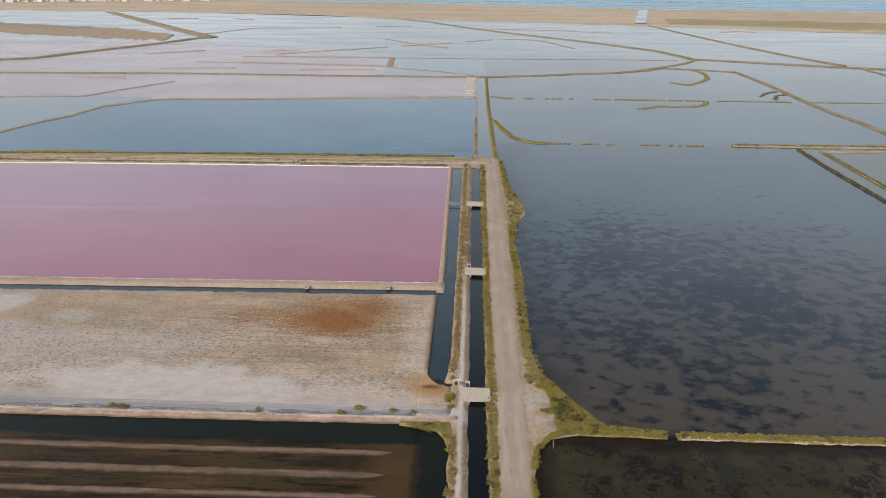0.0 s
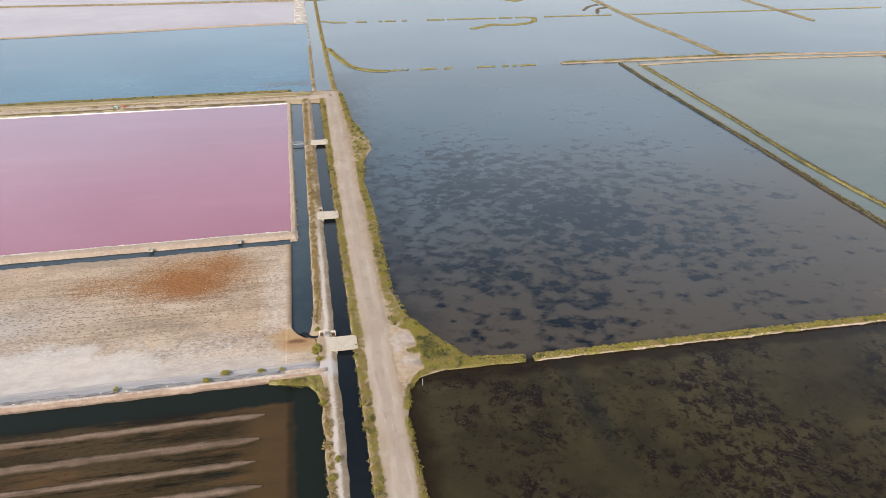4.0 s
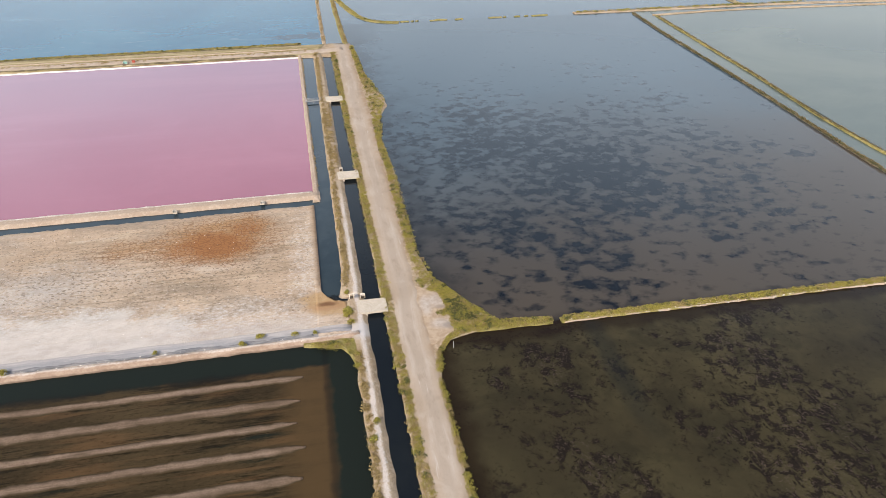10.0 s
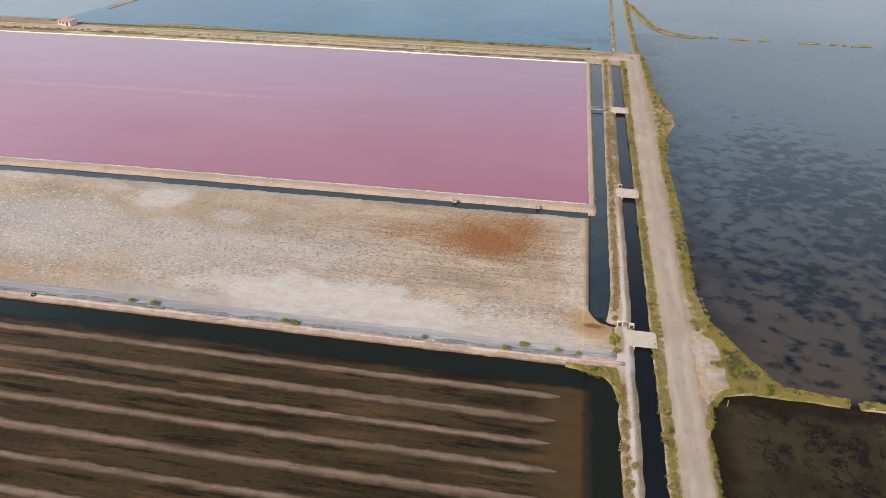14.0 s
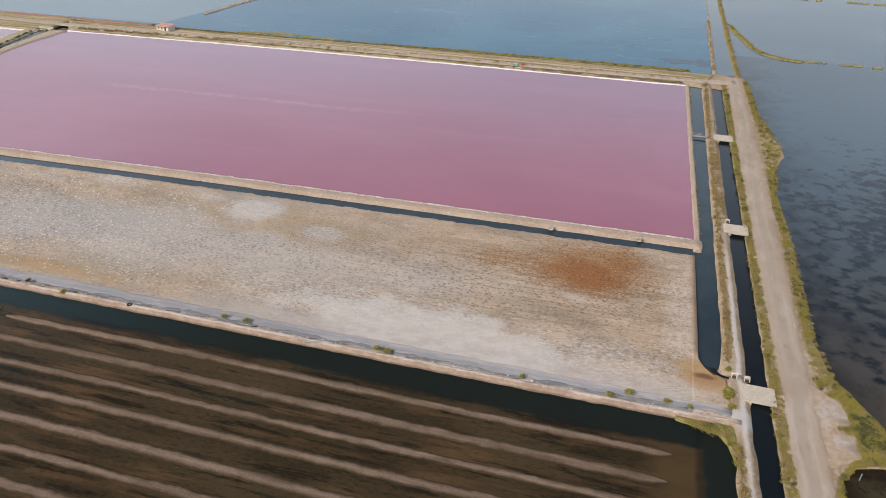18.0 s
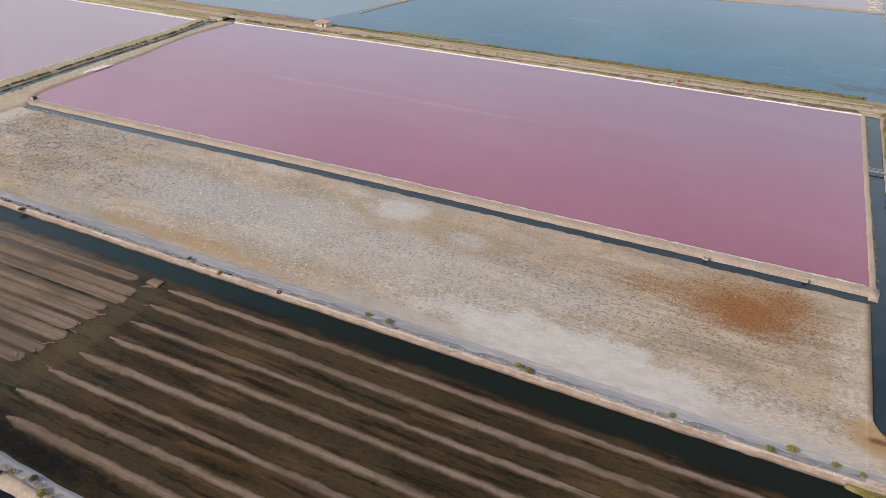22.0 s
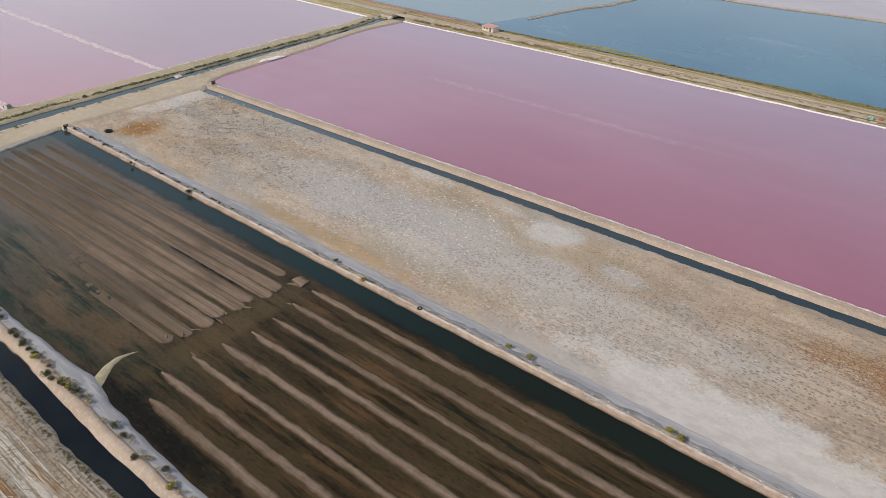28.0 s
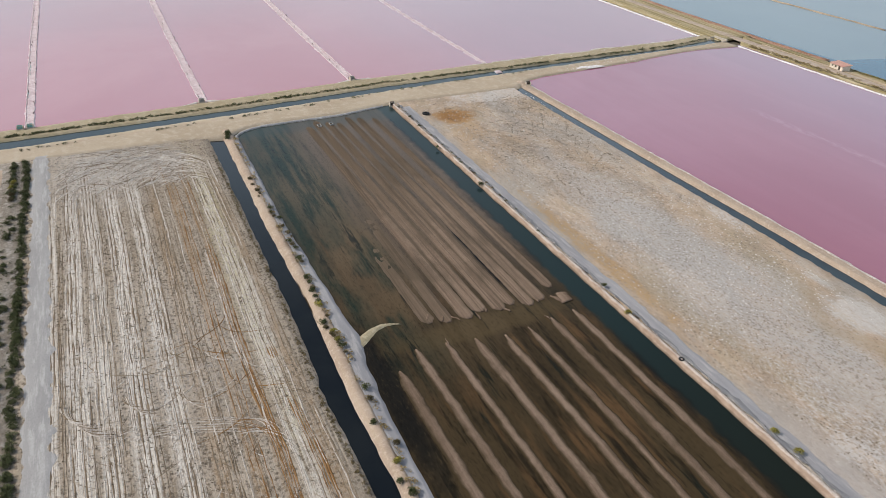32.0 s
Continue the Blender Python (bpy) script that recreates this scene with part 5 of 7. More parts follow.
sheet("water_slough", [(128, 171.6), (152, 173.2), (300, 169), (300, 173), (200, 176), (128, 177)], WZ + 0.03, M_GREEN, "narrow grey water between two banks", "canal")
dike("dike_canal_west", [(-2.2, 152), (-2.1, 181), (-1.9, 225)], 1.3, M_BANK, height=0.15, edge=0.3, label="narrow bank west of the canal")
for k, (y0, y1) in enumerate(((229, 236), (239, 243), (248, 259), (265, 279))):
    dike("canal_islet_%d" % (k + 1), [(-1.7, y0), (-1.6, y1)], 0.7, M_BANK, height=0.0, step=0.8, edge=0.3, label="thin remnant of the canal bank", category="islet", seed=84.0 + k)
dike("dike_canal_east", [(4.9, 150), (4.4, 191), (4.2, 269), (4.5, 361)], 1.7, M_GRASS, height=0.15, label="narrow bank east of the canal")
dike("spit", [(6.0, 221), (9.3, 203), (12.4, 189.5), (15.6, 182.5), (20, 178.4), (27, 176.6)], 2.4, M_GRASS, height=0.1, step=1.0, across=4, edge=0.5, label="grassy spit at the shore", category="bank")
dike("dike_blue_north", [(-197, 170), (-194, 190), (-190.6, 205), (-185.3, 217), (-182.7, 242), (-175.6, 250), (-166.2, 263), (-155, 266.5), (-129, 267), (-113, 270), (-79, 275), (-56, 279), (-15, 284), (-2, 284)], 1.9, M_BANK, height=0.15, label="thin dike behind the blue pan")
dike("dike_mid", [(-420, 258), (-240, 266), (-217, 269.6), (-206, 270), (-199.4, 288), (-181.3, 326)], 1.3, M_BANK, height=0.05, edge=0.4, label="thin dike in the lilac pans")
dike("dike_far_row", [(-330, 352), (-251, 357), (-192, 361), (-95, 360), (-10, 361), (4.2, 362), (41, 373.4), (64, 382.8), (88, 389.6), (105, 399), (131, 425.5), (151, 447), (166, 470)], 3.4, M_OLIVE, height=0.2, step=3, label="long sandy dike far off")
land("dike_stub", [(-8, 283), (-8, 362)], [(-1.5, 283), (-1.5, 362)], M_SALTBANK, 0.1, step=3, label="broad pale bank beside the canal")
dike("dike_far_east", [(166, 478), (219, 454.4), (262, 436), (314, 419), (420, 385)], 4.5, M_OLIVE, height=0.3, step=3, label="dark scrubby dike far off")
dike("dike_far_north", [(166, 480), (153, 536), (115, 601), (28.6, 721), (-2.5, 768), (-62, 880), (-122, 957)], 5.0, M_OLIVE, height=0.3, step=4, label="dark scrubby dike far off")
dike("dike_sea", [(217, 866), (227, 739), (241, 594), (256, 491), (267, 446)], 3.5, M_OLIVE, height=0.3, step=4, label="dike running towards the sea")
dike("dike_far_diagonal", [(112, 402), (129, 419), (155, 411), (174, 403), (173, 335), (170.2, 288), (169.2, 253), (170.8, 229), (170.2, 203), (170.6, 180)], 2.6, M_OLIVE, height=0.2, step=3, label="dark scrubby dike")
dike("dike_far_west_bend", [(-420, 380), (-330, 430), (-317, 471), (-288, 545), (-273, 608), (-262, 620)], 7, M_OLIVE, height=0.4, step=4, label="broad dark dike far off")
dike("dike_far_west_track", [(-262, 620), (-338, 720), (-454, 882), (-563, 1030)], 13, M_OLIVE, height=0.4, step=4, label="broad dike with a track, far off")
dike("track_far_west", [(-266, 624), (-340, 721), (-456, 882), (-563, 1028)], 4, M_BANK, height=0.6, foot=0.1, step=5, across=3, label="pale track on the far dike", category="track")
land("beach", [(-1400, 1090), (-538, 1064), (-242, 1021), (-114, 945), (185, 865), (462, 760), (1400, 420)], [(-1400, 1600), (-520, 1530), (-200, 1470), (-50, 1440), (268, 1298), (717, 1245), (1700, 1050)], M_SAND, 0.6, bank=6, step=14, across=20, rough=0.4, edge=6, label="wide sandy beach with dry grass", category="beach")
land("mud_flat", [(-1100, 790), (-800, 760), (-560, 740), (-420, 690)], [(-1100, 830), (-800, 800), (-580, 790), (-430, 730)], M_WASTE, -0.08, bank=4, step=5, across=12, edge=22, rough=0.25, label="brown mud flat beside the far dike", category="mud flat")
land("track_waste", [(-208, -240), (-6, -240)], [(-208, -103.2), (-6, -102.2)], M_CREAM, 0.16, 0.0, step=3, across=10, edge=0.5, label="tan sandy track beyond the hedge", category="track", seed=4.0)
dike("dike_grey_pan", [(237, 168.5), (235, 140), (233.8, 117.5), (230, 60)], 1.6, M_OLIVE, height=0.15, step=3, edge=0.3, label="dark thin dike across the grey pan")
dike("dike_far_sea", [(272, 428), (270.6, 420), (270, 382), (266.7, 344), (262, 250)], 2.4, M_OLIVE, height=0.2, step=3, label="dark scrubby dike far off")

# ---- mud ridges and strips of the basin ----
RIDGES = ((-16.2, -15.8), (-20.9, -20.5), (-25.5, -24.7), (-30.0, -29.0), (-34.7, -34.0), (-39.4, -38.6), (-44.2, -43.4), (-48.3, -48.0))
for k, (yw, ye) in enumerate(RIDGES):
    w = 1.15 + 0.25 * math.sin(k * 2.1)
    x0 = (-117.5, -117.0, -116.3, -116.0, -117.0, -117.8, -118.2, -114.5)[k]
    line = [(x0, yw), (-90, yw * 0.6 + ye * 0.4 + 0.15), (-50, yw * 0.3 + ye * 0.7 - 0.1), (-13.8 - 0.5 * (k % 3), ye)]
    dike("mud_ridge_%d" % (k + 1), line, w + 1.2, M_RIDGE, taper=2.5, height=(-0.305, -0.325), foot=-0.40, bank=0.6, step=0.5, across=10, rough=0.025, crown=0.14, edge=0.20, seed=20.0 + k, label="low mud ridge rising from brown water", category="mud ridge")
STRIPS = ((-39.6, -40.5, 1.9), (-36.7, -37.6, 1.9), (-33.2, -35.0, 1.8), (-30.5, -32.2, 1.9), (-27.2, -29.5, 1.8), (-24.9, -27.0, 1.5), (-22.0, -23.8, 1.7), (-19.6, -21.0, 1.7), (-16.2, -17.4, 1.3))
for k, (ye, yw, w) in enumerate(STRIPS):
    x0 = (-158, -176)[k] if k < 2 else -213 + 1.5 * (k % 3)
    low = 0.05 if k < 2 else 0.0
    x1 = (-123.2, -122.3, -121.9, -122.8, -121.9, -122.6, -121.2, -121.8, -124.5)[k]
    dike("mud_strip_%d" % (k + 1), [(x0, yw), ((x0 + x1) / 2, (ye + yw) / 2), (x1, ye)], w + 0.75, M_STRIP, taper=0.7, height=(-0.285 - low, -0.19 - low), foot=-0.42, bank=0.9, step=0.7, across=5, rough=0.02, edge=0.10, seed=40.0 + k, label="flat mud strip in shallow brown water", category="mud ridge")
heaps = np.random.default_rng(12)
for x, y in ((-124.9, -39.2), (-123.4, -37.4), (-122.6, -35.2), (-122.0, -31.6), (-123.0, -29.8), (-121.8, -26.6), (-122.2, -20.6), (-121.2, -17.2), (-117.2, -21.4), (-117.8, -39.2)):
    a, b, q = heaps.uniform(0.5, 1.1), heaps.uniform(0.3, 0.6), heaps.uniform(-0.6, 0.6)
    dike("mud_heap", [(x - a, y - q), (x, y + 0.2), (x + a, y + q)], b, M_RIDGE, taper=0.5, height=-0.15, foot=-0.36, bank=0.5, step=0.3, across=3, rough=0.08, edge=0.3, seed=100.0 + x, label="pale crusted mud heap at a strip's end", category="mud ridge")
land("mud_mound", [(-122.6, -16.6), (-119.6, -16.8)], [(-122.3, -14.6), (-119.8, -14.8)], M_RIDGE, -0.12, -0.36, bank=0.9, step=0.5, across=4, label="small pale mud mound in the water", category="mud ridge", crown=0.05)
land("sand_bar", [(-122.6, -52.6), (-124.4, -50.8), (-125.5, -48.6), (-126.0, -46.8), (-125.6, -45.4), (-124.8, -44.0)], [(-121.8, -51.6), (-123.2, -49.9), (-124.8, -47.9), (-125.2, -46.4), (-125.2, -45.2), (-124.7, -43.9)], M_SANDBAR, -0.12, -0.36, bank=0.5, step=0.6, across=4, edge=0.15, label="pale cream sand bar curving into the basin", category="sand bar")

# ---- wheel tracks of the dry field ----
def ribbons(name, lines, material, label):
    """Narrow uneven crests along lines of (points, width, height), joined."""
    verts, faces = [], []
    for pts, w, h in lines:
        n = max(4, int(length(pts) / 0.9))
        c = resample(pts, n)
        t = np.gradient(c, axis=0)
        t /= np.maximum(np.hypot(*t.T), 1e-9)[:, None]
        nrm = np.stack([t[:, 1], -t[:, 0]], 1)
        for i in range(n):
            wob = 0.12 * wobble(c[i, 0], c[i, 1], 0.5, w * 9)
            f = min(1.0, 8 * i / n, 8 * (n - 1 - i) / n) * (0.8 + 0.9 * wobble(c[i, 0], c[i, 1], 0.5, w * 31))
            ww = w * max(0.15, f)
            p = c[i] + nrm[i] * wob
            verts += [(*(p - nrm[i] * ww / 2), 0.03), (*p, 0.06 + h * max(0.2, f)), (*(p + nrm[i] * ww / 2), 0.03)]
        b = len(verts) - 3 * n
        faces += [(b + 3 * i + j, b + 3 * i + j + 3, b + 3 * i + j + 4, b + 3 * i + j + 1) for i in range(n - 1) for j in (0, 1)]
    me = mesh_of(name, verts, faces, material)
    me.update()
    if sum(p.normal.z for p in me.polygons) < 0:
        me.flip_normals()
    return tagged(new(name, me), label, "wheel tracks", kind="stuff")


pale_lines, brown_lines, rust_lines = [], [], []
for y, half, whites, browns in GROUPS:
    count = max(3, int(half * 4.6))
    for j in range(count):
        yy = y + (j / (count - 1) - 0.5) * 2 * half + rng.uniform(-0.06, 0.06)
        xs = np.linspace(rng.uniform(-204, -188), -58, 76)
        drift = [(x, yy + 0.5 * wobble(x, y, 0.02, 3.0) + 0.2 * wobble(x, y, 0.07, 4.0) + 0.06 * wobble(x, yy, 0.3, 5.0)) for x in xs]
        lo = 0
        while lo < 66:
            n = int(rng.integers(8, 26))
            if rng.uniform() < whites * (0.85 if drift[lo][0] < -122 else 0.55):
                pale_lines.append((drift[lo:lo + n], rng.uniform(0.20, 0.42), rng.uniform(0.03, 0.06)))
            # brown rut beside each crest, coloured dark for the shade in it
            if rng.uniform() < 0.45 + browns * 0.55:
                (rust_lines if -75 < y < -66 else brown_lines).append(([(x, v + 0.26) for x, v in drift[lo:lo + n]], rng.uniform(0.18, 0.34), 0.03))
            lo += n - 2
for k in range(34):  # faint single ruts between the sets
    y, a, b = rng.uniform(-93, -62.5), rng.uniform(-196, -120), rng.uniform(30, 90)
    line = [(x, y + 0.5 * wobble(x, y, 0.02, 3.0) + 0.25 * wobble(x, y, 0.07, 4.0)) for x in np.linspace(a, min(a + b, -58), 30)]
    (brown_lines if k % 2 else pale_lines).append((line, rng.uniform(0.14, 0.24), 0.04))
for k in range(60):  # ruts along the western edge of the field
    x0, a, b = rng.uniform(-211.5, -204), rng.uniform(-93, -76), rng.uniform(6, 16)
    line = [(x0 + 0.05 * (y - a) ** 1.4 + 0.4 * wobble(x0, y, 0.1, 6.0), y) for y in np.linspace(a, min(a + b, -62), 12)]
    (brown_lines if k % 4 == 0 else pale_lines).append((line, rng.uniform(0.18, 0.36), 0.05))
for k in range(150):  # wide turns from one set of ruts to another at the western end
    a = GROUPS[int(rng.integers(0, 7))][0] + rng.uniform(-1, 1)
    b = min(-62.2, a + rng.uniform(7, 28))
    x0, deep = -184 - rng.uniform(0, 13), rng.uniform(0.8, 1.5) * (b - a) / 2
    deep = min(deep, 210.5 + x0 - rng.uniform(0, 4))
    arc = [(x0 - deep * math.sin(q), (a + b) / 2 - (b - a) / 2 * math.cos(q) * (1 - 0.25 * math.sin(q) ** 2)) for q in np.linspace(0, math.pi, 26)]
    lo = int(rng.integers(0, 6))
    hi = int(rng.integers(15, 26))
    (brown_lines if k % 6 == 0 else pale_lines).append((arc[lo:hi], rng.uniform(0.3, 0.6), 0.06))
for k in range(24):  # sweeps across the rows
    x0, y0, r = rng.uniform(-140, -116), rng.uniform(-91, -66), rng.uniform(5, 12)
    s = 1 if k % 2 else -1
    arc = [(x0 + r * math.sin(a) * 0.6, y0 + s * (r - r * math.cos(a))) for a in np.linspace(0, 1.5, 8)]
    (pale_lines, brown_lines, rust_lines)[k % 3 if y0 > -78 else k % 2].append(([(x, min(max(y, -92.5), -62)) for x, y in arc], rng.uniform(0.14, 0.26), 0.04))
for x0, y0, r0, r1, n in ((-125, -93.4, 2, 9, 22), (-124, -85.6, 2, 6, 12), (-122, -78.4, 2, 5, 8)):  # fans where the ruts swing across
    for k in range(n):
        r = r0 + (r1 - r0) * k / n + rng.uniform(-0.2, 0.2)
        arc = [(x0 + r * math.sin(a), y0 + 0.2 * r + r * 0.8 * (1 - math.cos(a))) for a in np.linspace(0, 1.5, 9)]
        (brown_lines if k % 3 == 0 else pale_lines).append((arc, rng.uniform(0.2, 0.34), 0.08))
RUSTY = ([(-128, -68.4), (-118, -68.1), (-111, -67.7), (-104, -67.5), (-92, -67.8)], [(-116, -64.1), (-109, -63.8), (-104, -63.6), (-99, -63.5), (-92, -63.7)], [(-127.5, -64.3), (-123.4, -64.1)])
for pts in RUSTY:  # rusty ruts near the canal
    for d in (-0.55, -0.2, 0.2, 0.5):
        line = [(x, y + d + 0.15 * wobble(x, d, 0.2, 8.0)) for x, y in resample(pts, 24)]
        a, b = int(rng.integers(0, 4)), int(rng.integers(19, 25))
        rust_lines.append((line[a:b], rng.uniform(0.22, 0.42), 0.06))
TURN = [(-106, -67.7), (-110, -68.8), (-113, -72), (-115.2, -77.4), (-116.3, -83), (-115.6, -88), (-117.5, -92.4)]
for d in (-1.3, -0.9, -0.5, 0.0, 0.4, 0.9, 1.4):  # one long turn across the rows
    line = [(x + d + 0.2 * wobble(y, d, 0.2, 9.0), y) for x, y in resample(TURN, 30)]
    a, b = int(rng.integers(0, 9)), int(rng.integers(20, 31))
    (rust_lines if d > 0.6 and a < 4 else pale_lines).append((line[a:b], rng.uniform(0.16, 0.28), 0.04))
for k in range(10):
    r, x0 = rng.uniform(2.5, 6.5), rng.uniform(-114, -111)
    arc = [(x0 + r * (1 - math.cos(a)), -72 + r * math.sin(a)) for a in np.linspace(0, 1.5, 9)]
    (rust_lines if k % 2 else pale_lines).append((arc, rng.uniform(0.16, 0.3), 0.05))
for k in range(170):  # fine criss-cross marks of the eastern part
    x0, y0, q, l = rng.uniform(-122, -95), rng.uniform(-92, -64), rng.uniform(-1.0, 1.0), rng.uniform(2, 6)
    (brown_lines if k % 2 else pale_lines).append(([(x0 + l * f * math.cos(q), y0 + l * f * math.sin(q) * (1 + 0.3 * f)) for f in np.linspace(0, 1, 6) if -93 < y0 + l * f * math.sin(q) * 1.3 < -61] or [(x0, y0), (x0 + 1, y0)], rng.uniform(0.10, 0.18), 0.02))
ribbons("wheel_tracks_pale", pale_lines, M_TRACKS, "white salt crests of wheel tracks in the field")
ribbons("wheel_tracks_brown", brown_lines, M_RUTS, "brown wheel track lines in the field, some standing for shaded ruts")
ribbons("wheel_tracks_rusty", rust_lines, M_RUSTRUT, "rusty orange crests of wheel tracks in the field")

# ---- low scrub on the banks ----
scrub = [
    *spots_along(rng, [(-0.6, -150), (-0.5, 4), (-0.6, 142)], [(0.8, -150), (0.9, 4), (0.6, 60), (0.9, 142)], 10, -0.03, (0.45, 1.0), -0.25, 1.0),
    *spots_along(rng, [(5.0, -150), (5.0, -21), (6.0, -14)], [(5.6, -150), (5.5, -21), (6.6, -14)], 6, 0.0, (0.45, 1.0), -0.2, 2.0),
    *spots_along(rng, [(6.0, 4), (5.9, 14), (6.2, 42), (6.0, 64), (6.6, 84), (6.6, 100), (6.4, 120), (6.2, 148)], [(9.2, 4.4), (7.4, 15), (8.0, 45), (7.2, 66), (9.2, 84), (11.6, 95), (8.2, 118), (7.0, 148)], 13, 0.0, (0.45, 1.05), -0.35, 3.0),
    *spots_along(rng, [(8.4, 4), (9.6, -3), (9.4, -10)], [(9.4, 3.8), (12.4, -2), (17.2, -9.2)], 60, 0.0, (0.45, 1.15), -0.4, 4.0),
    *spots_along(rng, [(6.0, 5), (6.4, 2.2), (9.6, 0.6), (9.6, -4.2), (7.2, -4.6)], [(8.6, 6), (9.4, 3.6), (11, -0.4), (11, -5), (8.6, -5.6)], 20, 0.0, (0.4, 0.9), 0.0, 4.0),
    *spots_along(rng, [(6.4, -14), (7.8, -11.8), (10.8, -10.8)], [(6.9, -14), (8.8, -10.4), (12, -9)], 30, 0.0, (0.4, 0.9), -0.1, 4.5),
    *spots_along(rng, [(11, -10.9), (13, -10.5), (25.3, -10.6)], [(12.5, -8.4), (14.5, -8.2), (25.3, -9.3)], 36, 0.06, (0.35, 0.7), -0.5, 5.0),
    *spots_along(rng, [(26.8, -10.6), (118, -10.6)], [(27.2, -9.35), (118, -9.35)], 24, 0.08, (0.35, 0.7), -0.4, 6.0),
    *spots_along(rng, [(5.6, 221), (8.6, 202), (11.6, 189), (15.0, 181.6), (20, 177.6), (26, 176)], [(6.8, 221), (10.2, 203.6), (13.2, 190), (16.4, 183.2), (20.6, 179.2), (26, 177.2)], 9, 0.0, (0.35, 0.8), -0.3, 9.0),
    *spots_along(rng, [(98, 177.5), (169, 178.5), (200, 178.5)], [(98, 179.2), (169, 180.4), (200, 180)], 6, 0.1, (0.7, 1.4), 0.0, 11.0),
    *spots_along(rng, [(-200, 144.6), (-150, 147.2), (-88, 151.2), (-30, 152.0), (-10, 152.8)], [(-204, 146.4), (-150, 148.8), (-88, 152.8), (-30, 154.2), (-10, 154.6)], 9, 0.12, (0.35, 0.8), -0.3, 12.0),
    *spots_along(rng, [(-12, -9.2), (-6.0, -9.4)], [(-12, -9.7), (-6.6, -12.4)], 14, 0.1, (0.4, 0.9), -0.3, 13.0),
]
ochre = [s for s in scrub if wobble(s[0], s[1], 0.45, 60.0) + 0.5 * rng.normal() > 0.25]
picked = set(ochre)
scrub = [s for s in scrub if s not in picked]
plant("bank_scrub", scrub, rng, M_SCRUB, 64, 0.55, 0.45, 0.07, "yellow green low scrub on the banks", "scrub")
plant("ochre_scrub", ochre, rng, M_SCRUB_DRY, 56, 0.5, 0.42, 0.07, "ochre low scrub among the green on the banks", "scrub")
dry = [
    *spots_along(rng, [(-1.7, 153), (-1.5, 225)], [(-2.7, 153), (-2.4, 225)], 2.5, 0.1, (0.4, 0.9), 0.1, 7.0),
    *spots_along(rng, [(4.4, 152), (3.8, 269), (4.0, 356)], [(5.6, 152), (4.8, 269), (5.0, 356)], 3, 0.1, (0.4, 0.9), 0.0, 8.0),
    *spots_along(rng, [(-6.5, 5), (-6.1, 12), (-6.0, 141)], [(-5.6, 5), (-5.3, 12), (-5.0, 141)], 5, 0.2, (0.4, 1.0), -0.15, 15.0),
    *spots_along(rng, [(-5.9, -150), (-5.9, -12)], [(-5.1, -150), (-5.1, -12)], 6, 0.15, (0.4, 0.95), -0.2, 16.0),
    *spots_along(rng, [(-212, -54.2), (-161, -54.6), (-135, -54.2), (-113, -55.0), (-90, -55.0)], [(-212, -53.4), (-161, -53.8), (-135, -53.3), (-113, -54.1), (-90, -54.1)], 1.6, 0.3, (0.35, 0.9), 0.15, 27.0),
    *spots_along(rng, [(-5.2, 52), (-5.0, 94)], [(-4.0, 52), (-4.0, 94)], 5, 0.15, (0.35, 0.8), -0.1, 17.0),
    *spots_along(rng, [(-0.5, -150), (-0.5, 142)], [(0.8, -150), (0.8, 142)], 3, 0.0, (0.4, 0.9), 0.1, 18.0),
    *spots_along(rng, [(-228, 134), (-165, 138), (-88, 141), (-8, 143)], [(-228, 136), (-165, 140), (-88, 143.2), (-8, 145.4)], 3, 0.1, (0.5, 1.0), 0.0, 20.0),
    *spots_along(rng, [(-9.2, 44), (-10.0, 90), (-10.4, 140)], [(-9.0, 44), (-9.6, 90), (-10.0, 140)], 2, -0.2, (0.3, 0.7), 0.1, 21.0),
]
plant("brown_scrub", [
    *spots_along(rng, [(-200, -59.7), (-164, -59.6), (-136, -59.5), (-113, -60.2), (-97, -59.6), (-60, -59.4)], [(-200, -60.3), (-164, -60.2), (-136, -60.1), (-113, -60.8), (-97, -60.2), (-60, -60.0)], 5, 0.0, (0.2, 0.45), -0.1, 26.0),
    *spots_along(rng, [(114.0, -4), (115.6, 18), (115.7, 36), (117.3, 78), (118.4, 142), (119.9, 174)], [(114.9, -4), (116.6, 18), (116.6, 36), (118.1, 78), (119.2, 142), (120.7, 174)], 6, 0.1, (0.3, 0.65), -0.1, 19.0),
    *spots_along(rng, [(122.0, -10), (122.6, 16), (123.0, 30), (122.2, 60), (124.8, 100), (127.2, 168)], [(122.8, -10), (123.4, 16), (123.8, 30), (123.0, 60), (125.6, 100), (128.0, 168)], 6, 0.1, (0.3, 0.65), -0.1, 10.0),
], rng, M_SCRUB_BROWN, 34, 0.5, 0.6, 0.15, "brown low scrub on the diagonal dikes", "scrub")
plant("dry_scrub", dry, rng, M_SCRUB_DRY, 30, 0.5, 0.5, 0.14, "ochre dry scrub on the canal banks", "scrub")
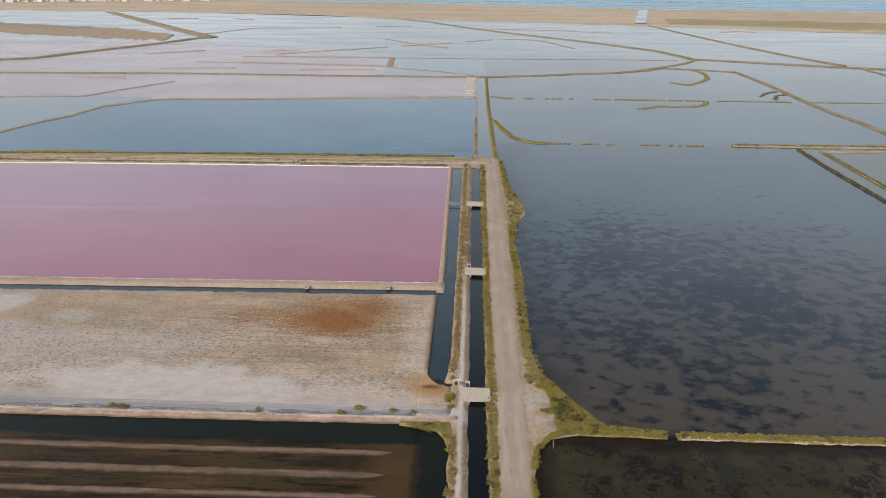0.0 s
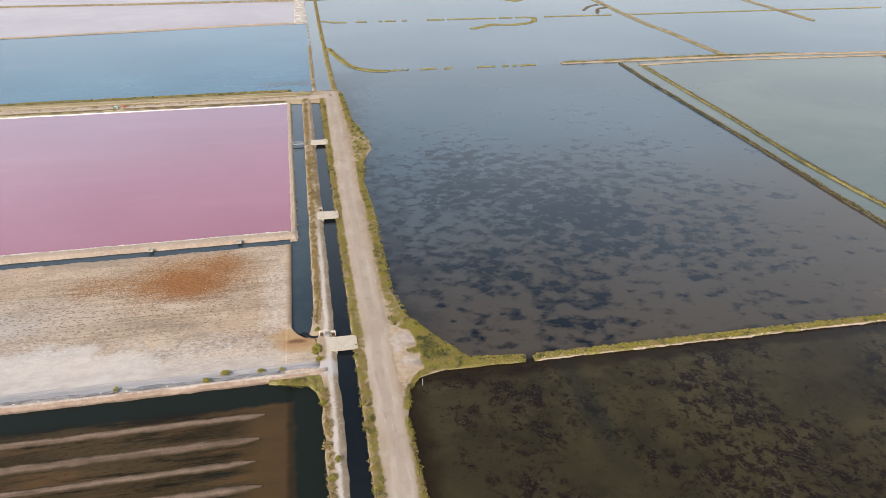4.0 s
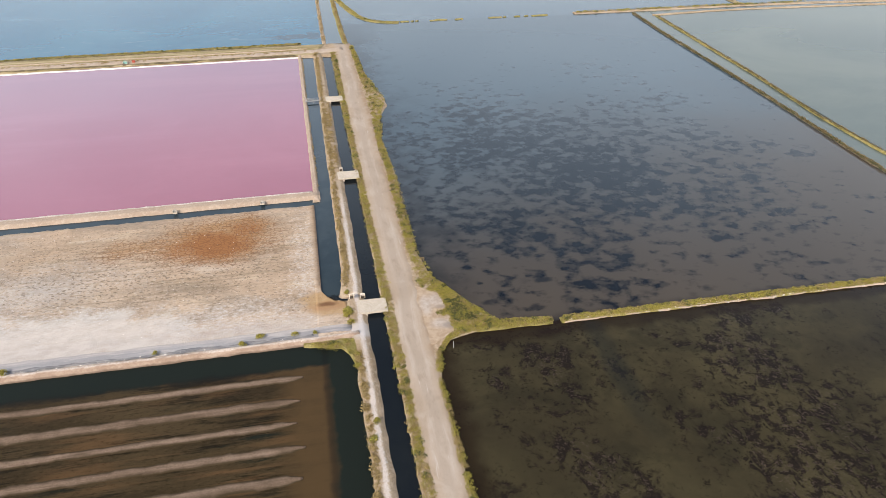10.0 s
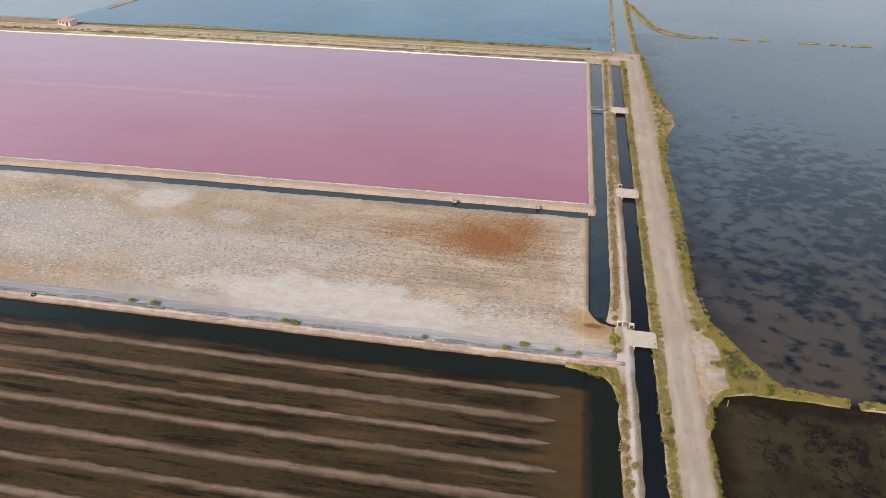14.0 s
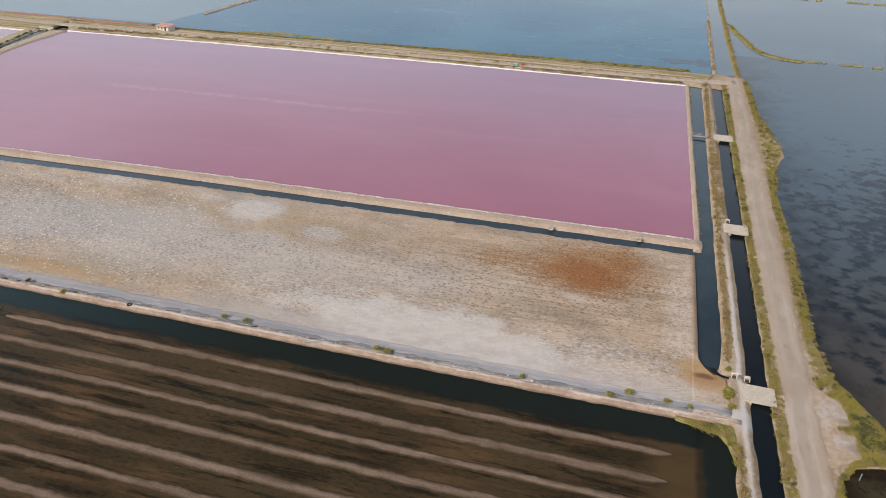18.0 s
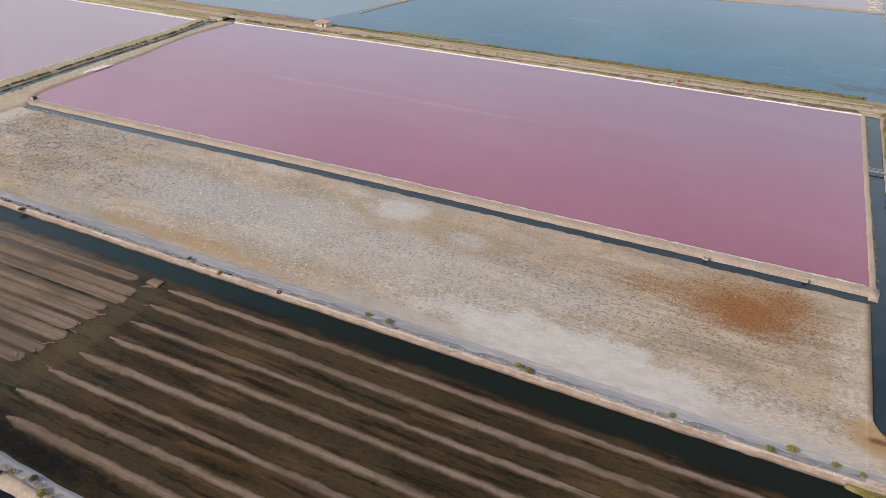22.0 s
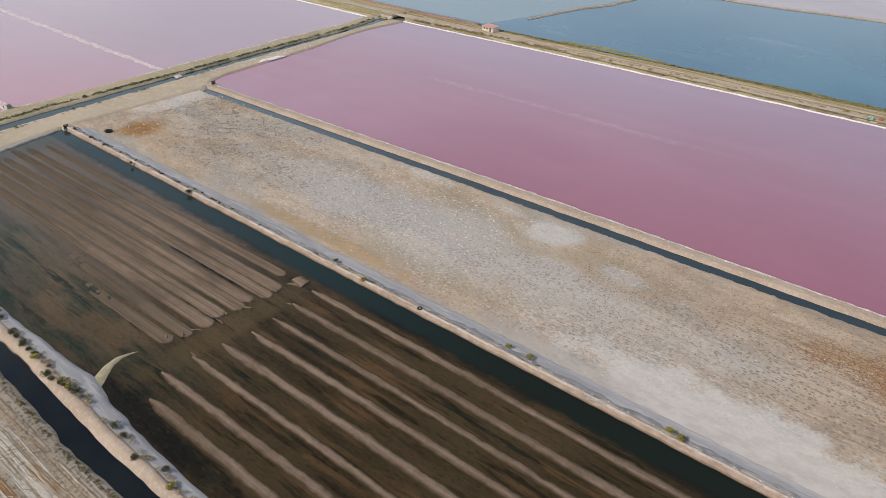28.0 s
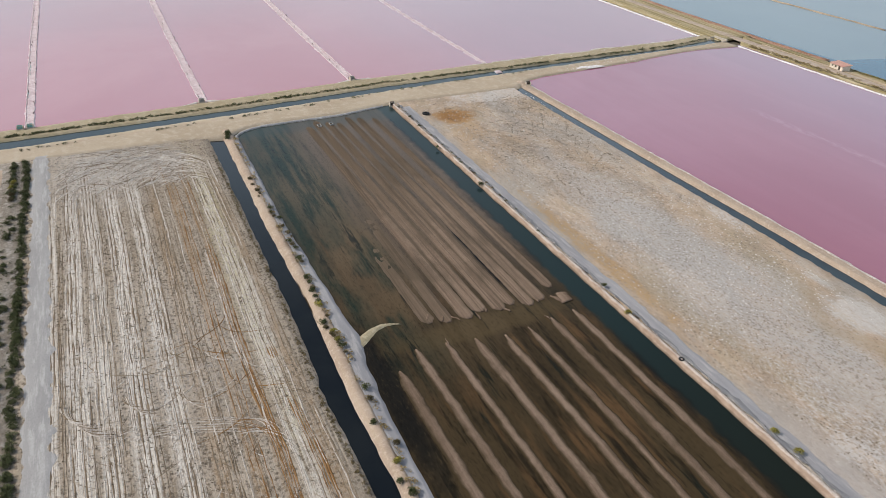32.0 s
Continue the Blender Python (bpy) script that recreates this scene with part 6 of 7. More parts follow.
darker = [
    *[s for s in scrub if wobble(s[0], s[1], 0.7, 70.0) > 0.28],
    *spots_along(rng, [(9.6, -2), (9.8, -5), (10, -8.6)], [(11.4, -2), (13, -5.4), (13.6, -8.0)], 16, 0.05, (0.5, 1.1), -0.2, 71.0),
    *spots_along(rng, [(-225.8, -150), (-227.2, -100), (-230.2, -52), (-234, -5), (-235.2, 42), (-236.8, 78), (-237.2, 104), (-240.4, 126)], [(-226.8, -150), (-228.4, -100), (-231.4, -52), (-235.2, -5), (-236.2, 42), (-237.8, 78), (-238.4, 104), (-241.4, 126)], 4.0, 0.0, (0.5, 1.15), 0.0, 22.0),
    *spots_along(rng, [(-217.2, -150), (-217.6, -100), (-221.0, -52), (-226.6, -5), (-229.6, 42)], [(-218.0, -150), (-218.4, -100), (-221.8, -52), (-227.4, -5), (-230.4, 42)], 0.8, 0.1, (0.5, 1.0), 0.2, 23.0),
    *spots_along(rng, [(113.9, -4), (115.5, 18), (115.6, 36), (117.2, 78), (118.3, 142), (119.8, 174)], [(114.3, -4), (115.9, 18), (116.0, 36), (117.6, 78), (118.7, 142), (120.2, 174)], 3, 0.1, (0.3, 0.65), 0.0, 24.0),
    *spots_along(rng, [(-208, -98), (-60, -97.6)], [(-208, -103), (-60, -102.6)], 2.5, 0.1, (0.3, 0.8), 0.1, 25.0),
]
plant("dark_scrub", darker, rng, M_BUSH, 40, 0.55, 0.55, 0.11, "dark green scrub beside canal and dike", "scrub")


def on_salt(x, y):
    return any(((x - cx) / rx) ** 2 + ((y - cy) / ry) ** 2 < 1 for cx, cy, rx, ry in ((-48, 0.5, 24, 7.5), (-97, 27.5, 6.5, 4.8), (-79.5, 22.6, 4.6, 2.3), (-28, 24, 5, 4.5)))


tufts = []
for _ in range(14000):
    x, y = rng.uniform(-210, -12), rng.uniform(-2.5, 33)
    if rng.uniform() < 0.5:
        y = round(y / 0.8) * 0.8 + rng.uniform(-0.1, 0.1)
    if y < 35 + (x + 10) * 0.028 - 1 and not on_salt(x, y) and wobble(x, y, 0.06, 30.0) + 0.25 * rng.normal() > -0.12:
        tufts.append((x, y, 0.0, rng.uniform(0.5, 1.5)))
plant("pan_tufts", tufts, rng, M_TUFT, 6, 0.10, 0.09, 0.055, "grey brown tufts dotting the dry pan", "tufts")
clods = []
while len(clods) < 1500:
    x, y = rng.uniform(-214, -140), rng.uniform(1, 30)
    if wobble(x, y, 0.09, 41.0) + 0.5 * wobble(x, y, 0.3, 42.0) + 0.45 * rng.normal() > 0.25 + max(0.0, (x + 175) * 0.012):
        clods.append((x, y, 0.0, rng.uniform(0.5, 1.5)))
plant("pan_clods", clods, rng, M_CLOD, 7, 0.16, 0.10, 0.08, "dark dry clods in the western pan", "clods")
stubble = [(rng.uniform(-208, -62), rng.uniform(-93, -61.5), 0.06, rng.uniform(0.5, 1.4)) for _ in range(16000)]
plant("field_stubble", stubble, rng, M_STUBBLE, 5, 0.12, 0.07, 0.06, "brown stubble in the dry field", "tufts")

# ---- salt lumps ----
def lumps(name, spots, material, label):
    base = np.array([(1, 0, 0.1), (0.2, 0.9, 0.1), (-0.9, 0.4, 0.1), (-0.5, -0.8, 0.1), (0.6, -0.7, 0.1), (0.05, 0.1, 0.8)])
    tri = [(0, 1, 5), (1, 2, 5), (2, 3, 5), (3, 4, 5), (4, 0, 5)]
    verts, faces = [], []
    for x, y, z, s in spots:
        a, b = rng.uniform(0, 6.3), len(verts)
        c, d = math.cos(a), math.sin(a)
        verts += [(x + s * (p[0] * c - p[1] * d), y + s * (p[0] * d + p[1] * c), z + s * p[2]) for p in base * rng.uniform(0.7, 1.2, (6, 1))]
        faces += [(b + i, b + j, b + k) for i, j, k in tri]
    return tagged(new(name, mesh_of(name, verts, faces, material)), label, "salt lumps", kind="stuff")


lumps("salt_lumps", [
    *spots_along(rng, [(-5.0, -150), (-5.0, 44)], [(-3.9, -150), (-3.9, 44)], 1.4, 0.12, (0.05, 0.12), 0.0, 31.0),
    *spots_along(rng, [(-214, -9.3), (-8, -8.5)], [(-214, -8.3), (-8, -7.5)], 1.8, 0.36, (0.05, 0.16), 0.1, 32.0),
    *spots_along(rng, [(-222, 35.6), (-10, 41.6)], [(-222, 35.0), (-10, 41.0)], 2.0, 0.0, (0.08, 0.2), 0.1, 33.0),
    *spots_along(rng, [(-236.5, 40), (-238, 90)], [(-242, 40), (-243, 90)], 2.5, 0.1, (0.08, 0.2), 0.0, 36.0),
    *spots_along(rng, [(-225.2, 42), (-228, 84)], [(-231, 42), (-233.2, 84)], 5, 0.1, (0.08, 0.22), -0.1, 34.0),
    *spots_along(rng, [(27.5, -11.2), (118, -11.2)], [(27.5, -10.4), (118, -10.4)], 2.0, 0.08, (0.06, 0.16), 0.1, 35.0),
    *[(rng.uniform(-214, -100), rng.uniform(-3, 31), 0.0, rng.uniform(0.07, 0.20)) for _ in range(3000)],
    *[(rng.uniform(-100, -12), rng.uniform(-3, 33), 0.0, rng.uniform(0.04, 0.10)) for _ in range(500)],
], M_SALTROCK, "whitish salt lumps on crests and banks")


# ---- shrubs ----
def shrub(seed, material, kind_label):
    r = np.random.default_rng(seed)
    root = new("shrub")
    tagged(root, kind_label, "shrub", "shrubs along the dikes")
    bm = bmesh.new()
    for _ in range(5):
        a, l = r.uniform(0, 6.3), r.uniform(0.15, 0.35)
        m = Matrix.Translation((l * 0.3 * math.cos(a), l * 0.3 * math.sin(a), 0.22)) @ Matrix.Rotation(0.5, 4, Vector((-math.sin(a), math.cos(a), 0)))
        bmesh.ops.create_cone(bm, cap_ends=True, segments=5, radius1=0.04, radius2=0.015, depth=0.6, matrix=m)
    part("stem", bm, M_STEM, root)
    tri = []
    for _ in range(7):
        c = r.normal(size=3) * (0.22, 0.22, 0.08) + (0, 0, 0.06)
        tri.append(clump(r, 70, r.uniform(0.40, 0.55), r.uniform(0.60, 0.85), 0.085) + c)
    v = np.concatenate(tri).reshape(-1, 3)
    v[:, 2] = np.maximum(v[:, 2], 0.0)
    me = mesh_of("foliage", v, np.arange(len(v)).reshape(-1, 3), material)
    fo = new("foliage", me)
    fo.parent = root
    return root


green = [shrub(s, M_BUSH, "rounded dark green shrub on the dike") for s in (1, 2, 3)]
brown = [shrub(s, M_SHRUB, "rounded brownish olive shrub on the dike") for s in (6, 7, 8)]
olive = [shrub(s, M_SCRUB, "rounded olive yellow shrub on the dike") for s in (4, 5)]


def place_shrub(x, y, s, kind, z=0.25):
    proto = kind[int(rng.integers(len(kind)))]
    ob = copy_thing(proto, pose(x, y, z, 0, 0, rng.uniform(0, 360)))
    ob.scale = (s, s * rng.uniform(0.85, 1.1), s * rng.uniform(0.7, 0.95))
    return ob


for x, y, s in ((-205.6, -8.7, 0.9), (-199, -8.8, 0.9), (-185, -10, 0.9), (-175.2, -8.6, 0.7), (-163.6, -9.5, 1.1), (-141, -8.6, 0.7), (-120.7, -7.8, 0.9)):
    place_shrub(x, y, s * 0.8, green, 0.3)
for x, y, s in ((-112.8, -8.9, 1.05), (-83.6, -7.0, 1.0), (-79.4, -7.0, 1.05), (-57.0, -7.6, 1.1), (-55.4, -7.7, 1.1), (-35.1, -7.3, 0.8), (-22.5, -7.5, 1.1), (-20.0, -6.2, 1.2), (-14.6, -6.6, 0.9), (-11.6, -6.6, 0.8)):
    place_shrub(x, y, s * 0.8, olive, 0.3)
for x, y, s in ((-6.1, -1.9, 1.35), (-6.4, -3.0, 0.8), (-5.9, -5.0, 0.85), (-5.8, -13.0, 0.7), (-5.7, -15.4, 0.8), (-5.4, -30, 0.9), (-4.4, -26.8, 0.8), (-5.9, 3.2, 0.8)):
    place_shrub(x, y, s, olive, 0.15)
south = ((-184, -55.2), (-178, -54.8), (-169.2, -54.1), (-164.5, -53.5), (-158.5, -53.4), (-155.3, -53.7), (-149, -53.8), (-142.4, -54.4), (-138.3, -54.5), (-133.8, -54.6), (-129, -55.2), (-126.7, -54.6), (-124.2, -54.4), (-112.7, -54.4), (-110.2, -54.4), (-105.8, -55.5), (-101.3, -54.0), (-98.6, -55.2), (-95.6, -55.9), (-93.4, -55.2))
for x, y in south:
    place_shrub(x, y, rng.uniform(0.75, 0.95), green if rng.uniform() < 0.4 else olive if x > -152 and rng.uniform() < 0.75 else brown, 0.35)
    if x < -115:
        for step in (1.6, 3.1):
            if rng.uniform() < 0.75:
                place_shrub(x + step + rng.uniform(-0.4, 0.4), y + rng.uniform(-0.3, 0.3), rng.uniform(0.5, 0.8), green if rng.uniform() < 0.35 else brown, 0.33)
x = -214.0
while x < -150:
    place_shrub(x, -8.2 + rng.uniform(-0.2, 0.2), rng.uniform(0.35, 0.6), brown, 0.3)
    x += rng.uniform(1.6, 5.5)
for k in range(3):
    place_shrub(-211.5 + k * 1.6, -54.8 - 0.3 * k, 1.2, green, 0.3)
x = -210.0
while x < -100:
    place_shrub(x, -98.6 + rng.uniform(-0.35, 0.35), rng.uniform(0.75, 1.25), green, 0.1)
    if rng.uniform() < 0.45:
        place_shrub(x + rng.uniform(-1, 1), -100.9 + rng.uniform(-0.6, 0.5), rng.uniform(0.6, 1.2), green, 0.1)
    x += rng.uniform(0.9, 1.7)
for ob in green + olive + brown:
    ob.location = (-206 + 2 * (green + olive + brown).index(ob), -101, 0.1)

# ---- built things ----
def box(bm, x0, x1, y0, y1, z0, z1, bevel=0.0):
    r = bmesh.ops.create_cube(bm, size=1.0, matrix=Matrix.Translation(((x0 + x1) / 2, (y0 + y1) / 2, (z0 + z1) / 2)) @ Matrix.Diagonal((x1 - x0, y1 - y0, z1 - z0, 1)))
    if bevel:
        edges = list({e for v in r["verts"] for e in v.link_edges})
        bmesh.ops.bevel(bm, geom=edges, offset=bevel, segments=2, affect="EDGES")
    return bm


def block(name, x0, x1, y0, y1, z0, z1, material, parent, bevel=0.03, label=""):
    return part(name, box(bmesh.new(), x0, x1, y0, y1, z0, z1, bevel), material, parent, label)


def thing(name, label, category, m, group=""):
    ob = new(name)
    ob.matrix_world = m
    return tagged(ob, label, category, group)


def bridge(y, x0=-4.6, deep=3.6):
    b = thing("bridge", "pale concrete slab bridge over the canal", "bridge", pose(0, y, 0), "bridges over the canal")
    block("deck", x0, 0.05, -deep / 2, deep / 2, 0.02, 0.30, M_CONCRETE, b, 0.05)
    for yy in (-deep / 2 + 0.12, deep / 2 - 0.12):
        block("kerb", x0 + 0.2, -0.1, yy - 0.1, yy + 0.1, 0.301, 0.38, M_CONCRETE, b, 0.03)
    for xx in (-3.4, -0.3):
        block("abutment", xx - 0.2, xx + 0.2, -deep / 2 + 0.1, deep / 2 - 0.1, -1.0, 0.018, M_CONCRETE, b, 0.02)
    return b


for y in (-1.3, 47.8, 96.8):
    bridge(y)


def gate_box(x, y):
    g = thing("gate_box", "small cream concrete sluice box by the canal", "sluice box", pose(x, y, 0.1), "sluice boxes by the bridges")
    for xx in (-0.5, 0.42):
        block("side_wall", xx, xx + 0.1, -0.45, 0.45, 0, 0.75, M_PLASTER, g, 0.02)
    block("back_wall", -0.4, 0.42, 0.35, 0.45, 0, 0.75, M_PLASTER, g, 0.02)
    block("lid", -0.52, 0.54, -0.1, 0.47, 0.751, 0.83, M_PLASTER, g, 0.02)
    block("gate_plate", -0.38, 0.40, -0.3, -0.24, 0, 0.6, M_DARKWOOD, g, 0.01)
    g.scale = (0.75, 0.75, 0.75)
    return g


gate_box(-3.6, 1.5)
gate_box(-3.7, 50.6)

hoist = thing("gate_hoist", "pale post frame of a small water gate", "water gate", pose(-5.4, 1.4, 0.1))
for xx in (-0.35, 0.35):
    block("post", xx - 0.06, xx + 0.06, -0.06, 0.06, 0, 0.95, M_PLASTER, hoist, 0.01)
block("beam", -0.5, 0.5, -0.08, 0.08, 0.951, 1.07, M_PLASTER, hoist, 0.015)
block("gate_plate", -0.28, 0.28, -0.03, 0.03, -0.3, 0.6, M_DARKWOOD, hoist, 0.005)

walk_board = thing("footbridge", "narrow grey plank footbridge on posts", "footbridge", pose(-7.9, 96.3, 0))
for k in range(3):
    block("plank", -2.3, 2.3, -0.42 + k * 0.29, -0.16 + k * 0.29, 0.16, 0.22, M_GREYWOOD, walk_board, 0.01)
for xx in (-1.9, 0.0, 1.9):
    for yy in (-0.35, 0.33):
        block("post", xx - 0.05, xx + 0.05, yy - 0.05, yy + 0.05, -0.9, 0.158, M_GREYWOOD, walk_board, 0.01)
for yy in (-0.44, 0.43):
    block("handrail", -2.3, 2.3, yy - 0.03, yy + 0.03, 0.75, 0.81, M_GREYWOOD, walk_board, 0.01)
    for xx in (-1.9, 0.0, 1.9):
        block("rail_post", xx - 0.03, xx + 0.03, yy - 0.03, yy + 0.03, 0.1, 0.748, M_GREYWOOD, walk_board, 0.005)

# the little house on the northern dike
hut = thing("house", "small cream plastered house with a faded pink roof", "house", pose(-199.4, 141.6, 0.2, 0, 0, -6))
W, D, HF, HB = 5.4, 3.4, 1.5, 1.75
block("wall_front", 0, W, 0, 0.2, 0, HF, M_PLASTER, hut, 0.02)
block("wall_back", 0, W, D - 0.2, D, 0, HB, M_PLASTER, hut, 0.02)
for xx in (0.0, W - 0.2):
    bm = bmesh.new()
    pts = [(0.2, 0), (D - 0.2, 0), (D - 0.2, HB), (0.2, HF)]
    a = [bm.verts.new((xx, y, z)) for y, z in pts]
    b = [bm.verts.new((xx + 0.2, y, z)) for y, z in pts]
    bm.faces.new(a)
    bm.faces.new(b[::-1])
    for i in range(4):
        bm.faces.new((a[i], b[i], b[(i + 1) % 4], a[(i + 1) % 4]))
    bmesh.ops.recalc_face_normals(bm, faces=bm.faces)
    part("wall_side", bm, M_PLASTER, hut)
bm = box(bmesh.new(), -0.25, W + 0.25, -0.35, D + 0.3, 0, 0.14, 0.03)
roof = part("roof", bm, M_ROOF, hut, "faded pink sloping roof")
roof.matrix_local = Matrix.Translation((0, 0, HF + 0.02)) @ Matrix.Rotation(math.atan2(HB - HF, D), 4, "X")
door = block("door", 3.6, 4.4, -0.03, 0.05, 0.0, 1.4, M_DARKWOOD, hut, 0.01, "dark wooden door")
block("handle", 3.7, 3.74, -0.08, -0.031, 1.0, 1.12, M_GREYWOOD, door, 0.005)
for xx in (0.7, 2.1):
    w = block("window", xx, xx + 0.7, -0.02, 0.06, 0.75, 1.2, M_DARKWOOD, hut, 0.01, "small dark window")
    block("sill", xx - 0.08, xx + 0.78, -0.12, -0.021, 0.68, 0.75, M_CONCRETE, w, 0.01)
block("step", 3.4, 4.6, -0.7, -0.02, 0, 0.16, M_CONCRETE, hut, 0.02)


def sluice(x, y, turn, material, label, size=1.0):
    s = thing("sluice_gate", label, "sluice gate", pose(x, y, 0.1, 0, 0, turn), "sluice gates of the pans")
    for xx in (-0.75, 0.6):
        block("cheek", xx, xx + 0.15, -0.8, 0.8, -0.4, 0.7, M_CONCRETE, s, 0.02)
    block("sill_slab", -0.58, 0.58, -0.8, 0.8, -0.4, 0.05, M_CONCRETE, s, 0.02)
    p = block("gate_plate", -0.58, 0.58, -0.05, 0.05, 0.06, 1.0, material, s, 0.01)
    block("spindle", -0.03, 0.03, -0.03, 0.03, 1.001, 1.35, M_GREYWOOD, p, 0.005)
    block("cross_beam", -0.8, 0.8, -0.12, 0.12, 0.701, 0.8, M_CONCRETE, s, 0.02)
    s.scale = (size, size, size)
    return s


sluice(-64.6, 140.8, 0, M_TEAL, "white concrete sluice with a teal gate")
sluice(-218.6, 35.4, 70, M_DARKWOOD, "old concrete sluice with a dark gate")
sluice(-216.4, -9.4, 80, M_DARKWOOD, "old concrete sluice with a dark gate")
sluice(-232.4, -98.4, 90, M_TEAL, "concrete sluice with a teal gate")
sluice(-232.2, -100.6, 90, M_TEAL, "concrete sluice with a teal gate")
sluice(-236.5, -57.0, 90, M_GREYWOOD, "grey wooden sluice at a salt ridge")
sluice(-241.0, -12.6, 90, M_GREYWOOD, "grey wooden sluice at a salt ridge")
sluice(-37.5, 37.6, 0, M_GREYWOOD, "small concrete sluice on the cream bank", 0.55)
sluice(-20.5, 38.2, 0, M_GREYWOOD, "small concrete sluice on the cream bank", 0.55)

red = thing("valve_box", "small red painted valve box on the dike", "valve box", pose(-62.2, 141.4, 0.15))
block("body", -0.4, 0.4, -0.3, 0.3, 0, 0.7, M_REDPAINT, red, 0.03)
block("lid", -0.45, 0.45, -0.35, 0.35, 0.701, 0.78, M_REDPAINT, red, 0.02)

# short posts and painted boards along the salt ridges
def ridge_post(x, y, tall, material, label):
    p = thing("ridge_post", label, "post", pose(x, y, -0.12, rng.uniform(-6, 6), rng.uniform(-6, 6), rng.uniform(0, 90)), "posts on the salt ridges")
    block("shaft", -0.07, 0.07, -0.07, 0.07, -0.1, tall, material, p, 0.02)
    block("cap", -0.1, 0.1, -0.1, 0.1, tall + 0.001, tall + 0.07, material, p, 0.02)


for y, n in ((-98.7, 14), (-56.4, 12), (-12.4, 10)):
    for k in range(n):
        ridge_post(-243 - k * 9.0 + rng.uniform(-2.5, 2.5), y + rng.choice((-0.8, 0.8)), rng.uniform(0.4, 0.7), M_DARKWOOD, "short dark wooden post on the salt ridge")
for x in (-256, -258.5, -277, -281, -284):
    ridge_post(x, -99.4, 0.7, M_TEAL, "short teal painted post on the salt ridge")

for y in (-32.1, -29.0):
    fr = thing("timber_frame", "open pale timber frame standing in shallow water", "timber frame", pose(-209.6, y, -0.3), "timber frames in the basin")
    fr.scale = (0.7, 0.7, 0.7)
    for xx in (-1.1, 1.0):
        block("long_board", xx, xx + 0.1, -0.6, 0.6, 0, 0.45, M_GREYWOOD, fr, 0.01)
    for yy in (-0.6, 0.5):
        block("end_board", -0.99, 0.99, yy, yy + 0.1, 0, 0.45, M_GREYWOOD, fr, 0.01)

culvert = thing("culvert", "dark concrete culvert mouth at the canal's end", "culvert", pose(-238.5, 130.5, 0))
block("headwall", -3.2, 3.2, -0.3, 0.3, -0.6, 0.7, M_CONCRETE, culvert, 0.04)
block("parapet", -3.3, 3.3, -0.4, 0.4, 0.701, 0.85, M_CONCRETE, culvert, 0.04)
for xx in (-3.4, 3.0):
    block("wing_wall", xx, xx + 0.4, -2.2, -0.32, -0.6, 0.5, M_CONCRETE, culvert, 0.04)


def tyre(x, y, z, s):
    bm = bmesh.new()
    seg, ring = 20, 8
    vs = [[bm.verts.new(((0.42 + 0.16 * math.cos(q)) * math.cos(p) * s, (0.42 + 0.16 * math.cos(q)) * math.sin(p) * s, 0.14 * math.sin(q) * s + 0.14 * s)) for q in np.linspace(0, 2 * math.pi, ring, endpoint=False)] for p in np.linspace(0, 2 * math.pi, seg, endpoint=False)]
    for i in range(seg):
        for j in range(ring):
            bm.faces.new((vs[i][j], vs[(i + 1) % seg][j], vs[(i + 1) % seg][(j + 1) % ring], vs[i][(j + 1) % ring]))
    ob = part("tyre", bm, M_BLACK)
    ob.matrix_world = pose(x, y, z)
    return tagged(ob, "old black rubber tyre lying on pale ground", "tyre")


tyre(-207.0, -3.4, 0.0, 1.7)
tyre(-99.8, -8.8, 0.42, 0.8)

beam = thing("timber_beam", "pale weathered timber beam lying on the berm", "beam", pose(-67.2, -9.0, 0.42, 0, 0, 16))
block("beam_body", -1.4, 1.4, -0.1, 0.1, 0, 0.16, M_GREYWOOD, beam, 0.02)
stake = thing("stake", "pale wooden stake standing in the shallows", "stake", pose(8.6, -13.4, -0.5))
block("shaft", -0.045, 0.045, -0.045, 0.045, 0, 1.4, M_GREYWOOD, stake, 0.01)

# ---- far off: the beach grass, dotted banks, shoals and the town ----
for k, (x0, x1) in enumerate(((27.8, 31), (32, 32.8), (33.8, 34.6), (39, 45.8), (49, 52), (62.2, 67.4), (68.2, 69.2), (72.5, 74.7), (76.6, 78.1), (79.5, 86))):
    dike("islet_%d" % (k + 1), [(x0, 177.3), ((x0 + x1) / 2, 177.9), (x1, 177.6)], 1.2, M_GRASS, height=0.05, step=0.5, across=3, label="small grassy islet in a dotted line", category="islet", seed=50.0 + k)
for k, (x0, x1) in enumerate(((6, 18), (23, 28.5), (34.5, 36), (38, 43.6), (47, 49), (60, 69), (71, 97), (99, 106), (108, 116), (124, 162), (172, 330))):
    dike("far_islet_%d" % (k + 1), [(x0, 283.2 if x0 > 10 else 288), ((x0 + x1) / 2, 283.4), (x1, 282.8)], 1.7 if x0 < 120 else 1.0, M_GRASS, height=0.05, step=0.8, across=3, label="thin grassy bank far off", category="islet", seed=60.0 + k)
dike("shoal_near", [(77.4, 256), (83, 259.4), (90, 265.5), (102, 263.4), (110.6, 267), (115, 273), (118, 282)], 3.0, M_GRASS, height=0.02, step=1.0, edge=1.2, across=4, label="sandy shoal with yellow grass", category="shoal")
dike("shoal_far", [(117, 349), (124.6, 338), (139, 357), (145.5, 370), (150.5, 395), (147, 409)], 3.2, M_GRASS, height=0.02, step=1.5, edge=1.2, across=4, label="curved sandy shoal with yellow grass", category="shoal")
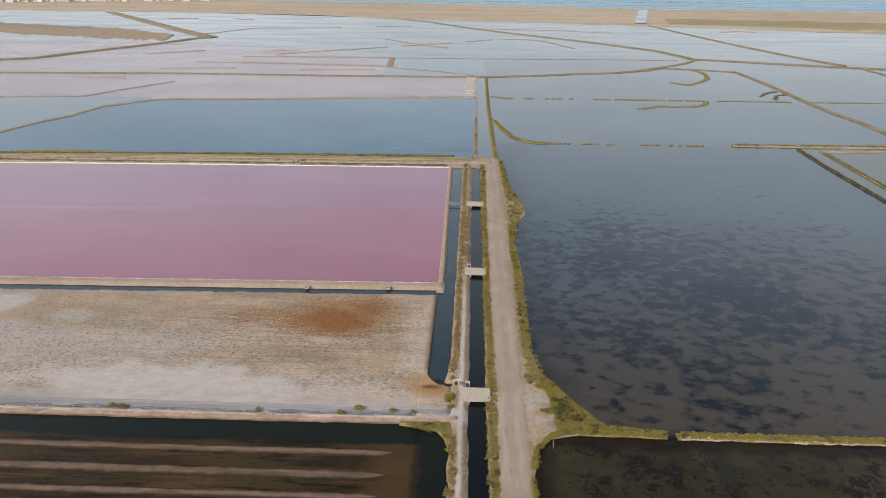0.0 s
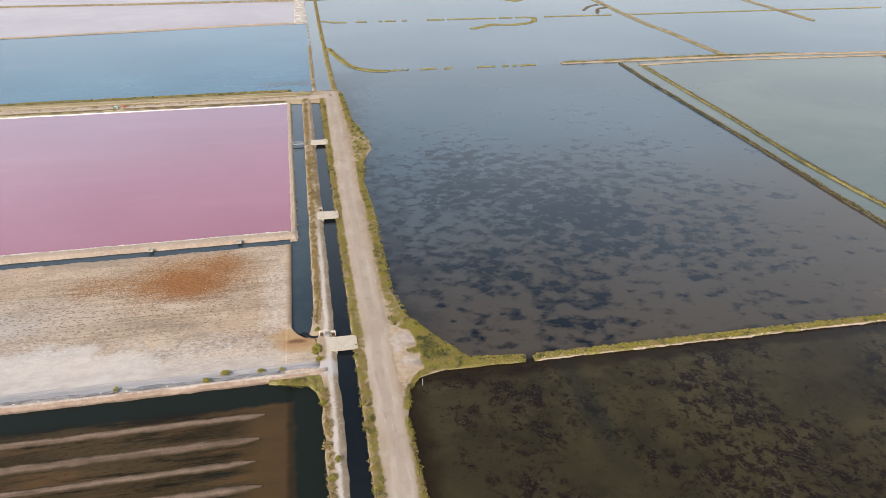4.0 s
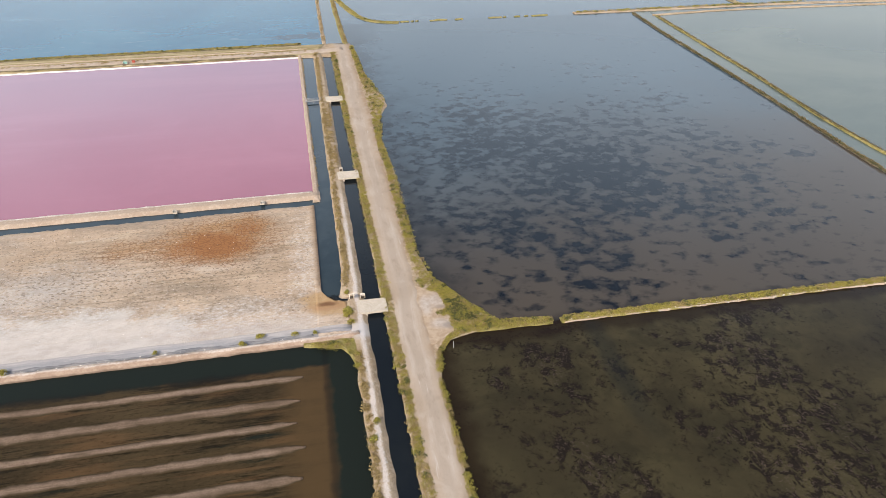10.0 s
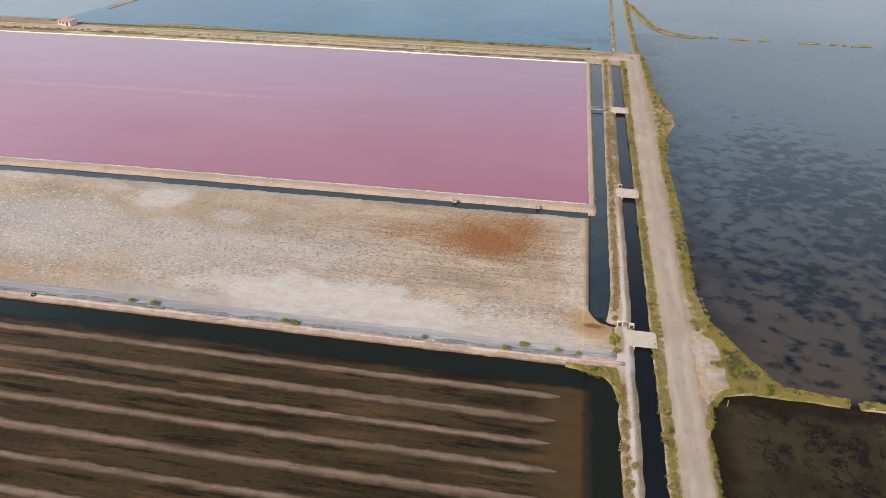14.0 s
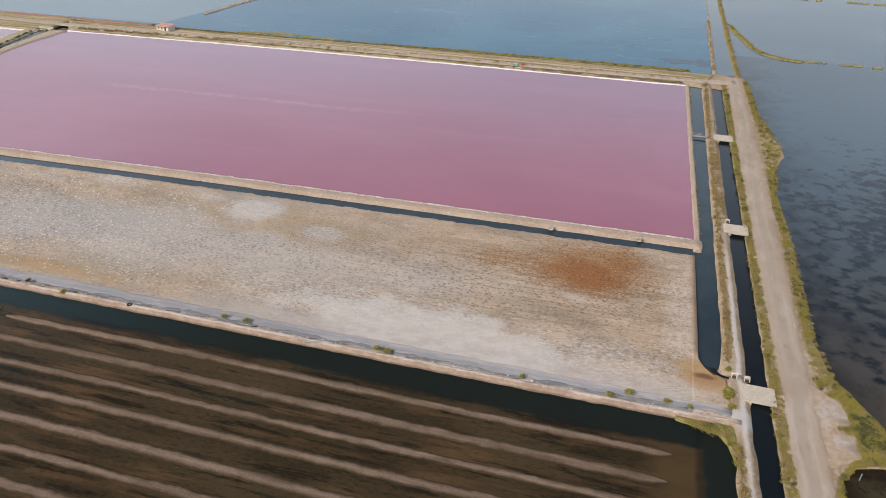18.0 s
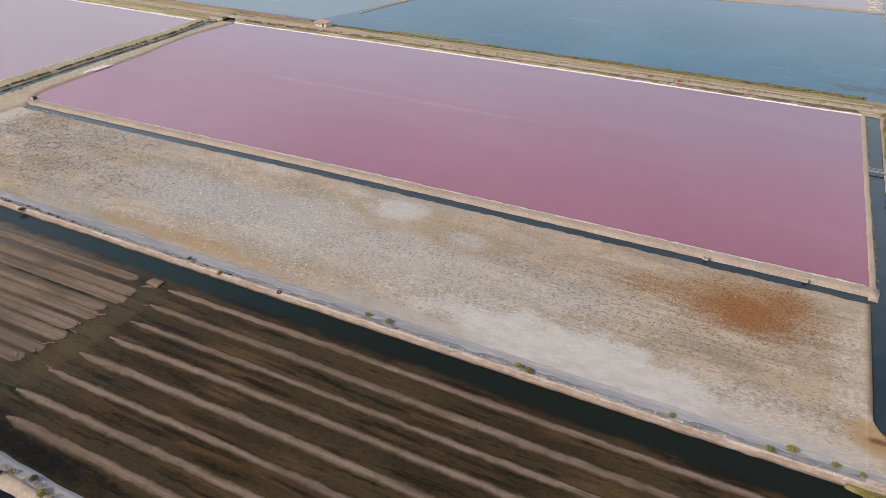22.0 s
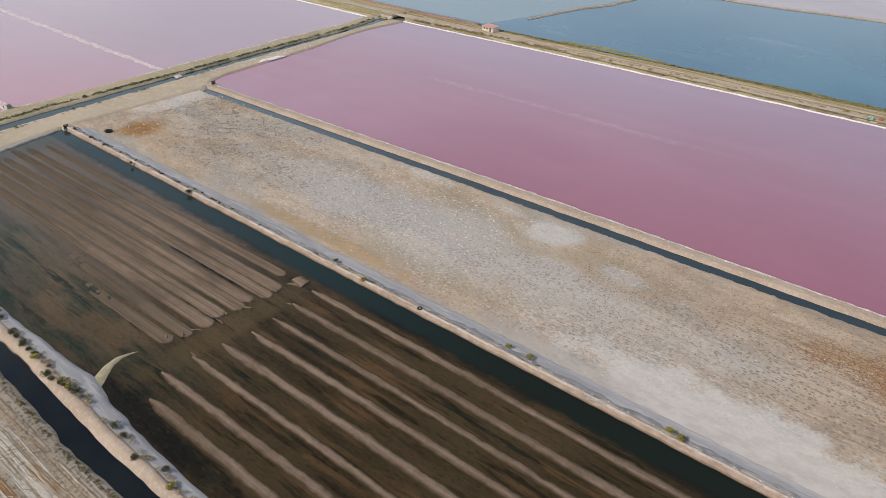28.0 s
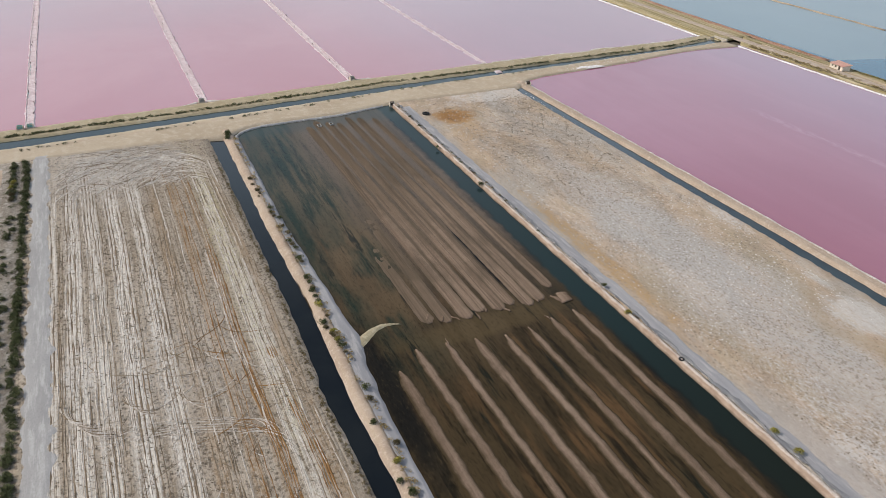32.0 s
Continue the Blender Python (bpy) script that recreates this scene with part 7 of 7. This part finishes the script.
for k, pts in enumerate(([(153, 300), (160, 312), (168, 318)], [(157, 290), (162, 303), (170, 308)])):
    dike("shoal_spur_%d" % (k + 1), pts, 2.2, M_DARKBANK, height=0.02, step=1.0, edge=0.9, across=3, label="dark scrubby spur of the far dike", category="shoal", seed=86.0 + k)
land("reed_shelf", [(-170, 147.5), (-154, 151.5), (-130, 151.8)], [(-170, 151), (-154, 154.5), (-130, 152.6)], M_GRASS, -0.05, step=1.0, edge=0.8, label="grassy shelf in the blue water", category="bank")
land("reed_shelf_east", [(-125, 149.2), (-88, 150.9), (-30, 151.8), (-10, 152.6)], [(-125, 150.6), (-88, 153.0), (-30, 154.6), (-10, 154.8)], M_GRASS, 0.16, step=1.0, edge=0.7, label="grassy shelf in the blue water", category="bank")
for k, (pts, w) in enumerate((([(-181, 460), (-124, 463.7), (-67, 463.3)], 3.2), ([(-67, 463.3), (6, 464), (93, 469), (152, 469)], 0.9), ([(-204, 423), (-143, 420), (-66, 411.5)], 2.2), ([(-66, 461), (-62, 408)], 4.5), ([(-61, 405), (-29, 389), (2, 367)], 1.6), ([(-157, 473), (-155, 485), (-124, 509), (-79, 545)], 3.2), ([(-249, 337), (-216, 338)], 1.0), ([(-285, 643), (-267, 710), (-255, 744), (-172, 760), (-161, 770)], 2.4), ([(-121, 792), (-78, 806)], 3.5), ([(-91, 627), (-66, 588), (-43, 557), (-27, 543.5)], 2.6), ([(-68, 556), (-24, 591)], 2.4), ([(-11, 603), (14, 629)], 2.2), ([(22, 630), (42, 638), (63, 621), (84.5, 551)], 2.4), ([(-2, 777), (108, 752)], 2.0), ([(-262, 470), (-240, 488), (-225, 500)], 2.4), ([(-178, 500), (-150, 512)], 1.4), ([(-420, 258), (-700, 240)], 2.5), ([(-300, 205), (-240, 208), (-228, 208)], 1.6), ([(-215, 385), (-165, 392)], 1.2), ([(-120, 388), (-70, 392)], 1.2), ([(107, 748), (150, 730)], 3.0), ([(278, 760), (300, 770), (318, 765)], 5.0), ([(390, 770), (420, 775)], 5.0), ([(-420, 900), (-380, 905)], 7.0), ([(-330, 910), (-300, 890)], 4.0))):
    dike("low_bank_%d" % (k + 1), pts, w, M_BANK, height=0.05, step=3, edge=0.9, across=4, label="thin low bank in far shallow pans", category="bank", seed=70.0 + k)
land("waste_far_west", [(-600, 690), (-480, 640), (-360, 600), (-292, 580)], [(-600, 760), (-500, 750), (-400, 720), (-310, 650)], M_BANK, -0.1, bank=4, step=4, across=14, edge=20, rough=0.3, label="sandy waste between far dikes", category="mud flat")
dike("track_red", [(-205, 147.6), (-212, 147.2), (-258, 146), (-420, 144.5), (-900, 145)], 2.4, M_RED, height=0.35, foot=0.0, step=3, across=4, label="rusty red strip beside the farm track", category="track")
land("beach_grass", [(250, 880), (490, 785), (900, 630), (1400, 470)], [(270, 990), (560, 930), (950, 800), (1450, 660)], M_STEPPE, 1.2, 0.0, bank=6, step=14, across=6, edge=14, rough=0.3, label="flat strip of dry beach grass", category="grass")
sheet("water_beach_channel", [(205, 880), (220, 880), (303, 1240), (286, 1240)], 1.3, M_PALE, "straight pale channel through the beach", "channel")
dike("surf", [(-420, 1506), (-50, 1446), (268, 1302), (717, 1250), (1700, 1056)], 7, M_SALT, height=0.3, step=12, edge=5, across=3, label="white surf line along the beach", category="surf")


def town_house(w, d, h):
    t = new("town_house")
    tagged(t, "small white far off town house with a tiled roof", "house", "houses of the far town")
    block("wall", -w / 2, w / 2, -d / 2, d / 2, 0, h, M_WHITEWALL, t, 0)
    bm = bmesh.new()
    e = [bm.verts.new(p) for p in ((-w / 2 - 0.4, -d / 2 - 0.4, h + 0.02), (w / 2 + 0.4, -d / 2 - 0.4, h + 0.02), (w / 2 + 0.4, d / 2 + 0.4, h + 0.02), (-w / 2 - 0.4, d / 2 + 0.4, h + 0.02), (-w / 2, 0, h + 1.8), (w / 2, 0, h + 1.8))]
    for f in ((0, 1, 5, 4), (2, 3, 4, 5), (3, 0, 4), (1, 2, 5), (3, 2, 1, 0)):
        bm.faces.new([e[i] for i in f])
    part("roof", bm, M_TILE, t)
    for xx in (-w / 4, w / 4):
        block("window", xx - 0.6, xx + 0.6, -d / 2 - 0.05, -d / 2 + 0.03, h - 2.2, h - 0.9, M_DARKWOOD, t, 0)
    return t


kinds = [town_house(11, 9, 6), town_house(16, 10, 7.5), town_house(9, 9, 4.5)]
n = 0
for k in range(95):
    x = rng.uniform(-1120, -560)
    y = 1215 + (x + 1120) * 0.42 + abs(rng.normal()) * 60
    m = pose(x, y, 0.4, 0, 0, rng.uniform(-25, 25))
    if n < 3:
        kinds[n].matrix_world = m
    else:
        copy_thing(kinds[k % 3], m)
    n += 1
land("town_ground", [(-1400, 1150), (-1120, 1195), (-800, 1270), (-520, 1420)], [(-1400, 1700), (-1100, 1660), (-800, 1600), (-500, 1560)], M_STEPPE, 0.5, step=20, across=8, edge=8, label="dry grassy ground below the town", category="ground")
